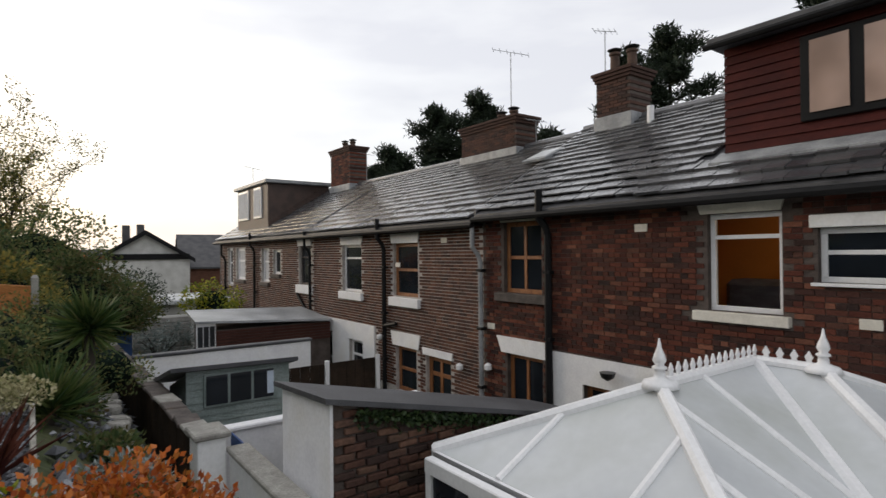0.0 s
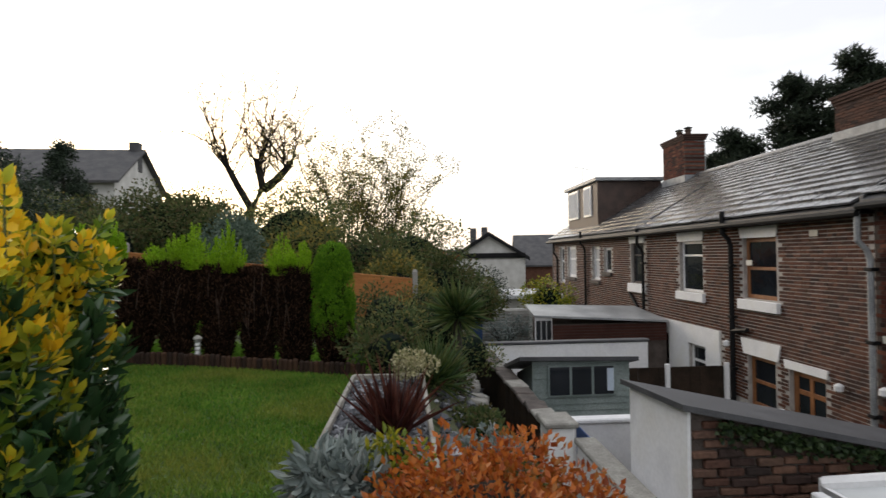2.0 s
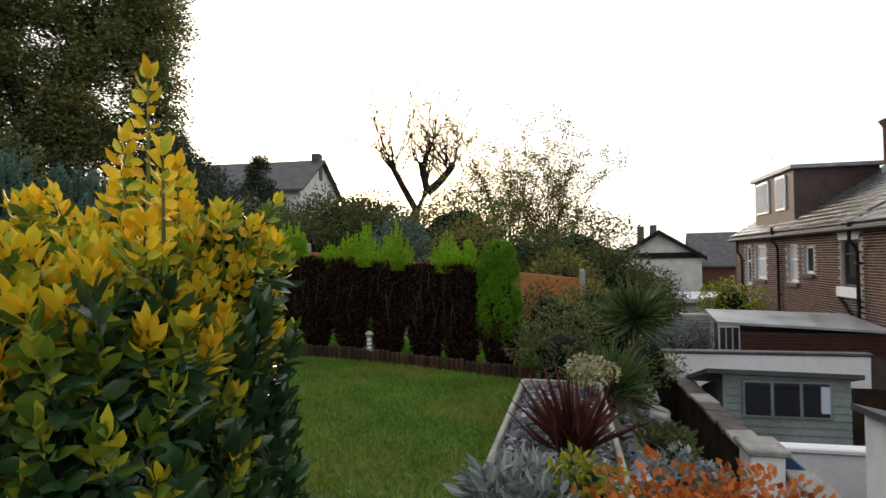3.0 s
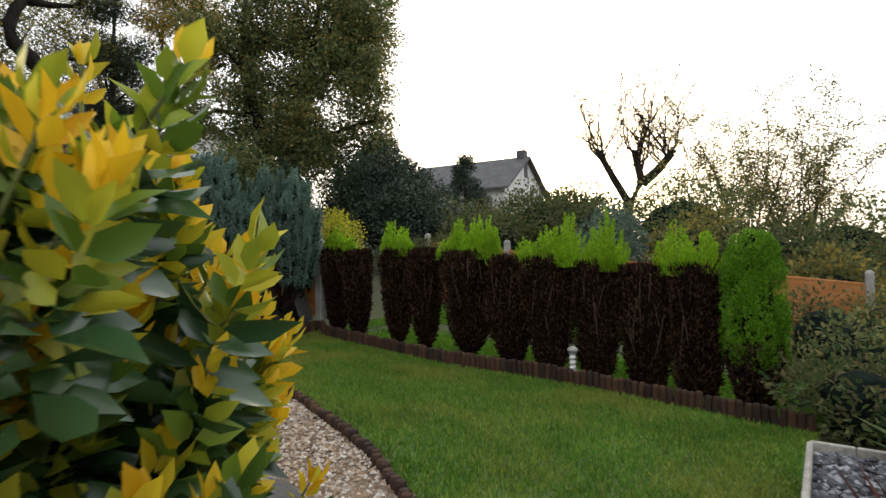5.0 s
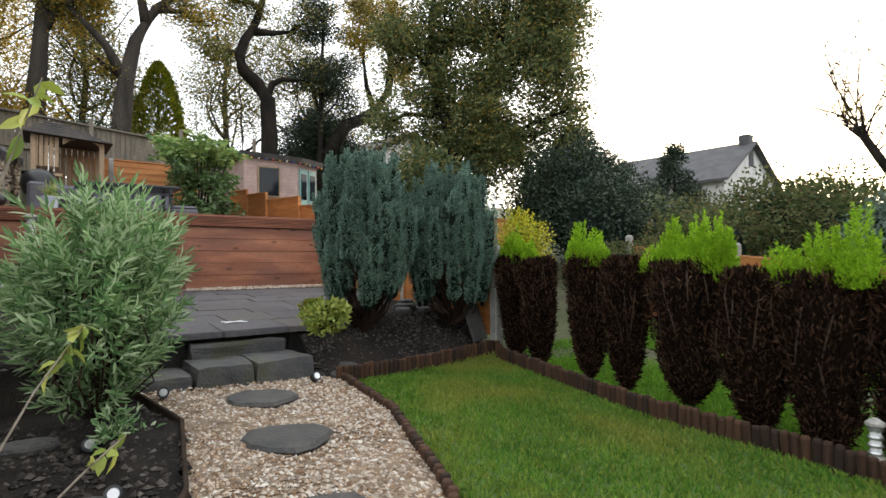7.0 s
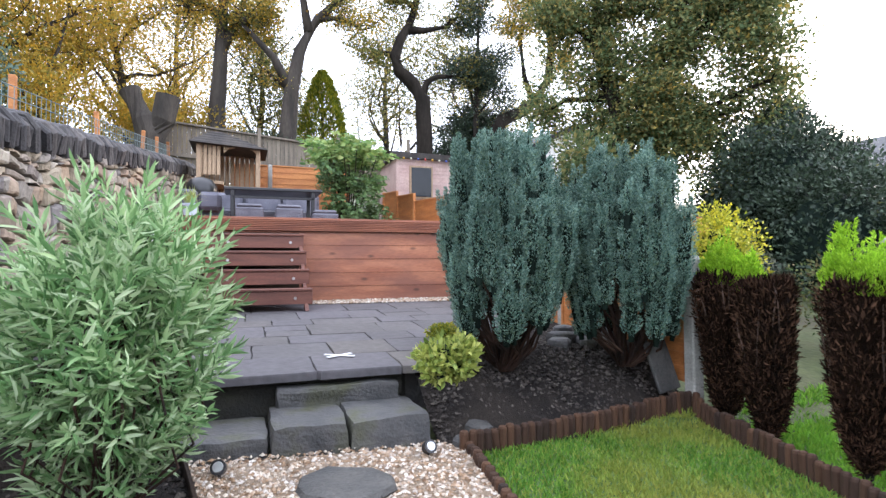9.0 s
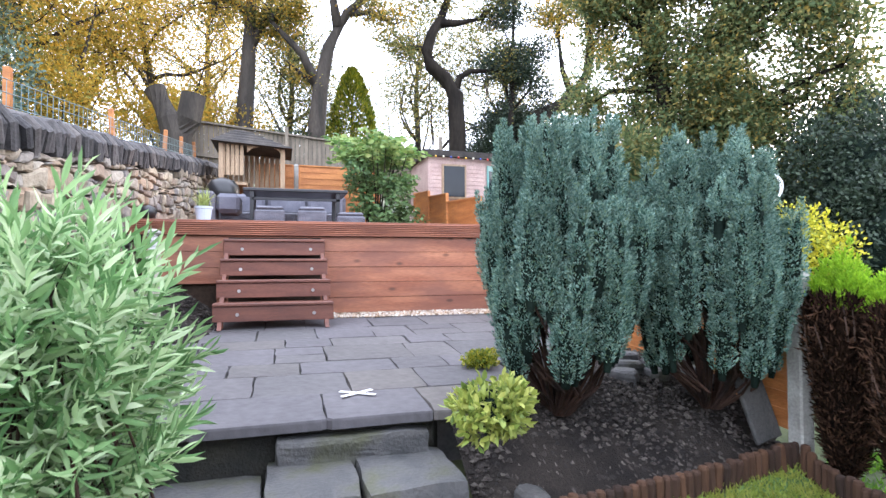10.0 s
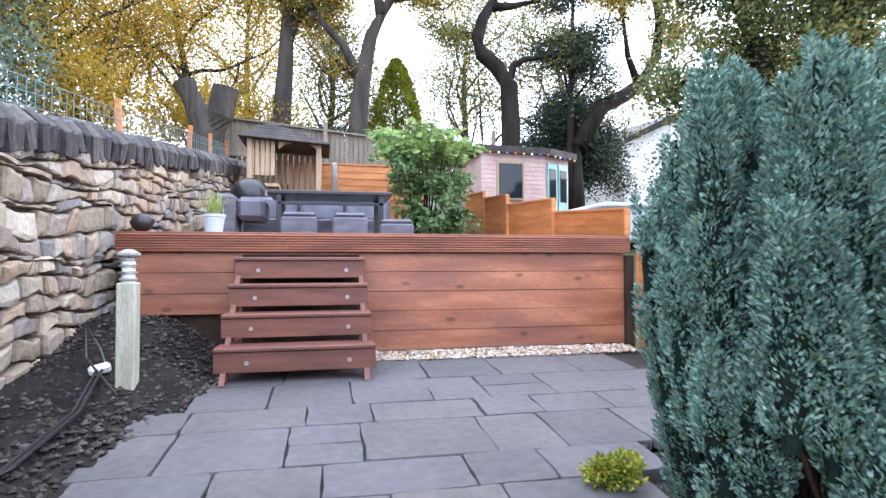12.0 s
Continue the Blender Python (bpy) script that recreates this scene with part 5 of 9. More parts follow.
def roof_z(x, drop):
    return 1.78 - drop + (RZ - 1.78) * (x - 7.25) / (RX - 7.25)


for y0, y1, drop in ((-4.2, SPLIT, 0.0), (SPLIT, 17.65, 0.1), (17.65, 29.2, 0.1)):
    b = Build().hull([(7.28, y0, roof_z(7.28, drop) - 0.1), (RX, y0, RZ - drop - 0.1), (RX, y1, RZ - drop - 0.1), (7.28, y1, roof_z(7.28, drop) - 0.1)], [(7.28, y0, roof_z(7.28, drop) - 0.03), (RX, y0, RZ - drop - 0.03), (RX, y1, RZ - drop - 0.03), (7.28, y1, roof_z(7.28, drop) - 0.03)])
    part("roof", b, M_FELT, terrace)
    part("roof", Build().hull([(RX, y0, RZ - drop - 0.1), (14.3, y0, 1.6), (14.3, y1, 1.6), (RX, y1, RZ - drop - 0.1)], [(RX, y0, RZ - drop), (14.3, y0, 1.75), (14.3, y1, 1.75), (RX, y1, RZ - drop)]), M_FELT, terrace)
    part("ridge_tile", Build().tube([(RX, y0, RZ - drop), (RX, y1, RZ - drop)], 0.1, 8), M_SLATE, terrace)
    part("gutter", Build().tube([(7.22, y0, roof_z(7.22, drop) - 0.1), (7.22, y1, roof_z(7.22, drop) - 0.1)], 0.06, 8), M_PIPE, terrace)
    part("fascia_board", Build().span(7.28, HX + 0.02, y0, y1, roof_z(7.3, drop) - 0.16, roof_z(7.3, drop) - 0.1), M_PIPE, terrace)
near_slates = []
ang = math.atan2(RZ - 1.78, RX - 7.25)
tilt = Euler((0, -ang + 0.12, 0)).to_matrix()
for y0, y1, drop in ((-1, SPLIT, 0.0), (SPLIT, 17.65, 0.1), (17.65, 29.2, 0.1)):
    x, row = 7.32, 0
    slates = Build()
    while x < RX - 0.05:
        y = y0 + rng.uniform(0, 0.3)
        pitch_len = 0.26 * (1.25 - 0.5 * (x - 7.2) / 3.6)
        while y < y1 - 0.1:
            w = min(rng.uniform(0.22, 0.5), y1 - y)
            c = (x + pitch_len * 0.45, y + w / 2, roof_z(x + pitch_len * 0.45, drop) + 0.022 + rng.uniform(-0.008, 0.01))
            if not (y < 4.3 and 7.95 < x):
                if 5.0 < y < SPLIT and 7.3 < x < 9.2 and len(near_slates) < 280 and drop == 0:
                    near_slates.append((c, w))
                else:
                    slates.box(c, (pitch_len * 1.3, w - 0.012, 0.04), 0.0, tilt)
            y += w
        x += pitch_len * math.cos(ang)
        row += 1
    part("slating", slates, M_SLATE, terrace)["kind"] = "stuff"
# rooflight
rl = part("rooflight", Build().box((9.55, 9.05, roof_z(9.55, 0.0) + 0.05), (0.75, 0.75, 0.07), 0.01, tilt), M_LEAD, terrace, "pale rooflight in the slates")
part("pane", Build().box((9.55, 9.05, roof_z(9.55, 0.0) + 0.09), (0.6, 0.6, 0.02), 0.0, tilt), M_POLY, rl)
for y, drop in ((9.3, 0.1),):
    part("roof_step", Build().hull([(7.3, SPLIT - 0.03, roof_z(7.3, 0) - 0.14), (RX, SPLIT - 0.03, RZ - 0.14), (RX, SPLIT + 0.03, RZ - 0.14), (7.3, SPLIT + 0.03, roof_z(7.3, 0) - 0.14)], [(7.3, SPLIT - 0.03, roof_z(7.3, 0) + 0.03), (RX, SPLIT - 0.03, RZ + 0.03), (RX, SPLIT + 0.03, RZ + 0.03), (7.3, SPLIT + 0.03, roof_z(7.3, 0) + 0.03)]), M_FELT, terrace)


def chimney(x0, x1, y0, y1, z0, z1, pots, material=M_SOOT):
    t = part("chimney", Build().span(x0 + 0.02, x1 - 0.02, y0 + 0.02, y1 - 0.02, z0 - 0.5, z1), M_MORTAR, terrace, "sooty brick chimney stack")
    b = Build()
    z, r = z0 - 0.3, 0
    while z < z1 - 0.2:
        y = y0 + (0.11 if r % 2 else 0)
        while y < y1:
            b.span(x0, x1, y, min(y + 0.21, y1), z, z + 0.064)
            y += 0.221
        z += 0.075
        r += 1
    part("brickwork", b, material, t)["kind"] = "stuff"
    for k in range(3):
        part("cap_course", Build().span(x0 - 0.03 * (k + 1), x1 + 0.03 * (k + 1), y0 - 0.03 * (k + 1), y1 + 0.03 * (k + 1), z1 - 0.24 + 0.075 * k, z1 - 0.17 + 0.075 * k, 0.006), M_SOOT, t)
    for i, (dy, h) in enumerate(pots):
        part("chimney_pot", Build().lathe(((x0 + x1) / 2, y0 + dy, z1), [(0.13, 0), (0.14, 0.04), (0.11, 0.08), (0.1, h - 0.08), (0.13, h - 0.05), (0.13, h), (0.09, h)], 14), M_POTCLAY, t)
        part("pot_cap", Build().lathe(((x0 + x1) / 2, y0 + dy, z1 + h + 0.05), [(0.15, 0), (0.17, 0.02), (0.02, 0.08)], 12), M_BLACK, t)
    part("flashing", Build().span(x0 - 0.05, x1 + 0.05, y0 - 0.06, y1 + 0.06, z0 - 0.5, z0 - 0.02, 0.02), M_LEAD, t, "grey lead flashing")


chimney(10.4, 11.2, 7.3, 8.2, 4.05, 5.05, [(0.22, 0.45), (0.68, 0.5)])
chimney(10.4, 11.2, 10.85, 13.2, 3.85, 4.72, [(0.5, 0.22), (1.0, 0.2)])
chimney(10.4, 11.2, 20.6, 22.4, 3.9, 5.45, [(0.5, 0.25), (1.2, 0.3)], M_BRICK)
part("vent_pipe", Build().tube([(10.3, 6.75, 3.6), (10.3, 6.75, 4.0)], 0.07, 10), M_UPVC, terrace)


def aerial(x, y, z0, z1, ry, n=6, s=0.5):
    t = thing("tv_aerial", "thin grey rooftop television aerial", "aerial", "aerials")
    part("mast", Build().tube([(x, y, z0), (x, y, z1)], 0.012, 6), M_LEAD, t)
    d = Vector((math.cos(ry), math.sin(ry), 0.25))
    c0 = Vector((x, y, z1))
    part("boom", Build().tube([c0 - d * s, c0 + d * s], 0.008, 6), M_LEAD, t)
    q = Vector((-d.y, d.x, 0)).normalized()
    for k in range(n):
        p = c0 + d * s * (2 * k / (n - 1) - 1)
        part("element", Build().tube([p - q * 0.2, p + q * 0.2], 0.006, 5), M_LEAD, t)


aerial(10.8, 11.45, 4.7, 6.6, 2.3)
aerial(10.8, 10.5, 3.9, 4.5, 2.0, 5, 0.25)
aerial(10.8, 8.25, 5.2, 6.15, 2.0, 5, 0.25)
aerial(8.8, 28.0, 4.3, 5.3, 2.0, 5, 0.5)
aerial(10.8, 19.9, 3.9, 5.0, 2.0, 5, 0.3)

# dormers
dormer = part("dormer", Build().hull([(8.24, -3, 2.3), (10.8, -3, 3.7), (10.8, 4.14, 3.7), (8.24, 4.14, 2.3)], [(8.24, -3, 3.95), (10.8, -3, 4.0), (10.8, 4.14, 4.0), (8.24, 4.14, 3.95)]), M_DORMER, terrace, "dark maroon clad dormer")
for k in range(12):
    z = 2.42 + k * 0.128
    part("weatherboard", Build().hull([(8.24, -3, z), (8.205, -3, z), (8.205, 4.16, z), (8.24, 4.16, z)], [(8.24, -3, z + 0.122), (8.228, -3, z + 0.122), (8.228, 4.16, z + 0.122), (8.24, 4.16, z + 0.122)]), M_DORMER, dormer)
part("dormer_roof", Build().span(8.0, 10.9, -3.2, 4.32, 3.97, 4.1, 0.02), M_FELT, dormer)
part("gutter", Build().tube([(7.98, -3.2, 3.97), (7.98, 4.34, 3.97)], 0.05, 8), M_PIPE, dormer)
part("apron", Build().hull([(7.9, -3, roof_z(7.9, 0) + 0.05), (8.26, -3, 2.34), (8.26, 4.25, 2.34), (7.9, 4.25, roof_z(7.9, 0) + 0.05)], [(7.9, -3, roof_z(7.9, 0) + 0.08), (8.26, -3, 2.44), (8.26, 4.25, 2.44), (7.9, 4.25, roof_z(7.9, 0) + 0.08)]), M_LEAD, dormer)
part("casement", Build().span(8.17, 8.235, 0.6, 3.14, 2.68, 3.8, 0.008), M_PIPE, dormer)
# pinkish base colour paints the reflected evening sky into the glass
M_SKYPANE = glass_like("painted_sky_pane", (0.5, 0.36, 0.3))
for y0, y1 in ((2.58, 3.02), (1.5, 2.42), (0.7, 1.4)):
    part("pane", Build().span(8.15, 8.18, y0, y1, 2.78, 3.72), M_SKYPANE, dormer, "window pane with a warm sky reflection painted in its colour")
dorm2 = part("dormer", Build().hull([(8.0, 23.5, 1.9), (10.8, 23.5, 3.7), (10.8, 27.8, 3.7), (8.0, 27.8, 1.9)], [(8.0, 23.5, 4.05), (10.8, 23.5, 4.1), (10.8, 27.8, 4.1), (8.0, 27.8, 4.05)]), M_DORMERB, terrace, "brown clad dormer with white windows")
for k in range(16):
    z = 2.2 + 0.115 * k
    part("tile_row", Build().span(max(8.0, 8.0 + (z - 2.3) / 0.66), 10.8, 23.46, 23.5, z, z + 0.1), M_DORMERB, dorm2)
part("dormer_roof", Build().span(7.85, 10.9, 23.3, 28.0, 4.05, 4.2, 0.02), M_LEAD, dorm2)
for y0, y1 in ((24.2, 25.2), (26.0, 27.5)):
    part("casement", Build().span(7.93, 8.0, y0, y1, 2.6, 3.95, 0.01), M_UPVC, dorm2)
    part("pane", Build().span(7.91, 7.94, y0 + 0.1, y1 - 0.1, 2.7, 3.85), M_CURTAIN, dorm2)

# downpipes
for y, top, out, lo in ((7.02, 2.1, 0.08, -3), (8.9, 1.6, 0.06, -3), (12.85, 1.9, 0.07, -3), (17.75, 1.75, 0.06, -3), (23.6, 1.9, 0.06, -3), (28.0, 1.5, 0.06, -3)):
    x = HX - 0.08
    part("downpipe", Build().tube([(x - 0.16, y, top), (x - 0.16, y, top - 0.5), (x - 0.05, y - 0.05, top - 0.65), (x, y - 0.06, top - 0.8), (x, y - 0.06, lo)], out * 0.85, 8), M_PIPE if y != 8.9 else M_LEAD, terrace)
    for z in (0.6, -0.6, -1.8):
        part("pipe_bracket", Build().span(x - 0.06, HX + 0.01, y - 0.14, y + 0.02, z, z + 0.06, 0.01), M_PIPE, terrace)
part("branch_pipe", Build().tube([(HX - 0.08, 12.79, -0.9), (HX - 0.08, 12.2, -0.8)], 0.05, 8), M_PIPE, terrace)
part("branch_pipe", Build().tube([(HX - 0.05, 17.7, -1.2), (HX - 0.05, 18.9, -0.4)], 0.05, 8), M_PIPE, terrace)
for y, z in ((9.55, -1.55), (8.6, -1.4), (13.0, -1.3)):
    part("wall_lamp", Build().lathe((HX - 0.1, y, z), [(0.03, 0), (0.08, 0.03), (0.08, 0.12), (0.02, 0.16)], 12), M_UPVC, terrace, "white outdoor wall lamp")
part("hanging_basket", Build().lathe((HX - 0.2, 5.6, -1.05), [(0.02, 0), (0.1, 0.05), (0.13, 0.13)], 10), M_BLACK, terrace, "small wire hanging basket")
for y, z in ((10.2, 1.28), (3.0 + 2.1, 1.35), (12.2, 0.7), (8.6, -0.5), (2.2, 0.15)):
    part("repair_patch", Build().box((HX - 0.006, y, z), (0.02, 0.22, 0.12), 0.004), M_CREAM, terrace)

# parts of the further houses go under their own house
for ob in list(terrace.children):
    ys_v = [v.co.y for v in ob.data.vertices]
    c_y = (min(ys_v) + max(ys_v)) / 2
    if c_y > 17.65:
        ob.parent = house_far
    elif c_y > SPLIT + 0.02 and max(ys_v) < 17.9:
        ob.parent = house_mid

# ---- conservatory ----
cons = thing("conservatory", "white conservatory with opal sheet roof and finials", "conservatory")
EV, RG = -0.75, -0.1
OUT = [(2.87, 4.08), (2.87, 1.24), (4.36, 1.24), (4.36, 0.64), (7.2, 0.64), (7.2, 4.08)]
R1a, R1b, R2b = (4.14, 2.66), (5.78, 2.66), (5.78, 2.06)


def facet(name, pts, th=0.03):
    b = Build().hull([(x, y, z - th) for x, y, z in pts], pts)
    part(name, b, M_POLY, cons, "opal roof sheet")


facet("roof_panel", [(2.87, 4.08, EV), (2.87, 1.24, EV), (*R1a, RG)])
facet("roof_panel", [(7.2, 4.08, EV), (2.87, 4.08, EV), (*R1a, RG), (*R1b, RG)])
facet("roof_panel", [(2.87, 1.24, EV), (4.36, 1.24, EV), (*R1b, RG), (*R1a, RG)])
facet("roof_panel", [(4.36, 1.24, EV), (4.36, 0.64, EV), (*R2b, RG), (*R1b, RG)])
facet("roof_panel", [(4.36, 0.64, EV), (7.2, 0.64, EV), (*R2b, RG)])
facet("roof_panel", [(7.2, 0.64, EV), (7.2, 4.08, EV), (*R1b, RG), (*R2b, RG)])


def rafter(a, b, w=0.05, h=0.035):
    a, b = Vector(a), Vector(b)
    d = (b - a).normalized()
    s = d.cross(Vector((0, 0, 1))).normalized()
    u = s.cross(d)
    q = [s * w - u * 0.02, s * w + u * h * 0.4, s * w * 0.5 + u * h, -s * w * 0.5 + u * h, -s * w + u * h * 0.4, -s * w - u * 0.02]
    part("rafter", Build().hull([a + p for p in q], [b + p for p in q]), M_UPVC, cons)


for a, b in (((2.87, 4.08, EV), (*R1a, RG)), ((2.87, 1.24, EV), (*R1a, RG)), ((4.36, 1.24, EV), (*R1b, RG)), ((4.36, 0.64, EV), (*R2b, RG)), ((7.2, 0.64, EV), (*R2b, RG)), ((7.2, 4.08, EV), (*R1b, RG)), ((*R1a, RG), (*R1b, RG)), ((*R1b, RG), (*R2b, RG))):
    rafter(a, b, 0.055, 0.05)


def lerp3(a, b, t):
    return tuple(p + (q - p) * t for p, q in zip(a, b))


for t in (0.3, 0.66):
    rafter(lerp3((2.87, 4.08, EV), (2.87, 1.24, EV), t), lerp3((2.87, 4.08, EV) if t < 0.5 else (2.87, 1.24, EV), (*R1a, RG), 2 * min(t, 1 - t)), 0.03, 0.03)
for x in (3.6, 4.5, 5.3, 6.1):
    top = (x, 2.66, RG) if 4.14 < x < 5.78 else lerp3((2.87, 4.08, EV), (*R1a, RG), (x - 2.87) / 1.27) if x < 4.14 else lerp3((7.2, 4.08, EV), (*R1b, RG), (7.2 - x) / 1.42)
    rafter((x, 4.08, EV), top, 0.03, 0.03)
for x in (3.5, 4.0):
    rafter((x, 1.24, EV), lerp3((2.87, 1.24, EV), (*R1a, RG), min((x - 2.87) / 1.27, 1)), 0.03, 0.03)
rafter((4.36, 1.24, EV), (4.75, 2.66, RG), 0.03, 0.03)
rafter((4.36, 0.95, EV), lerp3((4.36, 0.64, EV), (*R2b, RG), 0.5), 0.03, 0.03)
for x in (5.2, 6.2):
    rafter((x, 0.64, EV), lerp3((4.36, 0.64, EV) if x < 5.78 else (7.2, 0.64, EV), (*R2b, RG), 0.6), 0.03, 0.03)
for a, b in zip(OUT, OUT[1:] + OUT[:1]):
    a3, b3 = Vector((*a, EV)), Vector((*b, EV))
    d = (b3 - a3).normalized()
    o = Vector((d.y, -d.x, 0))
    part("gutter", Build().hull([a3 - o * 0.02 - Vector((0, 0, 0.1)), a3 - o * 0.1 - Vector((0, 0, 0.09)), a3 - o * 0.12 - Vector((0, 0, 0.01)), a3 + o * 0.04], [b3 - o * 0.02 - Vector((0, 0, 0.1)), b3 - o * 0.1 - Vector((0, 0, 0.09)), b3 - o * 0.12 - Vector((0, 0, 0.01)), b3 + o * 0.04]), M_UPVC, cons)
    L = (b3 - a3).length
    n_ = max(int(L / 0.7), 1)
    turn = Matrix((d, o, (0, 0, 1))).transposed()
    mid = (a3 + b3) / 2 + o * 0.12
    part("dwarf_wall", Build().box((mid.x, mid.y, -2.8), (L - 0.2, 0.12, 0.7), 0.01, turn), M_BRICK, cons, "low red-brick base wall")
    part("glazing", Build().box((mid.x, mid.y, -1.65), (L - 0.2, 0.02, 1.6), 0, turn), M_PANE, cons, "large window glazing")
    part("top_frame", Build().box((mid.x, mid.y, -0.83), (L - 0.15, 0.09, 0.13), 0.01, turn), M_UPVC, cons)
    part("sill_frame", Build().box((mid.x, mid.y, -2.43), (L - 0.15, 0.12, 0.07), 0.01, turn), M_UPVC, cons)
    for k in range(n_ + 1):
        p = a3.lerp(b3, (k + 0.0) / n_) + o * 0.12 + d * (0.12 if k == 0 else -0.12 if k == n_ else 0)
        part("mullion", Build().box((p.x, p.y, -1.62), (0.08, 0.08, 1.6), 0.008, turn), M_UPVC, cons)


def finial(x, y, s=1.0):
    part("finial", Build().lathe((x, y, RG), [(0.16 * s, -0.02), (0.13 * s, 0.03), (0.05 * s, 0.06), (0.04 * s, 0.12), (0.06 * s, 0.13), (0.06 * s, 0.145), (0.035 * s, 0.16), (0.055 * s, 0.2), (0.045 * s, 0.24), (0.02 * s, 0.3), (0.006, 0.38)], 14), M_UPVC, cons, "white turned finial", True)


finial(*R1a)
finial(*R2b)
CREST = Build().hull([(-0.035, 0, 0.03), (0.035, 0, 0.03), (0.02, 0, 0.07), (0.035, 0, 0.1), (0.0, 0, 0.16), (-0.035, 0, 0.1), (-0.02, 0, 0.07)], [(-0.035, 0.015, 0.03), (0.035, 0.015, 0.03), (0.02, 0.015, 0.07), (0.035, 0.015, 0.1), (0.0, 0.015, 0.16), (-0.035, 0.015, 0.1), (-0.02, 0.015, 0.07)]).mesh("crest_spike", M_UPVC)
for k in range(14):
    part("crest_spike", CREST, M_UPVC, cons).matrix_basis = pose(4.3 + 0.113 * k, 2.65, RG)
for k in range(4):
    part("crest_spike", CREST, M_UPVC, cons).matrix_basis = pose(5.78, 2.55 - 0.125 * k, RG, 0, 0, 90)

# ---- yards ----
outh = thing("brick_outhouse", "brick outhouse with white end wall and felt roof", "outhouse")


def out_top(x, y):
    return -0.31 - 0.215 * (x - 2.05) + 0.06 * (5.55 - y)


OY0, OY1, OX0, OX1 = 4.5, 5.6, 2.08, 5.6
part("wall", Build().prism([(OX0, OY0), (OX1, OY0), (OX1, OY1), (OX0, OY1)], -3.1, lambda x, y: out_top(x, y) - 0.06), M_MORTAR, outh)
part("end_wall", Build().prism([(OX0 - 0.03, OY0 - 0.02), (OX0, OY0 - 0.02), (OX0, OY1 + 0.02), (OX0 - 0.03, OY1 + 0.02)], -3.1, lambda x, y: out_top(x, y) - 0.04), M_WHITE, outh, "white painted end wall")
b = Build()
z, r = -2.2, 0
while z < -0.35:
    x = OX0 + (0.1 if r % 2 else 0)
    while x < OX1 - 0.1:
        if z + 0.07 < out_top(x + 0.2, OY0) - 0.06:
            dz = rng.uniform(-0.004, 0.004)
            b.box((x + 0.105, OY0 - 0.012 + rng.uniform(-0.014, 0.012), z + 0.033 + dz), (0.21 * rng.uniform(0.9, 1.0), 0.05, 0.064 * rng.uniform(0.86, 1.0)), 0.009)
        x += 0.222
    z += 0.076
    r += 1
part("brickwork", b, M_OLDBRICK, outh)["kind"] = "stuff"
part("roof", Build().prism([(OX0 - 0.1, OY0 - 0.1), (OX1, OY0 - 0.1), (OX1, OY1 + 0.08), (OX0 - 0.1, OY1 + 0.08)], lambda x, y: out_top(x, y) - 0.05, lambda x, y: out_top(x, y)), M_FELT, outh, "grey roofing felt")
n = 900
P = np.stack([rng.uniform(OX0 + 0.2, 4.2, n), rng.uniform(OY0 - 0.09, OY0 - 0.04, n), np.zeros(n)], 1)
P[:, 2] = out_top(P[:, 0], OY0) - 0.08 - np.abs(rng.normal(0, 0.06, n))
leaves("ivy", P, rng.normal(size=(n, 3)) + [0, -0.6, -0.2], 0.05, 0.04, M_IVY, outh)

shed = thing("garden_shed", "grey-green timber shed with three-pane window", "shed")
part("body", Build().prism([(1.75, 8.55), (3.2, 8.55), (3.2, 9.9), (1.75, 9.9)], -2.9, lambda x, y: -0.68 - 0.32 * (y - 8.55)), M_SHED, shed)
for k in range(16):
    z = -2.2 + k * 0.098
    part("shiplap_board", Build().hull([(1.72, 8.55, z), (3.22, 8.55, z), (3.22, 8.525, z), (1.72, 8.525, z)][::-1], [(1.72, 8.55, z + 0.094), (3.22, 8.55, z + 0.094), (3.22, 8.54, z + 0.094), (1.72, 8.54, z + 0.094)][::-1]), M_SHED, shed)
part("roof", Build().hull([(1.5, 8.4, -0.62), (3.32, 8.4, -0.66), (3.32, 10.0, -1.1), (1.5, 10.0, -1.06)], [(1.5, 8.4, -0.56), (3.32, 8.4, -0.6), (3.32, 10.0, -1.04), (1.5, 10.0, -1.0)]), M_FELT, shed)
sw = part("window", Build().span(1.95, 3.0, 8.5, 8.54, -1.2, -0.72, 0.005), M_SHED, shed, "three-pane shed window")
for k in range(3):
    part("pane", Build().span(1.98 + 0.34 * k, 2.28 + 0.34 * k, 8.49, 8.52, -1.17, -0.75), M_PANE, sw)
part("curtain", Build().span(2.86, 2.96, 8.482, 8.492, -1.12, -0.78), M_POT, shed, "pale blue cloth in the window")


def slab_wall(name, x0, x1, y0, y1, z0, z1, material, label, cap=None):
    t = thing(name, label, "wall", "yard walls")
    part("wall", Build().span(x0, x1, y0, y1, z0, z1, 0.008), material, t)
    if cap:
        part("coping", Build().span(x0 - 0.03, x1 + 0.03, y0 - 0.03, y1 + 0.03, z1, z1 + 0.06, 0.015), cap, t)


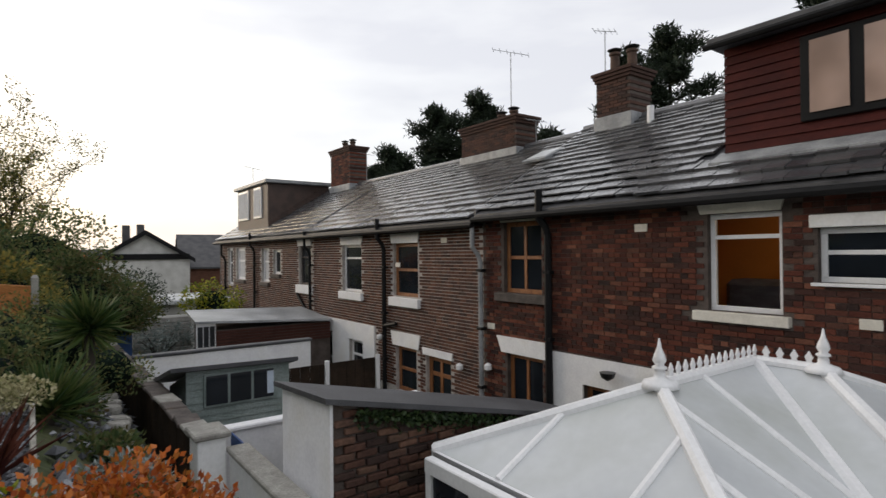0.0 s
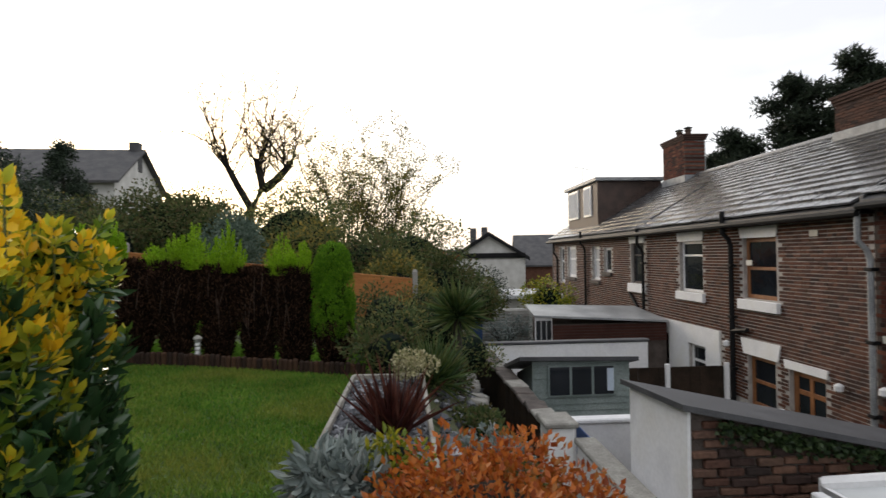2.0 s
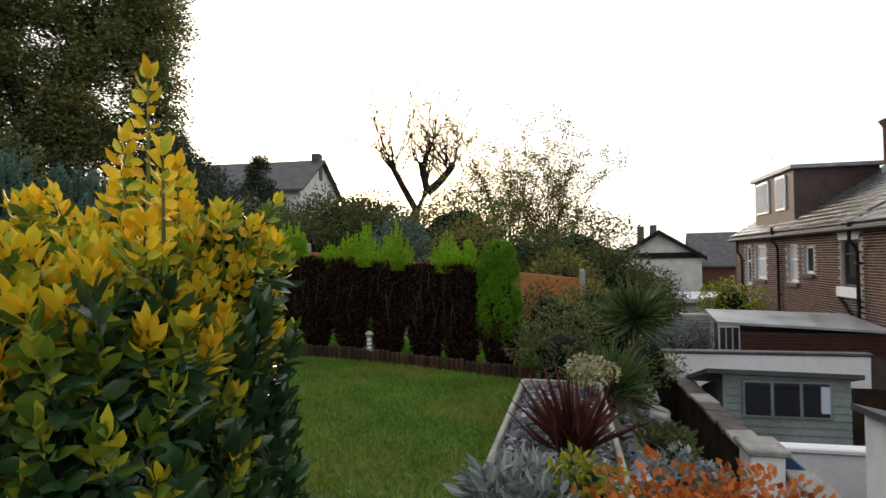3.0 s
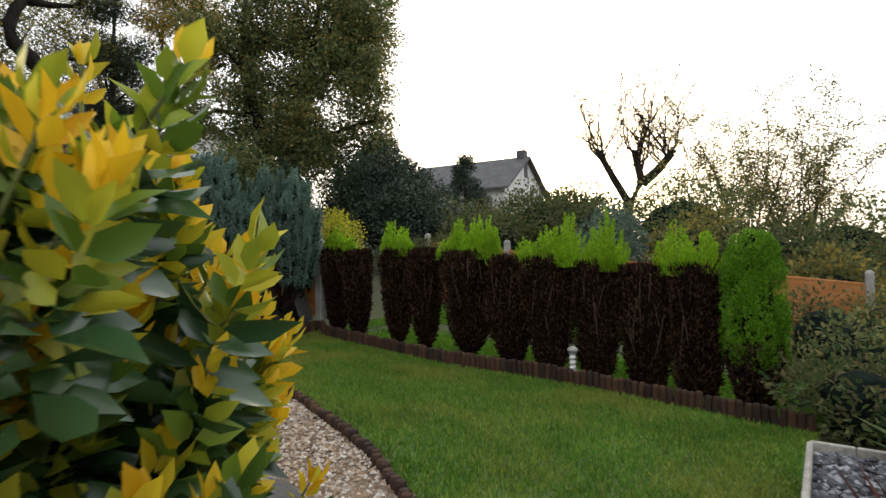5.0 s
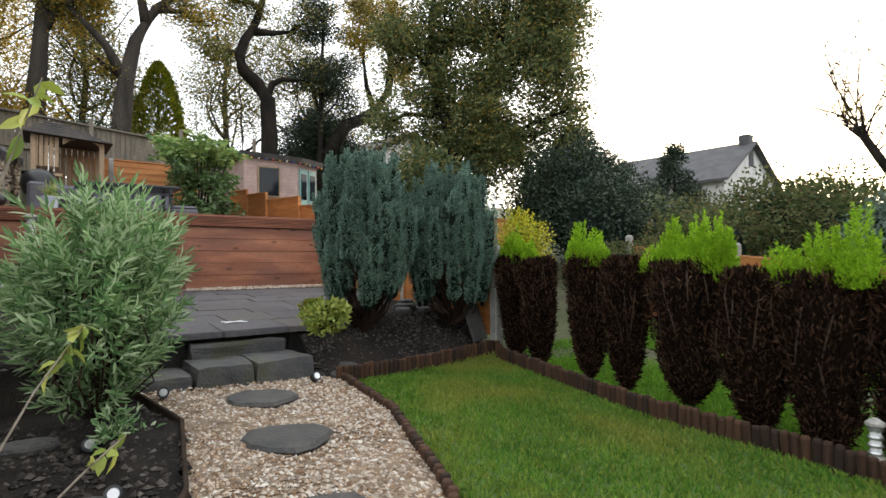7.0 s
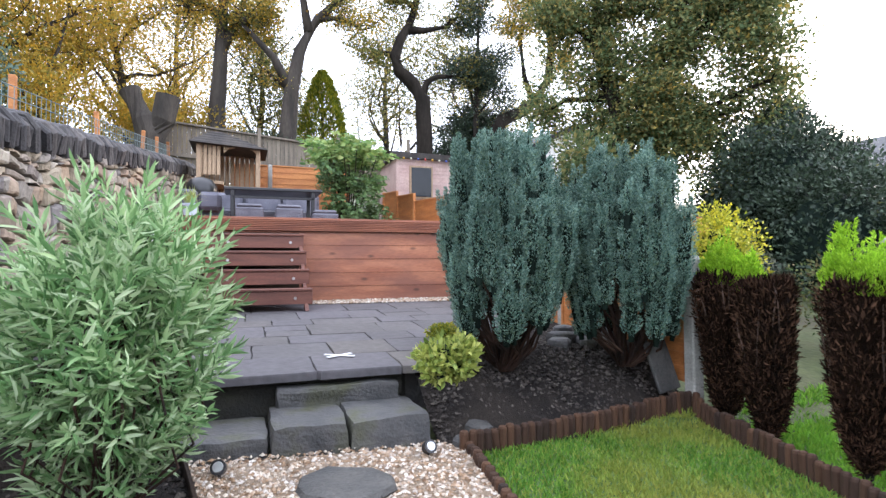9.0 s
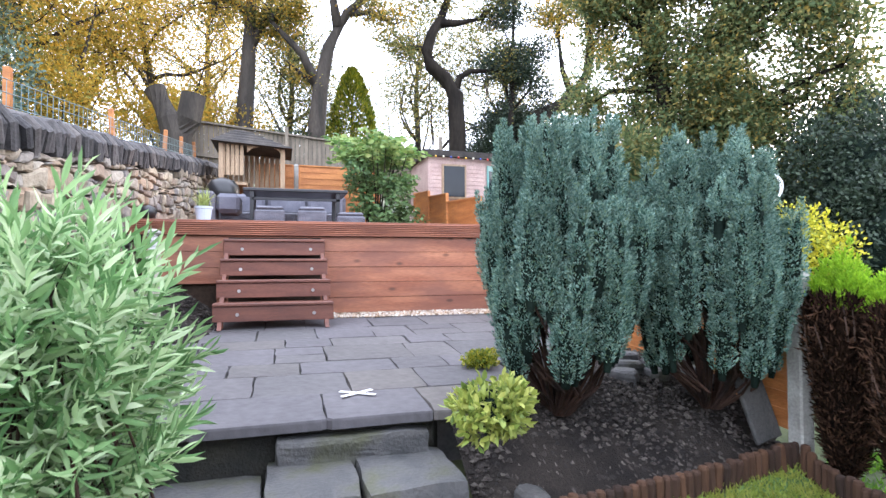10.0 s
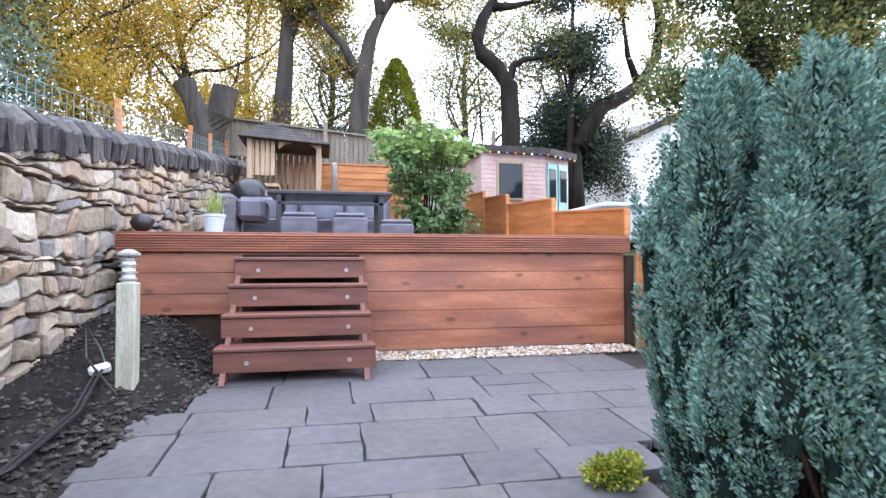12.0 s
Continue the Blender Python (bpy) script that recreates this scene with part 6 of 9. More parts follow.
slab_wall("yard_wall", 1.5, 5.0, 11.9, 12.05, -3.1, -0.95, M_WHITE, "white rendered yard wall with dark coping", M_FELT)
slab_wall("yard_wall", 1.6, 4.6, 6.9, 7.02, -3.1, -1.12, M_WHITE, "low white rendered yard wall", M_WHITE)
slab_wall("yard_wall", 1.62, 1.8, 4.2, 6.0, -3.1, -1.05, M_WHITE, "low white wall with crumbling coping", M_CONCRETE)
pier = thing("wall_pier", "grey painted wall pier with stone cap", "pier")
part("pier", Build().span(1.3, 1.58, 5.95, 6.3, -2.9, -0.86, 0.01), M_WHITE, pier)
part("cap", Build().span(1.26, 1.62, 5.9, 6.35, -0.86, -0.8, 0.015), M_CONCRETE, pier)
bwall = thing("boundary_wall", "dark boarded boundary wall with stepped stone coping", "wall")
for k in range(30):
    y = 6.35 + k * 0.42
    zt = -0.93 - 0.008 * k
    part("board", Build().span(1.34, 1.4, y, y + 0.41, -3.0, zt, 0.006), M_TIMBERDARK, bwall)
    part("coping_stone", Build().box((1.42, y + 0.2, zt + 0.02 + rng.uniform(-0.02, 0.02)), (0.26, 0.4, 0.05), 0.012, Euler((rng.uniform(-0.06, 0.06), rng.uniform(-0.08, 0.08), rng.uniform(-0.1, 0.1))).to_matrix()), M_CONCRETE if k % 4 == 0 else M_DARKSILL, bwall)
part("wall", Build().span(1.4, 1.55, 6.35, 19, -3.0, -1.05), M_TIMBERDARK, bwall)
solid("blue_board", Build().box((1.85, 6.5, -1.25), (0.02, 0.5, 0.35), 0.004), M_BLUEPAINT, "blue painted board leaning in the yard", "board")
# brown fence in the far yard
yf = thing("yard_fence", "brown close-board fence with white posts", "fence")
for k in range(12):
    part("board", Build().span(3.6 + 0.2 * k, 3.79 + 0.2 * k, 10.5, 10.53, -3, -1.22, 0.004), M_TIMBERDARK, yf)
for x in (4.7, 5.86):
    part("post", Build().span(x, x + 0.08, 10.43, 10.5, -3, -1.15, 0.006), M_UPVC, yf, "white post")
# glazed lean-to in the next yard
lean = thing("lean_to", "low brick lean-to with glazed sheet roof", "lean-to")
part("wall", Build().span(4.0, 7.4, 16.1, 18.6, -3.1, -1.08), M_MORTAR, lean)
for k in range(6):
    part("brick_course", Build().span(3.98, 7.4, 16.07, 16.1, -1.6 + 0.085 * k, -1.53 + 0.085 * k), M_BRICK, lean)
part("roof", Build().hull([(3.45, 15.95, -0.84), (7.4, 15.95, -1.06), (7.4, 18.4, -0.86), (3.7, 18.4, -0.74)], [(3.45, 15.95, -0.78), (7.4, 15.95, -1.0), (7.4, 18.4, -0.8), (3.7, 18.4, -0.68)]), M_OLDSHEET, lean, "weathered grey sheet roof")
part("glazed_end", Build().span(3.5, 4.0, 16.05, 16.1, -1.6, -0.86, 0.005), M_UPVC, lean)
for k in range(3):
    part("pane", Build().span(3.53 + 0.155 * k, 3.66 + 0.155 * k, 16.03, 16.06, -1.5, -0.95), M_PANE, lean)
shed2 = thing("blue_shed", "blue timber shed with pale flat roof", "shed")
part("body", Build().span(0.9, 2.1, 17.0, 19.0, -2.6, -0.72), M_BLUEPAINT, shed2)
part("roof", Build().span(0.6, 2.4, 16.8, 19.2, -0.72, -0.6, 0.02), M_CONCRETE, shed2)
gar = thing("garage", "low pale garage with flat light roof", "garage")
part("body", Build().span(3.4, 6.9, 26, 30, -3.1, -1.1), M_FARHOUSE, gar)
part("roof", Build().span(3.3, 7.1, 25.7, 30.3, -1.1, -0.9, 0.03), M_POLY, gar)
for k in range(6):
    part("wall_block", Build().span(2.5, 4.2, 19.95, 20.0, -2.2 + 0.2 * k, -2.03 + 0.2 * k, 0.01), M_CONCRETE, gar)
part("wall", Build().span(2.5, 4.2, 20, 20.15, -3.1, -0.98), M_FARHOUSE, gar)


# ---- far houses ----
def gable_house(name, c, yaw, w, d, z0, ze, zr, wall_mat, roof_mat, label, chimneys=(), overhang=0.3):
    t = thing(name, label, "house", "far houses")
    t.matrix_basis = pose(c[0], c[1], 0, 0, 0, yaw)
    part("wall", Build().hull([(-w / 2, -d / 2, z0), (w / 2, -d / 2, z0), (w / 2, -d / 2, ze), (0, -d / 2, zr - 0.1), (-w / 2, -d / 2, ze)][::-1], [(-w / 2, d / 2, z0), (w / 2, d / 2, z0), (w / 2, d / 2, ze), (0, d / 2, zr - 0.1), (-w / 2, d / 2, ze)][::-1]), wall_mat, t)
    for s in (-1, 1):
        e = [(0, -d / 2 - overhang, zr), (0, d / 2 + overhang, zr), (s * (w / 2 + overhang), d / 2 + overhang, ze - 0.15), (s * (w / 2 + overhang), -d / 2 - overhang, ze - 0.15)]
        part("roof", Build().hull([(x, y, z - 0.12) for x, y, z in e], e), roof_mat, t)
        part("bargeboard", Build().hull([(0, -d / 2 - overhang - 0.03, zr - 0.3), (0, -d / 2 - overhang - 0.03, zr), (s * (w / 2 + overhang), -d / 2 - overhang - 0.03, ze - 0.15), (s * (w / 2 + overhang), -d / 2 - overhang - 0.03, ze - 0.4)], [(0, -d / 2 - overhang, zr - 0.3), (0, -d / 2 - overhang, zr), (s * (w / 2 + overhang), -d / 2 - overhang, ze - 0.15), (s * (w / 2 + overhang), -d / 2 - overhang, ze - 0.4)]), M_PIPE, t)
    for x, y, h in chimneys:
        part("chimney", Build().box((x, y, zr + h / 2 - 0.6), (0.5, 0.5, h + 1.2), 0.03), M_ROOFFAR, t)
    return t


g1 = gable_house("gable_house", (6.0, 42), -8, 4.9, 8, -3.2, 0.95, 2.55, M_FARHOUSE, M_ROOFFAR, "pale rendered gable house with grey roof", [(-1.2, 3, 0.6), (-0.3, 3.6, 0.7)])
part("band", Build().span(-2.45, 2.45, -4.1, -4.0, 0.75, 1.1), M_PIPE, g1, "dark eaves band")
g1b = gable_house("gable_house", (12.5, 46), 82, 8, 7, -3.2, 0.3, 2.6, M_BRICKB, M_ROOFFAR, "brick house with wet grey roof")
gable_house("gable_house", (-2, 60), 80, 8, 16, -3.5, -0.6, 1.6, M_FARHOUSE, M_ROOFFAR, "distant pale house with dark roof", [(0.5, -4, 0.8)])
g2 = gable_house("gable_house", (-19.0, 30.5), 40, 6, 6.6, 0.0, 4.9, 6.8, M_FARHOUSE, M_ROOFFAR, "white rendered house with dark pitched roof", [(0, 3.1, 0.35)])
g2.matrix_basis = pose(-17.4, 30.2, 0, 0, 0, -86)
gable_house("gable_house", (-29, 18.5), 100, 6, 5, 0.0, 6.8, 8.2, M_FARHOUSE, M_ROOFFAR, "pale rendered house half hidden by trees")

# ---- plants ----
def limb(b, p0, way, length, r0, r1, rnd, bend=0.25, segs=6, n=7, lift=0.12):
    """A crooked tapering limb; gives its points."""
    p, d = Vector(p0), Vector(way).normalized()
    pts, rad = [p.copy()], [r0]
    for k in range(segs):
        d = (d + Vector((rnd.gauss(0, bend), rnd.gauss(0, bend), rnd.gauss(0, bend) + lift))).normalized()
        p = p + d * length / segs
        pts.append(p.copy())
        rad.append(r0 + (r1 - r0) * (k + 1) / segs)
    b.tube(pts, rad, n)
    return pts


def tree(name, base, height, r, seed, leaf_mat, n_leaves, leaf, label, bark=M_BARK, fork=0.35, limbs_n=7, spread=0.5, clump=0.8, twigs=3, lean=(0, 0), trunk_pts=None, bare=0.0, bend=0.14):
    rnd = random.Random(seed)
    t = thing(name, label, "tree")
    b = Build()
    base = Vector(base)
    if trunk_pts:
        pts = [Vector(p) for p in trunk_pts]
        b.tube(pts, [r * (1 - 0.6 * k / (len(pts) - 1)) for k in range(len(pts))], 9)
    else:
        pts = limb(b, base - Vector((0, 0, 0.4)), (lean[0], lean[1], 1), height * 0.8, r, r * 0.3, rnd, 0.08, 9, 10, 0.05)
    tips = []
    m = len(pts)
    for i in range(limbs_n):
        k = fork + (1 - fork) * (i + 0.5) / limbs_n
        q = pts[min(int(k * (m - 1)), m - 1)]
        a = i * 2.4 + rnd.uniform(-0.4, 0.4)
        L = height * spread * (1.1 - 0.6 * k) * rnd.uniform(0.7, 1.2)
        lp = limb(b, q, (math.cos(a), math.sin(a), rnd.uniform(0.3, 0.9)), L, r * 0.42 * (1.15 - k * 0.6), r * 0.08, rnd, bend + 0.06, 7, 6)
        tips += lp[4:]
        for j in range(twigs):
            s = lp[rnd.randint(2, 6)]
            a2 = rnd.uniform(0, 6.28)
            tp = limb(b, s, (math.cos(a2), math.sin(a2), rnd.uniform(-0.1, 0.9)), L * 0.5, r * 0.12, r * 0.03, rnd, 0.2, 5, 4)
            tips += tp[2:]
            for _ in range(2):
                s2 = tp[rnd.randint(1, 4)]
                a3 = rnd.uniform(0, 6.28)
                tips += limb(b, s2, (math.cos(a3), math.sin(a3), rnd.uniform(0, 0.9)), L * 0.28, r * 0.045, r * 0.015, rnd, 0.2, 4, 3)[1:]
    tips += pts[-2:]
    part("trunk", b, bark, t, smooth=True)
    if n_leaves:
        c = np.array([tuple(p) for p in tips])
        keep = c[rng.permutation(len(c))[: max(int(len(c) * 0.85), 4)]]
        P, _ = clumps(keep, n_leaves, np.full(len(keep), clump * 0.95) * rng.uniform(0.4, 1.2, len(keep)))
        leaves("crown", P, rng.normal(size=P.shape) + [0, 0, -0.2], leaf, leaf * 0.6, leaf_mat, t)
    return t


def bush(name, c, radii, n, leaf, width, material, label, category="bush", lumps=14, core=True, up=0.3, seed=1, core_mat=M_BLUECORE, group=""):
    """A lumpy shrub of many leaves round a dark core in place of inner shade."""
    t = thing(name, label, category, group)
    rnd = np.random.default_rng(seed)
    k = rnd.normal(size=(lumps, 3))
    k = k / np.linalg.norm(k, axis=1, keepdims=True)
    k[:, 2] = k[:, 2] * 0.85 + 0.1
    cen = np.array(c) + k * np.array(radii) * rnd.uniform(0.45, 0.8, (lumps, 1))
    s = np.array(radii) * 0.42
    i = rng.integers(0, lumps, n)
    d = unit(rng.normal(size=(n, 3)))
    P = cen[i] + d * s * rng.uniform(0.55, 1.1, (n, 1))
    way = d + rng.normal(size=(n, 3)) * 0.6 + [0, 0, up]
    leaves("foliage", P, way, leaf, width, material, t, 0.12, leaf < 0.1 and n < 3000)
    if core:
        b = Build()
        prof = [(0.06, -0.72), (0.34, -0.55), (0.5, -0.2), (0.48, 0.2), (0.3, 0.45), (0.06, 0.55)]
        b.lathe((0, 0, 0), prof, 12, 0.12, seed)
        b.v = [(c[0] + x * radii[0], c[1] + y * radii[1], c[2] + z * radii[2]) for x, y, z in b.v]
        part("inner_shade_core", b, core_mat, t)
    else:
        b = Build()
        for q in cen[:9]:
            b.tube([(c[0], c[1], c[2] - radii[2] * 1.1), tuple((q + np.array(c)) / 2 - [0, 0, radii[2] * 0.3]), tuple(q)], [radii[0] * 0.035, radii[0] * 0.022, radii[0] * 0.008], 5)
        part("branch_growth", b, M_BARK, t)
    return t


# dead clipped conifer hedge with green regrowth
# each: place along the hedge, half width, top, foot, plumes of regrowth (offset, height, radius)
HEDGE = [
    (-5.93, 0.2, 1.1, -0.02, [(-0.08, 0.22, 0.1), (0.06, 0.3, 0.1)]),
    (-5.5, 0.18, 1.06, -0.06, [(-0.1, 0.2, 0.07)]),
    (-4.88, 0.2, 1.07, -0.08, [(-0.05, 0.34, 0.12), (0.12, 0.28, 0.09)]),
    (-4.46, 0.2, 1.05, -0.11, []),
    (-3.86, 0.33, 1.02, -0.14, [(-0.28, 0.16, 0.1), (-0.1, 0.36, 0.12), (0.1, 0.34, 0.15), (0.22, 0.42, 0.15), (0.32, 0.3, 0.08)]),
    (-3.3, 0.27, 0.95, -0.24, [(-0.2, 0.1, 0.06)]),
    (-2.86, 0.27, 0.93, -0.31, [(-0.24, 0.2, 0.12), (0.0, 0.3, 0.14), (0.22, 0.42, 0.2)]),
    (-2.4, 0.25, 0.88, -0.38, [(0.12, 0.5, 0.18)]),
    (-1.93, 0.27, 0.84, -0.47, []),
    (-1.48, 0.25, 0.84, -0.5, [(-0.16, 0.36, 0.17), (0.06, 0.3, 0.16)]),
]
BODY = [(0.1, 0), (0.34, 0.07), (0.58, 0.2), (0.76, 0.36), (0.9, 0.56), (0.95, 0.86), (0.88, 0.96), (0.5, 1.0)]


def regrowth(t, x, y, z, height, radius, material=None):
    """One feathery upright plume of small sprays."""
    m = int(3600 * max(height, 0.2) / 0.3)
    fronds = 44
    fa = rng.uniform(0, 6.28, fronds)
    fr = radius * np.sqrt(rng.uniform(0, 1, fronds))
    ft = height * (1.0 - 0.95 * (fr / radius) ** 1.5) * rng.uniform(0.82, 1.08, fronds)
    k = rng.integers(0, fronds, m)
    u = rng.uniform(0, 1, m)
    q = fr[k] * (0.65 + 0.5 * u) + rng.normal(size=m) * 0.016 * (1.1 - u)
    P = np.stack([x + q * np.cos(fa[k]) + rng.normal(size=m) * 0.02 * (1.15 - u), y + q * np.sin(fa[k]) + rng.normal(size=m) * 0.02 * (1.15 - u), z - 0.09 + u * (ft[k] + 0.09)], 1)
    way = np.stack([np.cos(fa[k]) * 0.5, np.sin(fa[k]) * 0.5, np.full(m, 1.0)], 1) + rng.normal(size=(m, 3)) * 0.4
    leaves("green_regrowth", P, way, 0.03, 0.008, material or M_LIME, t)


for i, (x, r, zt, zb, plumes) in enumerate(HEDGE):
    t = thing("dead_conifer", "dead brown clipped conifer with lime-green regrowth on top" if plumes else "dead brown clipped conifer with bare ragged top", "conifer", "dead conifer hedge")
    h = zt - zb
    y = 6.98 + rng.uniform(-0.05, 0.05)
    lob = rng.uniform(0, 6.28, 3)

    def girth(u, a):
        g = np.interp(u, [k for _, k in BODY], [w for w, _ in BODY]) * r
        return g * (1 + 0.1 * np.sin(3 * a + lob[0] + 2 * u) + 0.07 * np.sin(5 * a + lob[1] - 5 * u) + 0.06 * np.sin(9 * u + lob[2]))
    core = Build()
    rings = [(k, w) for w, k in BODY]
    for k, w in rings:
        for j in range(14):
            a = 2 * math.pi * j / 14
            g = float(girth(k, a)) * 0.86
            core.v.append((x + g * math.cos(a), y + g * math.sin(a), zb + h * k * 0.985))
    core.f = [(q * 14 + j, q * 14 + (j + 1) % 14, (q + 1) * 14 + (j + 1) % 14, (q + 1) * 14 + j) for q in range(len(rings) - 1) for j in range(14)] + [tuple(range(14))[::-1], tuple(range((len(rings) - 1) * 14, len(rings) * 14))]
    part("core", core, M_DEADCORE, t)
    part("stem", Build().tube([(x, y, zb - 0.16), (x + 0.01, y, zb + 0.12)], [0.03, 0.026], 7), M_BARKD, t)
    n = 6200
    u = rng.uniform(0.0, 1.0, n)
    a = rng.uniform(0, 2 * math.pi, n)
    rr = girth(u, a) * rng.uniform(0.8, 1.08, n)
    P = np.stack([x + rr * np.cos(a), y + rr * np.sin(a), zb + u * h], 1)
    way = np.stack([np.cos(a) * 0.35, np.sin(a) * 0.35, np.full(n, 0.75)], 1) + rng.normal(size=(n, 3)) * [0.35, 0.35, 0.5]
    leaves("dead_foliage", P, way, 0.055, 0.011, M_TWIG, t)
    # snapped upright twigs along the clipped top
    n = 420
    a = rng.uniform(0, 2 * math.pi, n)
    rr = r * 0.95 * np.sqrt(rng.uniform(0, 1, n))
    P = np.stack([x + rr * np.cos(a), y + rr * np.sin(a), zt - 0.05 + rng.uniform(-0.03, 0.015, n)], 1)
    leaves("clipped_growth", P, rng.normal(size=(n, 3)) * [0.3, 0.3, 0.1] + [0, 0, 1], 0.09, 0.009, M_TWIG, t)
    for k in range(7):
        aa = rng.uniform(3.2, 6.2)
        z0 = rng.uniform(0.35, 0.8)
        z1 = min(z0 + rng.uniform(0.15, 0.4), 1.02)
        sway = rng.uniform(-0.35, 0.35)
        pts = []
        for f in (0.0, 0.35, 0.7, 1.0):
            uu = z0 + (z1 - z0) * f
            g = float(girth(min(uu, 1.0), aa + sway * f)) * 1.03
            pts.append((x + g * math.cos(aa + sway * f), y + g * math.sin(aa + sway * f), zb + h * uu))
        part("bare_stem", Build().tube(pts, [0.004, 0.006, 0.005, 0.003], 4), M_DEADSTEM, t)
    for dx, hh, rad in plumes:
        regrowth(t, x + dx, y - 0.03, zt, hh * 1.15, rad * 1.15)
t = thing("green_conifer", "bright green conifer column at the end of the dead hedge", "conifer", "dead conifer hedge")
x, y, zb, zt = -1.03, 6.88, -0.5, 1.12
prof = [(0.05, 0), (0.45, 0.1), (0.75, 0.22), (0.98, 0.4), (1.02, 0.6), (0.92, 0.8), (0.66, 0.92), (0.2, 1.0)]
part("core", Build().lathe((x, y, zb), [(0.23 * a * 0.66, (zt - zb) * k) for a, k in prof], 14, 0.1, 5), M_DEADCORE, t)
n = 34000
lobes = 120
lu, la = rng.uniform(0.36, 0.97, lobes), rng.uniform(0, 6.28, lobes)
k = rng.integers(0, lobes, n)
d = unit(rng.normal(size=(n, 3)))
lr = np.interp(lu, [q for _, q in prof], [q for q, _ in prof]) * 0.23 * 0.86
C = np.stack([x + lr * np.cos(la), y + lr * np.sin(la), zb + lu * (zt - zb)], 1)
P = C[k] + d * [0.065, 0.065, 0.1] * rng.uniform(0.7, 1.0, (n, 1))
leaves("green_foliage", P, d * 0.7 + [0, 0, 0.8] + rng.normal(size=(n, 3)) * 0.3, 0.026, 0.009, M_GREENCON, t)
n = 3200
u, a = rng.uniform(0, 0.42, n), rng.uniform(0, 6.28, n)
rr = np.interp(u, [q for _, q in prof], [q for q, _ in prof]) * 0.23
leaves("dead_foliage", np.stack([x + rr * np.cos(a), y + rr * np.sin(a), zb + u * (zt - zb)], 1), rng.normal(size=(n, 3)) * 0.4 + [0, 0, 0.7], 0.06, 0.011, M_TWIG, t)


# blue upright conifers
def plume_conifer(c, r, h, seed, plumes=92):
    """Stems fan out of one foot; each carries upright dense plumes, parted by dark gaps."""
    t = thing("blue_conifer", "bushy blue-green upright conifer with feathery plumes", "conifer", "blue conifers")
    rnd = np.random.default_rng(seed)
    Ps, Ws = [], []
    hearts = Build()
    for k in range(plumes):
        a = k * 2.4 + rnd.uniform(-0.5, 0.5)
        tier = k % 4
        f = [0.93, 1.0, 0.76, 0.42][tier] * rnd.uniform(0.88, 1.06)
        z0 = h * ([0.15, 0.33, 0.5, 0.55][tier] + rnd.uniform(-0.05, 0.1))
        z1 = h * ([0.5, 0.78, 0.94, 1.0][tier] + rnd.uniform(-0.1, 0.1))
        rad = r * f
        flare = r * 0.1 * rnd.uniform(-0.8, 0.7)
        foot = np.array(c)
        near = [0.74, 0.86, 0.9, 0.9][tier]
        p0 = foot + [rad * near * math.cos(a), rad * near * math.sin(a), z0]
        p1 = foot + [(rad + flare) * math.cos(a), (rad + flare) * math.sin(a), z1]
        L = z1 - z0
        wide = rnd.uniform(0.055, 0.08)
        # side lobes climb the plume, each a small upright flame
        n_l = int(13 + 26 * L)
        lu = np.sort(rnd.uniform(0.0, 0.93, n_l))
        la = np.arange(n_l) * 2.4 + rnd.uniform(0, 6)
        lw = wide * np.interp(lu, [0, 0.15, 0.45, 0.75, 1.0], [0.55, 1.0, 0.95, 0.6, 0.06])
        out = np.stack([np.cos(la), np.sin(la), np.zeros(n_l)], 1)
        base = p0 + (p1 - p0) * lu[:, None] + out * (lw * 0.62)[:, None]
        m = int(3000 * L / 0.6) + 500
        i = rnd.integers(0, n_l, m)
        v = rnd.uniform(0, 1, m)
        d = rnd.normal(size=(m, 3))
        d /= np.linalg.norm(d, axis=1, keepdims=True)
        thick = (lw[i] * 0.5 + 0.006) * np.sin(np.pi * np.clip(v * 0.85 + 0.15, 0, 1)) ** 0.7
        Ps.append(base[i] + np.stack([out[i, 0] * 0.025 * v, out[i, 1] * 0.025 * v, 0.11 * v], 1) + d * [1, 1, 0.4] * thick[:, None])
        Ws.append(d * [0.8, 0.8, 0.4] + [0, 0, 0.75] + out[i] * 0.25)
        # dark spindle inside each plume, coloured as the shade of the gaps
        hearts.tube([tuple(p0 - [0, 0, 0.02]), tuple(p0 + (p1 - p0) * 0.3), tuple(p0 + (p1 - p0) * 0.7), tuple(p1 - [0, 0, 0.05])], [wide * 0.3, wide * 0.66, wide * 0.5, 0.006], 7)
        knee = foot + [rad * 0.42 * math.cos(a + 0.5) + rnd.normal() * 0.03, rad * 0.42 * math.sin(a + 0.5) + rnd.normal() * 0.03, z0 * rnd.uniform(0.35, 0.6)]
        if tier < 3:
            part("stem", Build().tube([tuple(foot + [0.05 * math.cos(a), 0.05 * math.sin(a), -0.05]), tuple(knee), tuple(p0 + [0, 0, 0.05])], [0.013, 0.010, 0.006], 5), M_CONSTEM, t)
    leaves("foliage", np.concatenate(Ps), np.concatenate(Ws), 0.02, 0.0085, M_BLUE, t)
    part("plume_shade_core", hearts, M_BLUECORE, t)["kind"] = "stuff"
    part("inner_shade_core", Build().lathe(c, [(0.03, h * 0.34), (r * 0.4, h * 0.46), (r * 0.6, h * 0.56), (r * 0.52, h * 0.7), (r * 0.15, h * 0.8)], 12, 0.15, seed), M_BLUECORE, t)


plume_conifer((-6.5, 5.42, 0.42), 0.5, 1.68, 3)
plume_conifer((-6.42, 6.48, 0.40), 0.5, 1.62, 4)

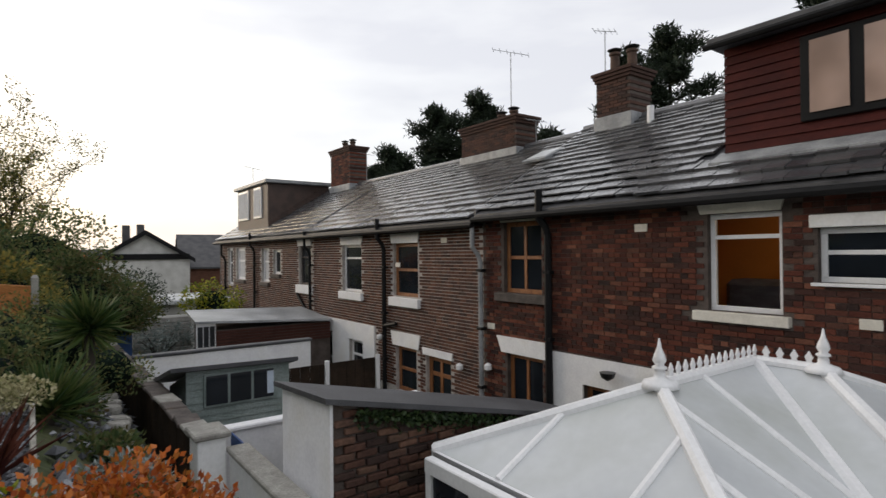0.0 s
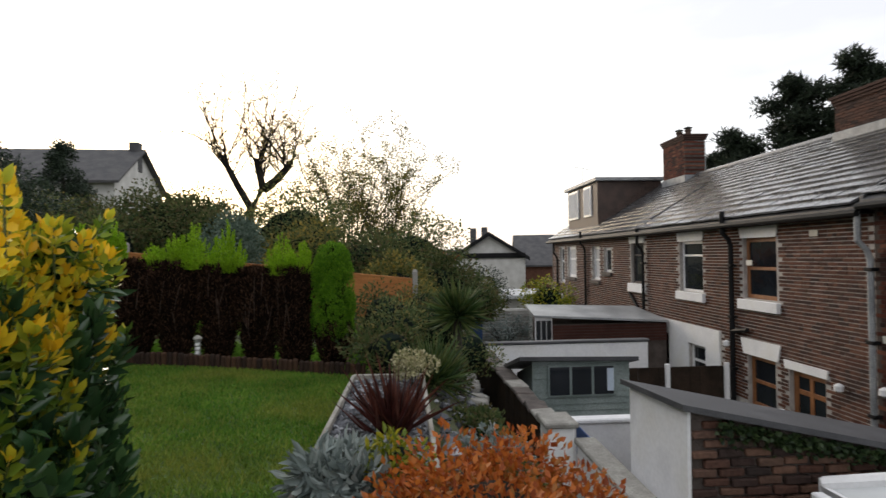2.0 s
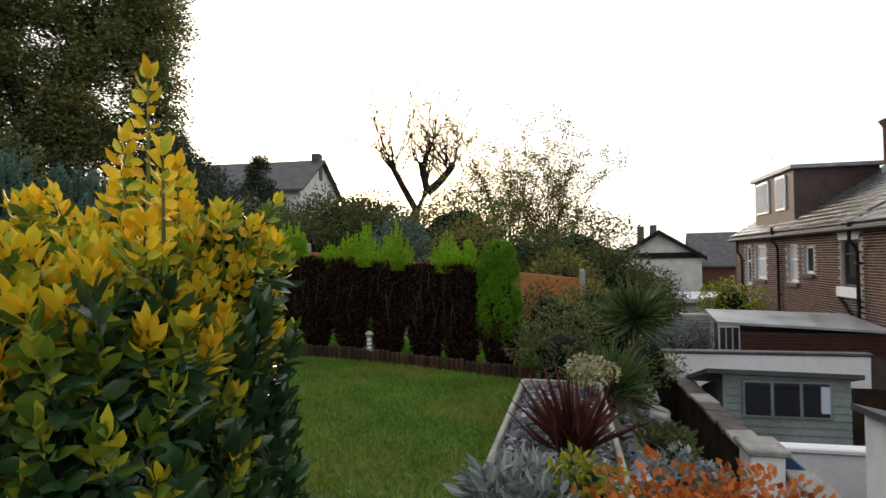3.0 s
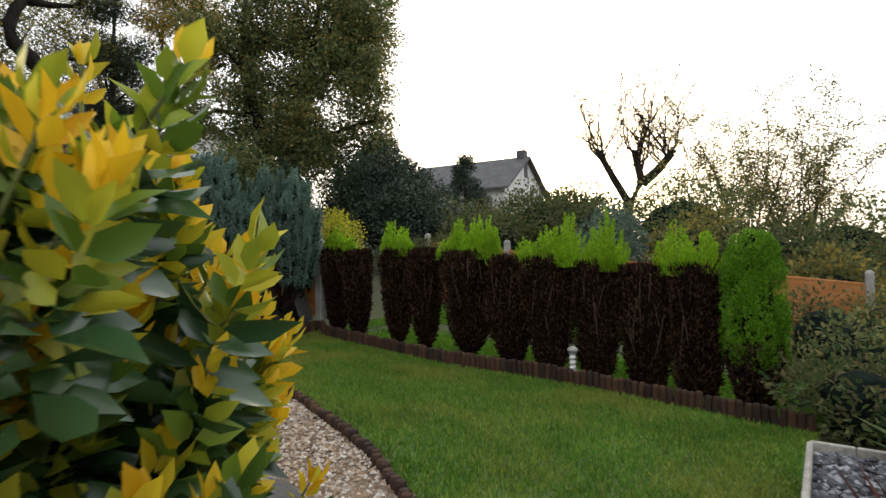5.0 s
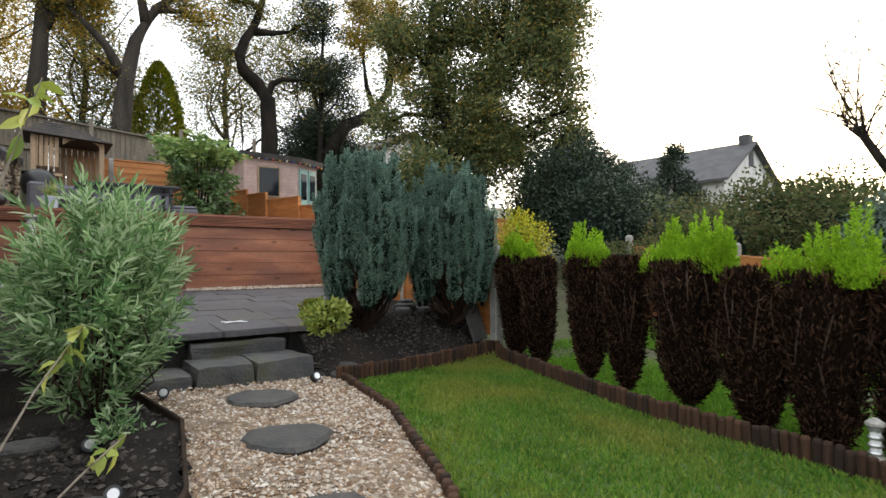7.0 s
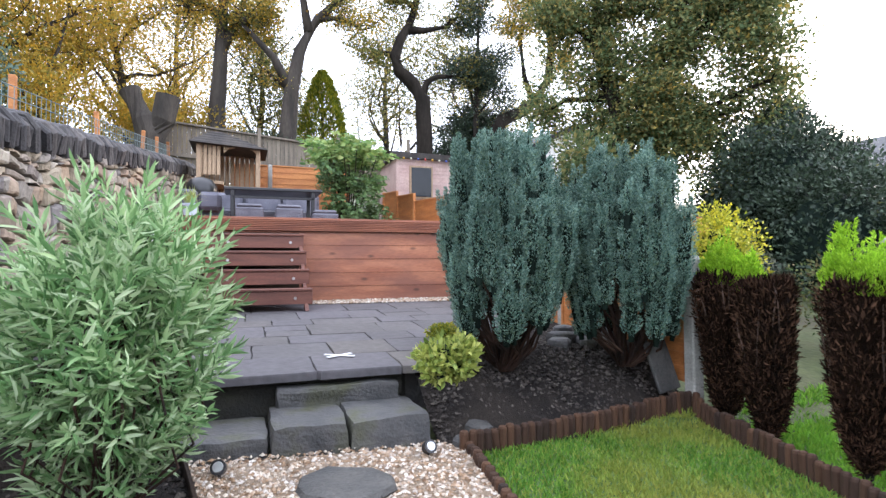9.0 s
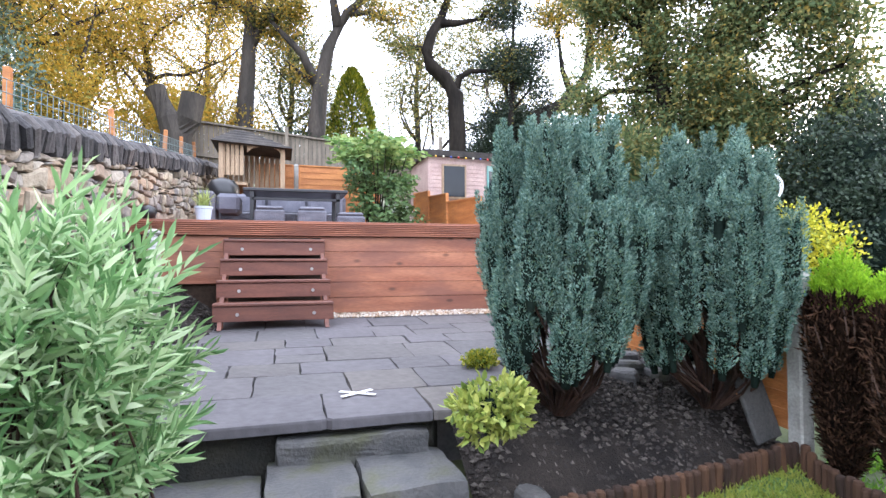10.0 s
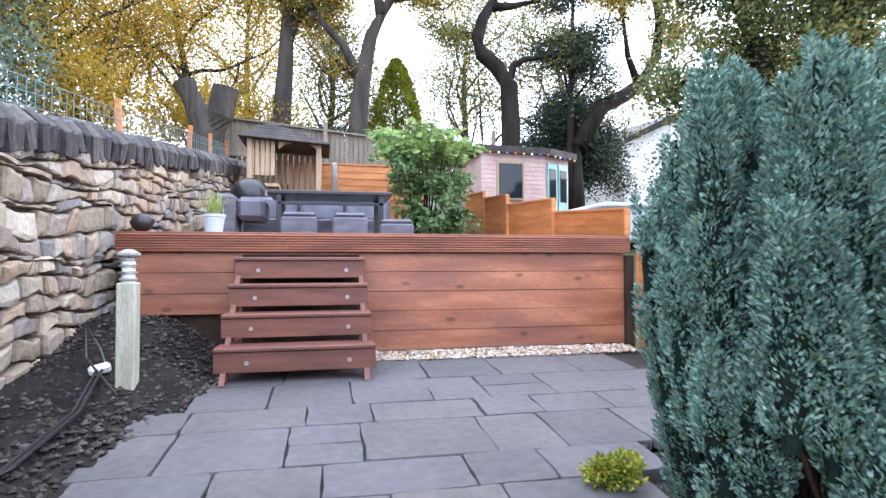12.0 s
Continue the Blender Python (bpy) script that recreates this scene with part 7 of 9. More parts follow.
# sage-green narrow-leaved shrub
def whorl_shrub(c, radii, stems, n_per, leaf, width, material, label, seed):
    t = thing("leafy_shrub", label, "shrub")
    rnd = np.random.default_rng(seed)
    b = Build()
    Ps, Ws = [], []
    foot = np.array([c[0], c[1], c[2] - radii[2] * 1.0])
    for k in range(stems):
        d = rnd.normal(size=3)
        d /= np.linalg.norm(d)
        d[2] = d[2] * 0.92 + 0.06
        long_ = rnd.random() < 0.1
        tip = np.array(c) + d * np.array(radii) * (rnd.uniform(1.0, 1.14) if long_ else rnd.uniform(0.5, 1.02))
        way = unit((d * [1, 1, 0.7] + [0, 0, 0.75] + rnd.normal(size=3) * 0.15)[None])[0]
        if k % 9 == 0:
            b.tube([tuple(foot), tuple((tip + foot) / 2 + d * [0.1, 0.1, 0]), tuple(tip - d * 0.3), tuple(tip - d * 0.16)], [0.009, 0.006, 0.004, 0.002], 5)
        run = 0.26 if long_ else 0.2
        u = np.linspace(0, 1, n_per) ** 0.85
        a = np.arange(n_per) * 2.4 + rnd.uniform(0, 6)
        s1 = unit(np.cross(way, [0.3, 0.7, 0.1])[None])[0]
        s2 = np.cross(way, s1)
        out = np.cos(a)[:, None] * s1 + np.sin(a)[:, None] * s2
        Ps.append(tip - way * (u * run)[:, None])
        Ws.append(out * (0.25 + 0.85 * u)[:, None] + way * (0.95 - 0.5 * u)[:, None] + [0, 0, -0.12])
    leaves("foliage", np.concatenate(Ps), np.concatenate(Ws), leaf, width, material, t, 0.06, True)
    part("stem_growth", b, M_CONSTEM, t)


whorl_shrub((-5.35, 2.98, 0.84), (0.46, 0.5, 0.76), 470, 19, 0.092, 0.018, M_WILLOW, "bushy sage-green shrub with narrow pointed leaves", 11)

# small variegated bush on the mound
bush("variegated_bush", (-5.95, 4.75, 0.58), (0.2, 0.2, 0.19), 1300, 0.05, 0.028, M_VARIEG, "small yellow-green variegated bush on the soil", lumps=12, seed=21)

# golden shrub beside the path
def golden_shrub():
    t = thing("golden_shrub", "golden-tipped evergreen shrub with glossy dark green leaves", "shrub")
    rnd = np.random.default_rng(5)
    b = Build()
    ax = np.array([-0.42, 0.9, 0])
    ax /= np.linalg.norm(ax)
    sd = np.array([ax[1], -ax[0], 0])
    centre = np.array([-1.2, 1.6, 0.0])
    kinds = {"gold": ([], []), "turning": ([], []), "green": ([], [])}

    def shoot(tip, way, nodes, gold, gap, dark):
        """Pairs of leaves cross-wise up a stem: star-like whorls, gold at the tip."""
        s1 = unit(np.cross(way, rnd.normal(size=3))[None])[0]
        s2 = np.cross(way, s1)
        for j in range(nodes):
            q = tip - way * gap * j
            open_ = min(0.35 + 0.22 * j, 1.15)
            kind = "gold" if j < gold else "turning" if j < gold + 4 and not dark else "green"
            for k in range(4 if j < 3 else 3):
                a = (j % 2) * 0.785 + k * (1.571 if j < 3 else 2.094) + rnd.uniform(-0.25, 0.25)
                o = math.cos(a) * s1 + math.sin(a) * s2
                kinds[kind][0].append(q + o * 0.003)
                kinds[kind][1].append(o * open_ + way * (0.9 - 0.09 * min(j, 7)) + [0, 0, -0.05 * max(j - 3, 0)])

    for k in range(1500):
        u, v = rnd.uniform(-1, 1), rnd.uniform(-1, 1)
        if u * u + v * v > 1:
            continue
        edge = u * u + v * v
        crest = 0.97 + 0.12 * max(u, 0.0) - 1.1 * max(u - 0.7, 0.0) - 0.2 * edge * (1.0 if u < 0 else 0.45) + 0.09 * math.sin(6.3 * u + 0.6) + 0.05 * math.sin(11 * u + 7 * v)
        low = rnd.choice([1.0, 1.0, 0.86, 0.7, 0.52, 0.36, 0.22])
        h = crest * low + rnd.uniform(-0.06, 0.05)
        bulge = 1.0 if low > 0.8 else 1.08
        tip = centre + ax * u * 0.61 * bulge + sd * v * (0.32 if u > 0 else 0.27) * bulge + [0, 0, h]
        foot = centre + ax * u * 0.3 + sd * v * 0.1 + [0, 0, max(h - 0.4, 0.0)]
        way = unit((tip - foot + [0, 0, 0.1])[None])[0]
        if k % 2 == 0:
            b.tube([tuple(foot), tuple((foot + tip) / 2 + [0, 0, 0.03]), tuple(tip)], [0.005, 0.004, 0.002], 4)
        golden = h > 0.7 + 0.2 * rnd.random() - 0.3 * max(u, 0.0) - (0.35 if u > 0.6 else 0.0)
        if golden:
            shoot(tip, way, 9, int(rnd.integers(2, 6) if u > 0.6 else rnd.integers(0, 4) if u > 0.1 else rnd.integers(1, 6)), 0.018, False)
        elif h > 0.5 and rnd.random() < 0.5:
            shoot(tip, way, 7, int(rnd.random() < 0.3), 0.022, False)
        else:
            shoot(tip, way, 6, 0, 0.03, True)
    # tall single spires
    for u, v, h, gold in ((-0.42, 0.25, 1.28, 13), (-0.4, 0.1, 1.16, 10), (-0.55, 0.4, 1.12, 8), (0.3, -0.2, 1.12, 7), (0.02, 0.55, 1.05, 5), (-0.15, 0.3, 1.14, 8), (0.5, 0.1, 1.16, 7), (0.4, 0.35, 1.02, 5)):
        tip = centre + ax * u * 0.6 + sd * v * 0.3 + [0, 0, h]
        b.tube([tuple(tip - [0.0, 0.02, 0.5]), tuple(tip - [0.0, 0.0, 0.2]), tuple(tip)], [0.005, 0.004, 0.002], 5)
        shoot(tip, np.array([0.02, 0.02, 1.0]), gold + 5, gold, 0.023, False)
    for name, key, L, W, m in (("golden_foliage", "gold", 0.036, 0.019, M_YELLOWLEAF), ("turning_foliage", "turning", 0.039, 0.02, M_TURNING), ("green_foliage", "green", 0.062, 0.028, M_DARKLEAF)):
        P, W_ = kinds[key]
        leaves(name, np.array(P), np.array(W_), L, W, m, t, 0.09, True)
    part("stem_growth", b, M_GREENSTEM, t)
    # dark body under the leaves, painted as the shade inside the shrub
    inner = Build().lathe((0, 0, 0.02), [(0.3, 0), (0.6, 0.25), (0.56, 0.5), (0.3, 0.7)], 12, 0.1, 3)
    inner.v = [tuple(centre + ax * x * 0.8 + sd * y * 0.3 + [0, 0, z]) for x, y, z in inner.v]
    part("inner_shade_core", inner, M_BLUECORE, t)


golden_shrub()

# dark upright shoots behind the golden shrub
t = thing("evergreen_shoots", "dark green leafy upright shoots behind the golden shrub", "shrub")
b = Build()
Ps, Ws = [], []
for k, (x, y, z) in enumerate([(-1.5, 1.12, 1.36), (-1.42, 1.2, 1.47), (-1.44, 1.06, 1.3), (-1.56, 1.2, 1.22), (-1.38, 1.16, 1.2), (-1.6, 1.08, 1.42)]):
    b.tube([(-1.5, 1.12, 0.1), (x, y, 0.7), (x, y, z)], [0.01, 0.008, 0.003], 5)
    for j in range(26):
        a = j * 2.4
        Ps.append((x, y, z - 0.022 * j))
        Ws.append((math.cos(a) * min(0.3 + 0.1 * j, 1), math.sin(a) * min(0.3 + 0.1 * j, 1), 0.8))
part("stem_growth", b, M_GREENSTEM, t)
leaves("foliage", np.array(Ps), np.array(Ws), 0.075, 0.028, M_DARKLEAF, t, 0.08, True)

# thin leafy twigs near the path
def twig(path, along, tip_leaves, seed):
    """One thin arching twig with a bunch of drooping leaves towards its end."""
    t = thing("leafy_twig", "thin bare twig with a few drooping yellowing leaves", "twig", "leafy twigs")
    rnd = random.Random(seed)
    pts = [Vector(p) for p in path]
    part("stem", Build().tube(pts, [0.006, 0.005, 0.004, 0.002][-len(pts):], 6), M_TWIGBARK, t)
    P, W = [], []
    for k in range(tip_leaves):
        q = pts[-1].lerp(pts[-2], rnd.uniform(0, along))
        P.append(tuple(q))
        W.append((rnd.gauss(0, 0.7), rnd.gauss(0, 0.7), -0.5 + rnd.gauss(0, 0.35)))
    leaves("foliage", np.array(P), np.array(W), 0.085, 0.042, M_VARIEG, t, 0.1, True)


twig([(-3.05, 2.3, -0.15), (-3.4, 2.45, 0.25), (-3.75, 2.66, 0.6), (-3.99, 2.82, 0.8)], 0.7, 15, 1)
twig([(-3.3, 2.35, -0.15), (-3.45, 2.6, 0.2), (-3.7, 2.82, 0.32), (-3.88, 2.96, 0.37)], 0.9, 9, 2)
twig([(-3.2, 2.3, -0.15), (-3.3, 2.42, 0.6), (-3.42, 2.55, 1.2), (-3.46, 2.67, 1.62)], 0.5, 9, 3)
twig([(-3.1, 2.2, -0.15), (-3.3, 2.3, 0.4), (-3.6, 2.42, 0.7), (-3.75, 2.5, 0.78)], 0.6, 7, 4)

# dark board between the soil bed and the gravel
pedge = thing("path_edging", "dark low board edging between soil and gravel", "path edging")
EDGE_SOIL = [(-5.95, 3.2), (-5.0, 3.38), (-4.0, 3.2), (-3.0, 2.75), (-2.3, 2.3), (-1.75, 1.9)]
for a, b_ in zip(EDGE_SOIL, EDGE_SOIL[1:]):
    a, b_ = Vector(a), Vector(b_)
    m, d = (a + b_) / 2, b_ - a
    z0, z1 = ground_z(*a), ground_z(*b_)
    sl = math.atan2(z1 - z0, d.length)
    part("board", Build().box((m.x, m.y, (z0 + z1) / 2 + 0.06), (d.length + 0.02, 0.022, 0.16), 0.004, Euler((0, -sl, math.atan2(d.y, d.x))).to_matrix()), M_TIMBERDARK, pedge)
bush("low_plant", (-5.02, 3.1, 0.1), (0.16, 0.16, 0.14), 170, 0.06, 0.02, M_WILLOW, "low straggly green plant by the path edge", lumps=10, core=False, seed=33)

# rockery bed and its plants
bed = thing("raised_bed", "raised bed with weathered pale board edging", "flower bed")
for a, b_ in (((-0.68, 2.2), (-0.64, 5.28)), ((-0.64, 5.28), (-0.02, 5.24)), ((0.0, 2.4), (-0.02, 5.24))):
    a, b_ = Vector(a), Vector(b_)
    for k in range(3):
        p, q = a.lerp(b_, k / 3), a.lerp(b_, (k + 0.985) / 3)
        m = (p + q) / 2
        L = (q - p).length
        an = math.atan2((q - p).y, (q - p).x)
        part("board", Build().box((m.x, m.y, -0.2), (L, 0.032, 0.2), 0.006, Euler((0, 0, an)).to_matrix()), M_BEDWOOD, bed)
in_bed = inside_poly([(-0.66, 2.2), (-0.02, 2.3), (-0.02, 5.22), (-0.64, 5.25)])
solid("bed_soil", Build().span(-0.66, -0.03, 2.2, 5.22, -0.6, -0.15), M_SOIL, "dark soil inside the raised bed", "soil", kind="stuff")
M_SHALE = pieces("slate_chippings", [(0.02, 0.021, 0.025), (0.045, 0.048, 0.056), (0.1, 0.105, 0.12), (0.3, 0.31, 0.33)], 0.6, 40, 0.2)
chips("slate_chippings", 2600, (-0.66, -0.02, 2.2, 5.25), in_bed, lambda x, y: -0.15, 0.028, M_SHALE, "grey and white slate chippings in the bed", "chippings", 0.5)
bush("silver_plant", (-0.4, 2.75, -0.08), (0.26, 0.3, 0.2), 1300, 0.09, 0.028, M_SILVER, "silvery grey felted leaf plant in the bed", lumps=14, core=False, seed=41)
bush("orange_shrub", (0.14, 2.14, -0.07), (0.46, 0.52, 0.4), 7000, 0.036, 0.02, M_ORANGE, "orange autumn-leaved shrub beside the raised bed", lumps=26, core=True, seed=42, core_mat=M_BARKD)
bush("yellow_green_bush", (-0.2, 2.75, -0.02), (0.18, 0.2, 0.2), 700, 0.045, 0.02, M_MIXLEAF, "small yellow-green bush beside the orange shrub", lumps=10, seed=43)


def spiky(name, c, n, length, width, material, label, trunk=0.0, flat=0.4, wide=1.0):
    t = thing(name, label, "spiky plant")
    P = np.array(c) + rng.normal(size=(n, 3)) * [0.03, 0.03, 0.03]
    way = rng.normal(size=(n, 3)) * [wide, wide, flat] + [0, 0, 0.7]
    leaves("foliage", P, way, length, width, material, t, 0.05)
    if trunk:
        part("trunk", Build().tube([(c[0] + 0.05, c[1], c[2] - trunk), (c[0], c[1] + 0.02, c[2] - trunk * 0.5), tuple(c)], [0.08, 0.06, 0.05], 8), M_BARK, t)


spiky("bronze_cordyline", (-0.25, 3.7, -0.18), 110, 0.42, 0.022, M_REDSPIKE, "bronze-red spiky cordyline in the bed", 0, 0.2, 0.38)
spiky("cordyline_palm", (0.48, 7.2, 0.2), 360, 0.43, 0.03, M_SPIKE, "green cordyline palm with arching strap leaves", 1.3, 0.8)
spiky("yucca", (0.1, 5.9, -0.35), 280, 0.46, 0.022, M_SPIKE, "spiky green yucca with upright leaves", 0.2, 0.4, 0.7)
bush("pale_seed_plant", (-0.1, 4.9, 0.0), (0.18, 0.2, 0.18), 1000, 0.028, 0.022, M_CREAMHEAD, "pale cream-green flower head plant", lumps=12, core=False, seed=44)
for i, (x, y, z, r, m) in enumerate([(-0.35, 6.6, -0.15, 0.5, M_SCRUB), (0.2, 6.6, -0.35, 0.45, M_SCRUB), (-0.3, 7.6, -0.1, 0.6, M_TREEGREEN), (0.3, 8.6, -0.1, 0.6, M_SCRUB), (-0.5, 9.0, 0.0, 0.7, M_SCRUB), (0.5, 4.6, -0.75, 0.35, M_SILVER), (0.45, 5.4, -0.8, 0.4, M_SCRUB), (0.5, 3.6, -0.6, 0.35, M_SCRUB), (0.9, 9.8, -0.7, 0.6, M_TREEGREEN), (0.2, 10.5, -0.1, 0.8, M_TREEOLIVE)]):
    bush("border_plant", (x, y, z), (r, r, r * 0.85), 1500, 0.06, 0.03, m, "mixed green border plant on the slope", lumps=16, seed=50 + i, group="border plants")
chips("slope_rubble", 900, (0.1, 1.2, 3, 12), lambda x, y: True, lambda x, y: ground_z(x, y), 0.06, M_SHALE, "broken stone rubble on the slope", "rubble")

# pale wet stones along the foot of the slope
for i in range(13):
    x, y = 0.8 + 0.05 * math.sin(i * 1.7), 6.6 + 0.32 * i
    solid("edging_stone", rock((x, y, ground_z(x, y) + 0.03), (0.1, 0.17, 0.09), 300 + i, 0.2 * i), M_CONCRETE, "pale wet edging stone on the slope", "stone", "slope edging stones")

# evergreen and scrub backdrop
for i, (x, y, z, rx, ry, rz, m, nn) in enumerate([
    (-9.6, 13.4, 1.6, 1.6, 1.2, 1.5, M_TREEHOLLY, 6000), (-11.0, 14.0, 2.6, 1.4, 1.3, 1.9, M_TREEHOLLY, 6500), (-7.2, 13.6, 1.3, 1.5, 1.1, 0.9, M_SCRUB, 4000),
    (-5.0, 14.6, 1.3, 1.6, 1.2, 1.3, M_SCRUB, 4500), (-4.2, 13.2, 1.2, 0.8, 0.7, 0.9, M_SCRUBB, 2500), (-2.6, 14.5, 1.0, 1.3, 1.2, 1.0, M_TREEOLIVE, 4000),
    (-1.2, 13.6, 0.7, 1.2, 1.0, 1.0, M_SCRUB, 4000), (-0.4, 12.2, 0.2, 0.9, 0.9, 0.8, M_TREEOLIVE, 3000), (0.6, 14.2, 0.1, 1.3, 1.1, 1.0, M_SCRUB, 3500),
    (-6.6, 16.0, 1.9, 1.8, 1.2, 1.2, M_SCRUB, 4500), (-9.0, 17.5, 1.7, 2.0, 1.5, 1.3, M_SCRUB, 4500), (-12.5, 18, 2.0, 2.2, 1.5, 1.5, M_TREEGREEN, 5000),
    (-3.5, 17.5, 1.6, 2.0, 1.4, 1.5, M_TREEGREEN, 4500), (0.0, 17.0, 0.7, 1.8, 1.4, 1.6, M_TREEGREEN, 4500), (1.6, 16.5, -0.4, 1.2, 1.2, 0.9, M_SCRUB, 3000), (2.0, 24, -0.6, 2.2, 2, 1.2, M_TREEHOLLY, 4000), (0.2, 22, 0.2, 1.6, 1.6, 1.2, M_ORANGE, 2500),
    (-16, 13, 3.2, 1.8, 1.6, 1.6, M_TREEHOLLY, 5000), (-13.4, 10.8, 2.0, 1.0, 1.0, 0.9, M_SCRUB, 3000)]):
    bush("scrub_bush", (x, y, z), (rx, ry, rz), int(nn * 1.7), 0.09, 0.055, m, "dense dark green scrub bush beyond the fence", lumps=26, seed=70 + i, group="scrub beyond the fence")
bush("laurel_bush", (-12.3, 10.1, 3.0), (0.9, 0.9, 0.9), 2600, 0.13, 0.06, M_TREEGREEN, "glossy green laurel bush behind the fence", lumps=20, core=False, seed=96)
bush("dark_laurel", (-13.2, 11.3, 2.6), (1.4, 1.1, 1.3), 5000, 0.12, 0.06, M_TREEHOLLY, "dense dark evergreen bush", lumps=24, seed=97)
bush("golden_hedge", (-8.1, 9.2, 1.3), (0.6, 0.4, 0.62), 5200, 0.05, 0.03, M_GOLDHEDGE, "clipped yellow-green golden hedge", "hedge", lumps=34, seed=90)
bush("box_hedge", (-6.4, 9.6, 0.85), (1.2, 0.5, 0.55), 4500, 0.05, 0.03, M_SCRUB, "clipped dark green hedge", "hedge", lumps=30, seed=91)
bush("lean_to_shrub", (5.0, 20.5, -0.7), (1.1, 0.8, 0.8), 2500, 0.1, 0.06, M_MIXLEAF, "yellow-green shrub by the lean-to", lumps=16, seed=92)
bush("grey_yard_shrub", (3.2, 19.5, -1.7), (1.2, 0.8, 0.8), 1500, 0.1, 0.04, M_SILVER, "bare grey shrub in the yard", lumps=16, core=False, seed=93)
ar = thing("aralia_shrub", "large-leaved green shrub at the back of the deck", "shrub")
stems = Build()
tops, lows = [], []
arnd = random.Random(95)
for k in range(16):
    a = k * 2.4
    e = (-14.7 + 0.7 * math.cos(a) * arnd.uniform(0.3, 1), 5.55 + 0.85 * math.sin(a) * arnd.uniform(0.3, 1), arnd.uniform(3.35, 3.85))
    stems.tube([(-14.7 + 0.12 * math.cos(a), 5.6 + 0.12 * math.sin(a), DZ), ((e[0] - 14.7) / 2, (e[1] + 5.6) / 2 + 0.05, 2.7), e], [0.022, 0.016, 0.008], 5)
    for j in range(5):
        tops.append((e[0] + arnd.uniform(-0.25, 0.25), e[1] + arnd.uniform(-0.25, 0.25), e[2] + arnd.uniform(-0.15, 0.12)))
for k in range(40):
    lows.append((-14.6 + arnd.uniform(-0.6, 0.6), 5.65 + arnd.uniform(-0.65, 0.65), arnd.uniform(2.1, 3.3)))
part("stem", stems, M_BARKD, ar)
P, _ = clumps(tops, 1500, np.array([0.24, 0.24, 0.07]))
leaves("upper_foliage", P, rng.normal(size=P.shape) * [1, 1, 0.25] + [0.2, 0, -0.1], 0.15, 0.075, M_ARALIA, ar, 0.08, True)
P, _ = clumps(lows, 2600, np.array([0.26, 0.26, 0.2]))
leaves("lower_foliage", P, rng.normal(size=P.shape) * [1, 1, 0.4] + [0.2, 0, -0.4], 0.12, 0.06, M_IVYBRIGHT, ar, 0.08, True)

# trees above the deck
def crowned_tree(name, trunks, blobs, leaf_mats, n, leaf, label, seed, bark=M_BARKD, r=0.26, shoots=11, clump=0.5, share=0.45):
    """Explicit trunks, and limbs that reach into every lobe of the crown; leaves hang in flat sprays along the twigs."""
    rnd = random.Random(seed)
    t = thing(name, label, "tree")
    b = Build()
    nodes = []
    for i, pts in enumerate(trunks):
        pts = [Vector(p) for p in pts]
        m = len(pts)
        r0 = r if i == 0 or pts[0].z < 3.0 else r * 0.5
        b.tube(pts, [r0 * (1 - 0.7 * k / (m - 1)) for k in range(m)], 9)
        nodes += [p for p in pts[1:]]
    tips = []
    for x, y, z, q in blobs:
        c = Vector((x, y, z))
        src = min(nodes, key=lambda p: (p - c).length + max(0, p.z - c.z) * 1.5)
        mid = src.lerp(c, 0.5) + Vector((rnd.gauss(0, 0.15), rnd.gauss(0, 0.15), 0.15 * q))
        b.tube([src, mid, c], [r * 0.36, r * 0.24, r * 0.12], 6)
        for k in range(int(shoots * max(q, 0.7) ** 2)):
            d = Vector((rnd.gauss(0, 1), rnd.gauss(0, 1), rnd.gauss(0, 0.8))).normalized()
            e = limb(b, mid.lerp(c, rnd.uniform(0.3, 1)), d, q * rnd.uniform(0.75, 1.15), r * 0.09, r * 0.02, rnd, 0.2, 5, 4, 0.05)
            tips += e[2:]
    part("trunk", b, bark, t, smooth=True)
    c = np.array([tuple(p) for p in tips])
    per = n // len(leaf_mats)
    for j, m in enumerate(leaf_mats):
        own = c[rng.permutation(len(c))[: max(int(len(c) * share), 4)]]
        P, _ = clumps(own, per, np.array([clump, clump, clump * 0.8]))
        leaves("crown", P, rng.normal(size=P.shape) * [1, 1, 0.7] + [0, 0, -0.3], leaf, leaf * 0.62, m, t)
    return t


crowned_tree("oak_tree", [[(-22.2, 2.55, 2.8), (-22, 2.6, 5.6), (-22, 2.72, 7.4), (-22, 2.8, 9.4), (-22, 2.9, 12)], [(-22, 2.75, 8.2), (-22, 3.3, 9.4), (-22.1, 3.7, 11)]], [(-22, 2.6, 11.5, 1.6), (-22, 4.0, 11, 1.4), (-22, 1.6, 9.6, 1.3), (-22, 3.6, 9.0, 0.9)], [M_TREEYEL, M_TREEOLIVE], 13000, 0.1, "tall straight tree with sparse yellow leaves", 101, M_BARK, 0.36)
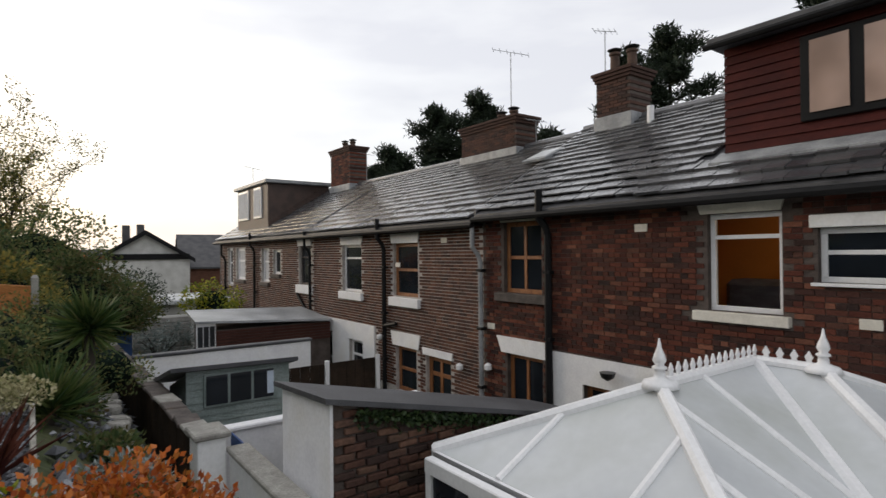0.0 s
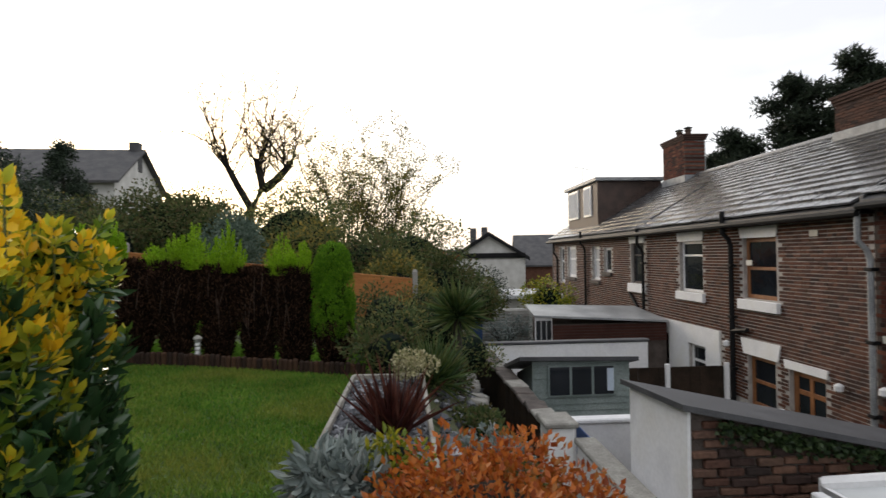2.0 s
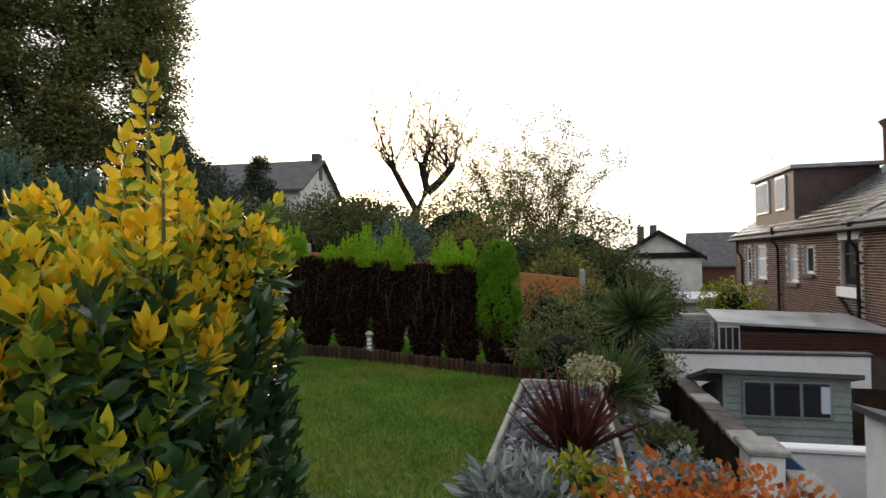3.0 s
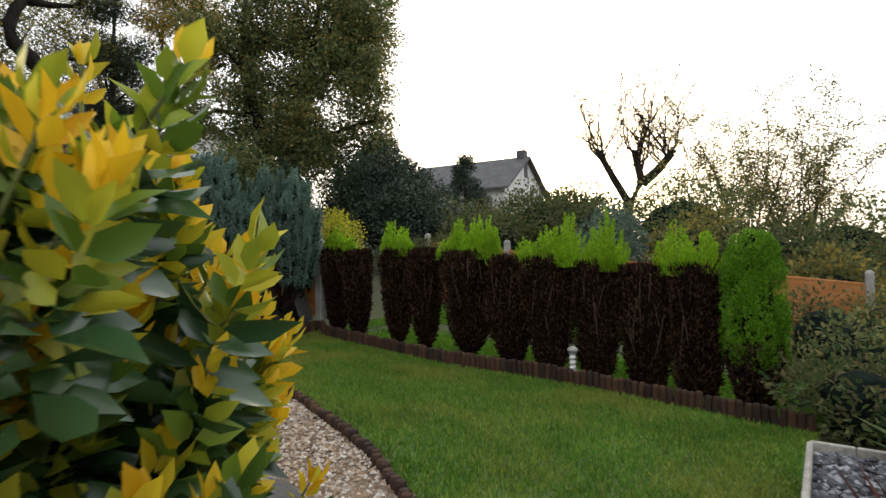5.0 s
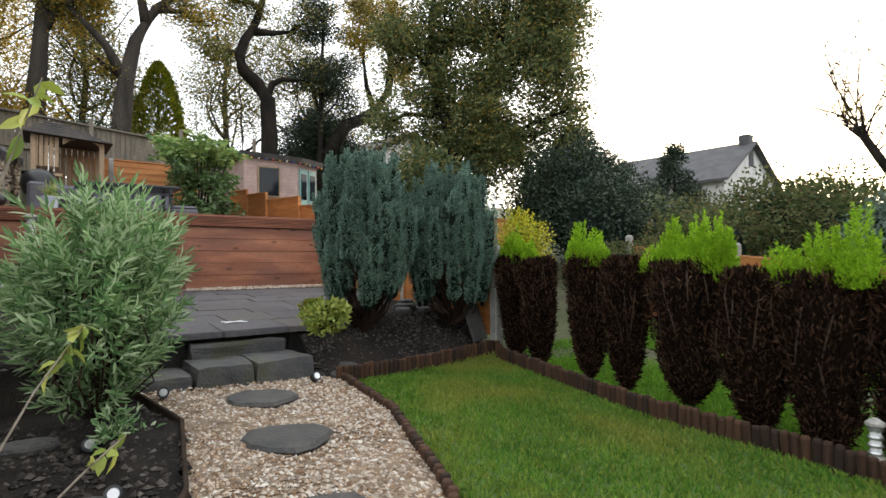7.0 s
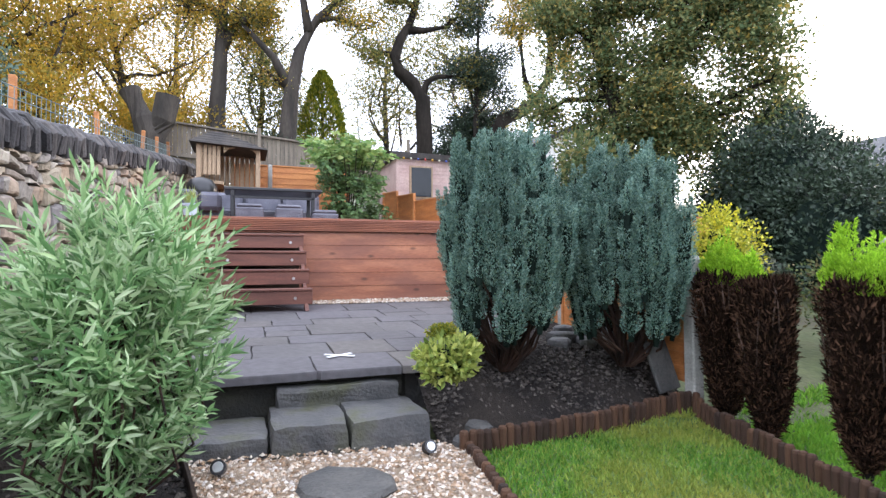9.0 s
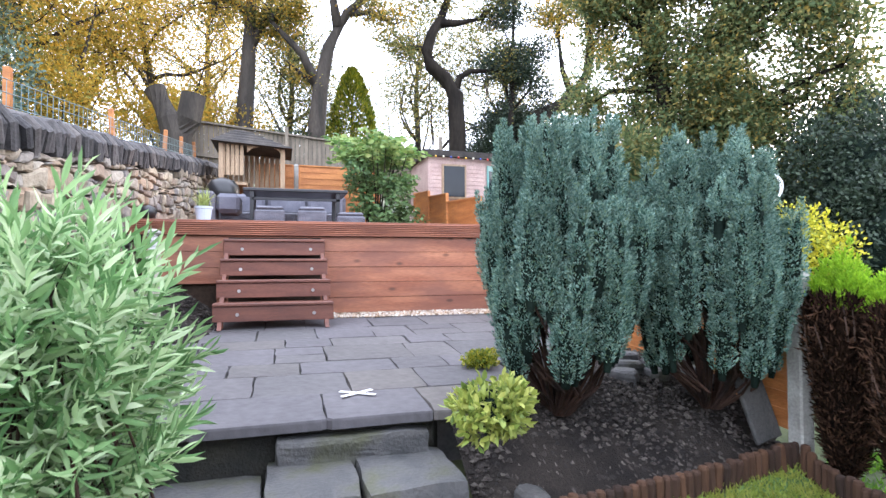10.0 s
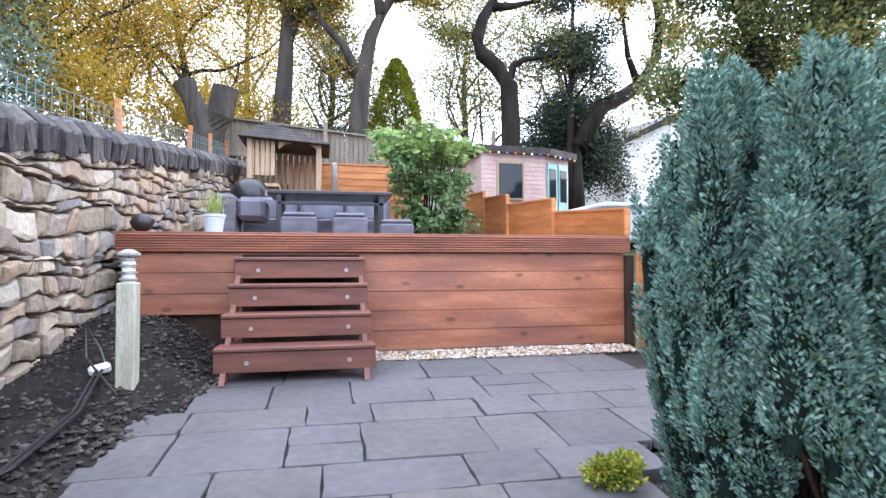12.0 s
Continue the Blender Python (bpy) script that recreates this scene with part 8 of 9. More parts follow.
crowned_tree("oak_tree", [[(-21.4, 4.75, 2.6), (-21.4, 4.82, 5.5), (-21.4, 4.95, 7.0), (-21.4, 5.2, 8.3), (-21.4, 5.8, 9.5), (-21.4, 6.6, 10.3)], [(-21.4, 4.9, 7.0), (-21.4, 4.4, 8.0), (-21.4, 3.9, 8.5), (-21.4, 3.4, 9.0)], [(-21.4, 5.5, 9.0), (-21.4, 5.3, 10.2), (-21.4, 5.4, 11.6)]], [(-21.4, 3.6, 9.2, 1.1), (-21.4, 6.6, 10.8, 1.3), (-21.4, 5.2, 11.4, 1.3), (-21.6, 7.4, 9.4, 1.1), (-21.6, 4.2, 7.6, 0.7)], [M_TREEYEL, M_TREEOLIVE], 14000, 0.09, "leaning forked tree with sparse yellow-green leaves", 102, M_BARK, 0.34)
crowned_tree("twisted_oak", [[(-21, 9.4, 2.4), (-21, 9.42, 5.7), (-21, 9.36, 7.0), (-21, 9.0, 7.5), (-21, 8.5, 7.9), (-21, 8.37, 8.4), (-21, 8.55, 9.0), (-21, 8.85, 9.5), (-21, 9.1, 10.2), (-21, 9.3, 11.4)], [(-21, 9.36, 6.9), (-21, 9.5, 7.6), (-21, 9.9, 7.85), (-21, 10.9, 7.95)], [(-21, 8.8, 9.35), (-21, 9.5, 9.45), (-21, 10.3, 9.7)]], [(-21, 9.4, 11.6, 1.2), (-21, 10.6, 10.0, 0.8), (-21, 8.0, 10.2, 0.8), (-21, 11.2, 8.3, 0.7), (-21.2, 7.6, 8.4, 0.7)], [M_TREEOLIVE], 9000, 0.09, "dark S-curved forked tree with sparse leaves", 103, M_BARKD, 0.32)
crowned_tree("twisted_oak", [[(-21, 11.6, 5.2), (-21, 12.4, 6.5), (-21, 13.2, 6.9), (-21, 13.85, 7.4), (-21, 14.35, 8.2), (-21, 14.5, 9.4), (-21, 14.3, 10.7), (-21, 14.8, 12)], [(-21, 13.7, 7.3), (-21, 13.35, 8.2), (-21, 13.2, 9.4)], [(-21, 11.6, 2.4), (-21, 11.6, 5.4)]], [(-21, 13.2, 10, 1.2), (-21, 14.9, 11.5, 1.4), (-21, 12.4, 11.4, 1.2), (-21, 15.4, 9.2, 0.9)], [M_TREEOLIVE, M_TREEYEL], 15000, 0.09, "dark curved tree with olive and yellow leaves", 104, M_BARKD, 0.28)
crowned_tree("broad_tree", [[(-13.6, 12.1, 1.6), (-13.6, 12.15, 3.6), (-13.8, 11.9, 5.2), (-14.1, 11.6, 6.6), (-14.0, 11.7, 8.6)], [(-13.3, 12.5, 1.6), (-13.2, 12.7, 4.0), (-12.9, 13.0, 6.0), (-12.7, 13.3, 8.6)]],
             [(-14.5, 10.95, 7.0, 1.2), (-13.8, 12.0, 7.6, 1.7), (-12.7, 13.3, 7.1, 1.9), (-11.9, 14.1, 6.2, 1.4), (-11.5, 14.5, 5.3, 0.9), (-14.0, 11.7, 5.6, 1.1), (-13.1, 12.8, 5.4, 1.5), (-12.2, 13.8, 4.6, 1.0), (-13.4, 12.5, 4.2, 0.9), (-12.5, 13.5, 9.8, 2.4), (-13.9, 11.9, 10.2, 2.1), (-11.6, 14.3, 7.8, 1.3), (-12.6, 14.6, 8.4, 1.5), (-12.1, 13.9, 3.6, 0.9), (-13.1, 12.8, 3.5, 0.9), (-14.2, 11.5, 4.3, 1.0), (-12.7, 13.2, 4.2, 1.0), (-14.7, 10.6, 5.0, 0.8)],
             [M_TREEGREEN, M_TREEGREEN, M_TREEOLIVE, M_TREEGREEN], 104000, 0.1, "large dense tree with dark green and bronze leaves", 105, M_BARKD, 0.24)
crowned_tree("holly_tree", [[(-12.2, 15.4, 1.2), (-12.2, 15.4, 3.2), (-12.1, 15.4, 4.6)]], [(-11.9, 15.3, 3.9, 0.85), (-12.5, 14.9, 3.4, 0.9), (-11.3, 15.8, 3.3, 0.8), (-11.9, 15.4, 2.6, 1.0), (-12.1, 15.3, 4.7, 0.55), (-12.9, 14.7, 2.6, 0.9), (-11.0, 16.1, 2.4, 0.9)], [M_TREEHOLLY], 44000, 0.09, "dense dark evergreen tree", 108, M_BARKD, 0.16, clump=0.62, share=0.9)
crowned_tree("holly_tree", [[(-21.09, 11.41, 2.56), (-21.09, 11.41, 6.59), (-21.09, 11.53, 9.95)]], [(-21.2, 11.08, 9.84, 0.67), (-20.97, 11.75, 8.94, 0.9), (-21.31, 10.85, 8.5, 0.67), (-20.86, 12.09, 7.82, 0.9), (-20.97, 11.3, 10.96, 0.67)], [M_TREEHOLLY], 12000, 0.09, "thin dark evergreen with open crown", 107, M_BARKD, 0.16, clump=0.62, share=0.9)
crowned_tree("holly_tree", [[(-22.68, 12.08, 2.72), (-22.68, 12.08, 4.71), (-22.68, 12.08, 6.44)]], [(-22.43, 10.96, 6.07, 0.99), (-22.06, 11.95, 6.57, 1.12), (-21.81, 12.7, 5.7, 1.12), (-22.68, 10.47, 5.2, 0.87), (-22.18, 11.95, 4.95, 1.24), (-21.68, 13.32, 4.71, 0.99)], [M_TREEHOLLY], 34000, 0.09, "dense dark evergreen behind the summer house", 117, M_BARKD, 0.14, clump=0.62, share=0.9)
for i, (x, y, h, m) in enumerate([(-24, 0.0, 9, M_TREEYEL), (-20.5, -2.2, 8.5, M_TREEYEL), (-26, 4.0, 9, M_TREEOLIVE), (-27, 9.5, 10, M_TREEOLIVE), (-17, -4, 8.5, M_TREEOLIVE), (-25, 13.5, 10, M_TREEOLIVE), (-30, 1, 12, M_TREEYEL), (-22, -6, 10, M_TREEYEL)]):
    tree("autumn_tree", (x, y, ground_z(x, y) - 0.2), h, 0.2, 120 + i, m, 17000, 0.1, "autumn tree with yellow and green leaves", M_BARK, 0.2, 13, 0.5, 1.5)
t = thing("golden_cypress", "tall narrow golden cypress", "tree")
n = 13000
u, a = rng.uniform(0, 1, n), rng.uniform(0, 6.28, n)
q = 0.95 * np.interp(u, [0, 0.2, 0.6, 0.9, 1], [0.9, 1.0, 0.72, 0.3, 0.04]) * (1 + 0.12 * np.sin(5 * a + 9 * u)) * rng.uniform(0.8, 1.1, n)
P = np.stack([-23.7 + q * np.cos(a), 6.25 + q * np.sin(a), 4.5 + u * 4.0], 1)
leaves("foliage", P, np.stack([np.cos(a), np.sin(a), np.full(n, 1.0)], 1), 0.13, 0.05, M_MIXLEAF, t)
part("trunk", Build().tube([(-23.7, 6.25, 3), (-23.7, 6.25, 7.5)], [0.12, 0.04], 8), M_BARK, t)
for i, (x, y, z, rx, ry, rz, m, nn) in enumerate([(-21, 0.6, 5.2, 1.6, 1.3, 1.5, M_TREEYEL, 4200), (-18.5, -1.2, 5.0, 1.5, 1.3, 1.6, M_TREEYEL, 3800), (-15, -1.8, 4.6, 1.5, 1.2, 1.7, M_SCRUBB, 3600), (-23, 2.0, 5.6, 1.6, 1.6, 1.2, M_TREEYEL, 3200), (-12, -1.6, 4.0, 1.3, 1.0, 1.4, M_MIXLEAF, 3000), (-21.5, 4.0, 4.8, 0.9, 1.4, 0.7, M_TREEHOLLY, 2600), (-21.2, 6.8, 4.2, 0.9, 1.6, 0.8, M_TREEOLIVE, 2600), (-17.6, -3.5, 6.5, 1.6, 1.6, 1.6, M_SCRUBB, 3600), (-22, -2.0, 7.5, 2.2, 2.0, 1.8, M_TREEYEL, 4200)]):
    bush("woodland_bush", (x, y, z), (rx, ry, rz), int(nn * 1.7), 0.1, 0.055, m, "loose autumn woodland bush behind the wall", lumps=24, core=False, seed=190 + i, group="woodland bushes")
# cut stump
st = thing("tree_stump", "dark V-shaped cut tree stump behind the wall", "tree stump")
b = Build()
b.tube([(-18.6, 1.2, 3.2), (-18.6, 1.2, 4.6)], [0.4, 0.36], 12)
b.tube([(-18.6, 1.25, 4.4), (-18.6, 1.05, 5.0), (-18.7, 0.7, 5.75)], [0.34, 0.28, 0.27], 12)
b.tube([(-18.6, 1.2, 4.4), (-18.6, 1.5, 5.0), (-18.6, 1.62, 5.65)], [0.34, 0.3, 0.3], 12)
part("trunk", b, M_BARK, st)

# bare and thin trees in the distance
t = thing("bare_tree", "almost bare pollarded tree with thin upright shoots", "tree")
b = Build()
rnd = random.Random(31)
shoots = []
ARMS = [[(-6.6, 23.7, 1.0), (-6.6, 23.7, 3.1), (-7.1, 23.5, 4.1), (-7.6, 23.4, 5.1)], [(-6.6, 23.7, 2.9), (-6.1, 23.8, 3.9), (-6.3, 23.7, 5.0)], [(-6.1, 23.8, 3.8), (-5.5, 23.9, 4.3), (-5.0, 24.0, 4.9)]]
for arm in ARMS:
    b.tube(arm, [0.19 - 0.025 * k for k in range(len(arm))], 9)
    b.tube([arm[-1], tuple(Vector(arm[-1]) + Vector((0, 0, 0.12)))], [0.14, 0.13], 9)
    for k in range(14):
        e = Vector(arm[-1]).lerp(Vector(arm[-2]), rnd.uniform(0, 0.8))
        sp = limb(b, e, (rnd.uniform(-1.2, 1.2), rnd.uniform(-0.7, 0.7), 1), rnd.uniform(1.4, 3.9), 0.034, 0.01, rnd, 0.18, 8, 4)
        for q in sp[1:]:
            for _ in range(2):
                tw = limb(b, q, (rnd.uniform(-1, 1), rnd.uniform(-1, 1), 0.5), rnd.uniform(0.35, 1.0), 0.015, 0.007, rnd, 0.24, 4, 3)
                shoots += tw[1:]
part("trunk", b, M_BARKD, t)
P, _ = clumps([tuple(p) for p in shoots], 2600, np.full(len(shoots), 0.12))
leaves("crown", P, rng.normal(size=P.shape), 0.075, 0.04, M_TREEYEL, t)


def twig_tree(x, y, z, height, width, seed, n):
    """A loose fountain of thin branching stems with scattered small leaves."""
    t = thing("thin_tree", "thin tree with sparse small yellow-green leaves", "tree", "thin trees")
    b = Build()
    rnd = random.Random(seed)
    ends = []
    for k in range(15):
        a = k * 2.4
        st = limb(b, (x + 0.15 * math.cos(a), y + 0.15 * math.sin(a), z), (math.cos(a) * width / height, math.sin(a) * width / height, 1), height * rnd.uniform(0.6, 1.0), 0.035, 0.007, rnd, 0.1, 9, 5, 0.03)
        for q in st[3:]:
            for _ in range(2):
                tw = limb(b, q, (rnd.uniform(-1, 1), rnd.uniform(-1, 1), rnd.uniform(0.1, 0.9)), height * rnd.uniform(0.1, 0.22), 0.01, 0.004, rnd, 0.2, 5, 3)
                ends += tw[1:]
    part("trunk", b, M_BARK, t)
    P, _ = clumps([tuple(p) for p in ends], n, np.full(len(ends), 0.2))
    leaves("crown", P, rng.normal(size=P.shape), 0.08, 0.045, M_TREEOLIVE, t)


twig_tree(-2.4, 20.4, 0.4, 5.6, 2.3, 141, 13000)
twig_tree(-0.9, 20.6, 0.2, 4.5, 1.7, 142, 8500)
t = thing("far_conifer", "dark cone-shaped evergreen before the white house", "tree")
n = 9000
lu, la = rng.uniform(0, 1, 90), rng.uniform(0, 6.28, 90)
lr = 1.15 * np.interp(lu, [0, 0.25, 0.6, 0.9, 1], [0.9, 1.0, 0.62, 0.22, 0.02]) * rng.uniform(0.6, 1.05, 90)
C = np.stack([-13.9 + lr * np.cos(la), 23.5 + lr * np.sin(la), 1.8 + lu * 4.0], 1)
P, _ = clumps(C, n, np.array([0.34, 0.34, 0.26]))
leaves("crown", P, rng.normal(size=P.shape) + [0, 0, 0.4], 0.13, 0.06, M_TREEHOLLY, t)
part("trunk", Build().tube([(-13.9, 23.5, 0.5), (-13.9, 23.5, 5.4)], [0.16, 0.03], 8), M_BARKD, t)


def pine(base, h, r, seed):
    t = thing("pine_tree", "dark pine tree behind the rooftops", "tree", "pines")
    rnd = random.Random(seed)
    b = Build()
    base = Vector(base)
    b.tube([base, base + Vector((0, 0, h))], [0.25, 0.05], 8)
    cen = []
    for k in range(26):
        u = 0.3 + 0.7 * k / 26
        a = k * 2.4
        L = r * (1.2 - u) * rnd.uniform(0.5, 1.4)
        p = base + Vector((0, 0, h * u))
        e = p + Vector((math.cos(a) * L, math.sin(a) * L, L * 0.35))
        b.tube([p, e], [0.06, 0.02], 5)
        for j in range(5):
            cen.append(tuple(p.lerp(e, 0.35 + 0.15 * j)))
    part("trunk", b, M_BARKD, t)
    P, _ = clumps(cen, 17000, np.array([0.6, 0.6, 0.42]))
    leaves("crown", P, rng.normal(size=P.shape) + [0, 0, 0.7], 0.3, 0.06, M_PINE, t)


for i, (x, y, h, r) in enumerate([(23.2, 14.2, 14.2, 3.6), (21.0, 14.6, 12.6, 3.0), (16.6, 22.8, 11.4, 3.2), (18.5, 21.6, 12.0, 3.2), (14.9, 24.4, 9.4, 2.6), (19.5, 19.0, 9.6, 2.6), (18, 16.5, 9.2, 2.4), (18.5, 6.0, 12.5, 2.6), (15.5, 27, 8.8, 2.2)]):
    pine((x, y, -3.4), h, r, 150 + i)

# ---- stone wall ----
swall = thing("stone_wall", "dry-stone rubble wall with sooty upright coping", "wall", kind="structure")
WX0, WX1 = -17.2, -4.5
core = Build()
xs_ = steps_of((WX0, WX1, 1.0))
for a, b_ in zip(xs_, xs_[1:]):
    core.hull([(a, wall_y(a) - 0.4, 0), (b_, wall_y(b_) - 0.4, 0), (b_, wall_y(b_) - 0.05, 0), (a, wall_y(a) - 0.05, 0)], [(a, wall_y(a) - 0.4, coping_z(a) - 0.22), (b_, wall_y(b_) - 0.4, coping_z(b_) - 0.22), (b_, wall_y(b_) - 0.07, coping_z(b_) - 0.22), (a, wall_y(a) - 0.07, coping_z(a) - 0.22)])
part("core", core, M_WALLCORE, swall)


def course_line(r, x):
    """Height of the wavy bed under course r; beds pinch and swell along the wall."""
    return COURSES[r] + 0.06 * (-8.9 - x) + 0.13 * noise.noise((x * 1.3, r * 0.5, 0.4)) + 0.05 * noise.noise((x * 3.7, r * 0.9, 5.2))


def rubble(x0, x1, lean0, lean1, r, rnd):
    """One rubble stone between two beds: uneven outline, bulging split face."""
    g = 0.006
    ring = []
    for t in (0.04, 0.34, 0.66, 0.96):
        x = x0 + (x1 - x0) * t
        ring.append((x + lean0 * (1 - t) * 0.3, course_line(r, x) + g + rnd.uniform(-0.008, 0.02)))
    ring.append((x1 - g + lean1 * 0.5, (course_line(r, x1) + course_line(r + 1, x1)) / 2))
    for t in (0.96, 0.66, 0.34, 0.04):
        x = x0 + (x1 - x0) * t
        ring.append((x + lean0 * (1 - t) + lean1 * t, course_line(r + 1, x) - g - rnd.uniform(-0.008, 0.02)))
    ring.append((x0 + g + lean0 * 0.5, (course_line(r, x0) + course_line(r + 1, x0)) / 2))
    cx, cz = sum(p[0] for p in ring) / 10, sum(p[1] for p in ring) / 10
    out = rnd.uniform(-0.014, 0.02)
    tx, tz = rnd.uniform(-0.15, 0.15), rnd.uniform(-0.2, 0.2)
    vs = []
    for f, d in ((1.0, -0.14), (1.0, -0.022), (0.93, 0.0), (0.62, 0.012)):
        for x, z in ring:
            px, pz = cx + (x - cx) * f, cz + (z - cz) * f
            vs.append((px, wall_y(px) + out + d + (tx * (px - cx) + tz * (pz - cz) if d > -0.1 else 0) + rnd.uniform(-0.003, 0.003), pz))
    b = Build()
    return b.add(vs, [(i + k * 10, i + k * 10 + 10, (i + 1) % 10 + k * 10 + 10, (i + 1) % 10 + k * 10) for k in range(3) for i in range(10)] + [tuple(range(30, 40))[::-1]])


rnd = random.Random(77)
COURSES = [0.3]
while COURSES[-1] < 3.7:
    COURSES.append(COURSES[-1] + rnd.choice([0.07, 0.09, 0.11, 0.13, 0.16]))
rest, count = Build(), 0
for r in range(len(COURSES) - 1):
    tall = COURSES[r + 1] - COURSES[r]
    x = WX1 - rnd.uniform(0, 0.2)
    lean = 0.0
    while x > WX0:
        w = rnd.choice([0.08, 0.12, 0.16, 0.22, 0.3]) * rnd.uniform(0.8, 1.2) + tall * rnd.uniform(0.0, 0.6)
        nxt = rnd.uniform(-0.05, 0.05)
        cx = x - w / 2
        if course_line(r + 1, cx) < coping_z(cx) - 0.17 and course_line(r, cx) > 0.25:
            b = rubble(x - w, x, nxt, lean, r, rnd)
            if -11.0 < cx < -8.2 and count < 300:
                part("stone", b, M_WALLSTONE, swall)
                count += 1
            else:
                rest.add(b.v, b.f)
        x -= w
        lean = nxt
part("stonework", rest, M_WALLSTONE2, swall)["kind"] = "stuff"
x = WX1
while x > WX0:
    w = rnd.uniform(0.055, 0.12)
    cx = x - w / 2
    z = coping_z(cx) - 0.1
    tilt_ = Euler((rnd.uniform(-0.08, 0.08), rnd.uniform(0.2, 0.55), rnd.uniform(-0.12, 0.12))).to_matrix()
    hh = rnd.uniform(0.24, 0.34)
    b = Build()
    prof = [(-0.21, -0.5), (-0.23, 0.1), (-0.16, 0.4), (0.0, 0.5), (0.15, 0.42), (0.22, 0.12), (0.2, -0.5)]
    ring = [(py * rnd.uniform(0.92, 1.08), pz * hh * rnd.uniform(0.92, 1.06)) for py, pz in prof]
    th = (w * 0.5 + 0.012)
    lo = [tilt_ @ Vector((-th * rnd.uniform(0.8, 1.1), py, pz)) for py, pz in ring]
    m0 = [tilt_ @ Vector((-th * 0.4, py * 1.07, pz * 1.07)) for py, pz in ring]
    m1 = [tilt_ @ Vector((th * 0.4, py * 1.07, pz * 1.07)) for py, pz in ring]
    hi = [tilt_ @ Vector((th * rnd.uniform(0.8, 1.1), py, pz)) for py, pz in ring]
    at = Vector((cx, wall_y(cx) - 0.18 + rnd.uniform(-0.02, 0.02), z))
    k7 = len(ring)
    b.add([p + at for p in lo + m0 + m1 + hi], [(i + k * k7, (i + 1) % k7 + k * k7, (i + 1) % k7 + (k + 1) * k7, i + (k + 1) * k7) for k in range(3) for i in range(k7)] + [tuple(range(k7))[::-1], tuple(range(3 * k7, 4 * k7))])
    part("coping_stone", b, M_COPING, swall)
    x -= w

# wire fence behind the wall
wf = thing("wire_fence", "green wire mesh fence on short timber posts", "fence")
tops = []
for k, x in enumerate((-7.2, -9.9, -12.9, -15.9, -17.4, -18.9)):
    y, z = wall_y(x) - 0.85, coping_z(x) + 0.5
    part("post", Build().box((x, y, z - 0.4), (0.07, 0.07, 1.1), 0.008, Euler((0.05 * (k % 3 - 1), 0.03, 0)).to_matrix()), M_FENCE, wf)
for j in range(5):
    part("wire", Build().tube([(-6.5, wall_y(-6.5) - 0.72, coping_z(-6.5) + 0.5 - 0.13 * j), (-12, wall_y(-12) - 0.72, coping_z(-12) + 0.47 - 0.13 * j), (-18.5, wall_y(-18.5) - 0.72, coping_z(-18.5) + 0.5 - 0.13 * j)], 0.005, 4), M_WIRE, wf)
vw = Build()
for k in range(84):
    x = -6.5 - k * 0.14
    vw.tube([(x, wall_y(x) - 0.72, coping_z(x) - 0.2), (x - 0.01, wall_y(x) - 0.72, coping_z(x) + 0.49)], 0.004, 3)
part("wire_mesh", vw, M_WIRE, wf)

# ---- patio ----
patio = thing("patio", "grey riven stone paving laid in random courses", "patio", kind="structure")
PAT = [(-6.5, 2.7), (-6.52, 4.6), (-6.9, 4.82), (-7.35, 5.2), (-8.1, 6.0), (-9.0, 6.85), (-10.1, 6.95), (-10.15, 3.0), (-9.3, 3.0), (-8.7, 2.85), (-7.9, 2.6)]
SLABS = [(-6.45, 2.5), (-6.45, 4.82), (-6.95, 5.1), (-7.45, 5.42), (-8.2, 6.2), (-8.9, 7.0), (-10.2, 7.0), (-10.2, 2.9), (-9.3, 2.95), (-8.7, 2.8), (-7.9, 2.55)]
in_patio = inside_poly(SLABS)
part("bed", Build().prism(PAT, 0.0, lambda x, y: patio_z(x) - 0.022), M_JOINT, patio)
rnd = random.Random(9)
x = -6.42
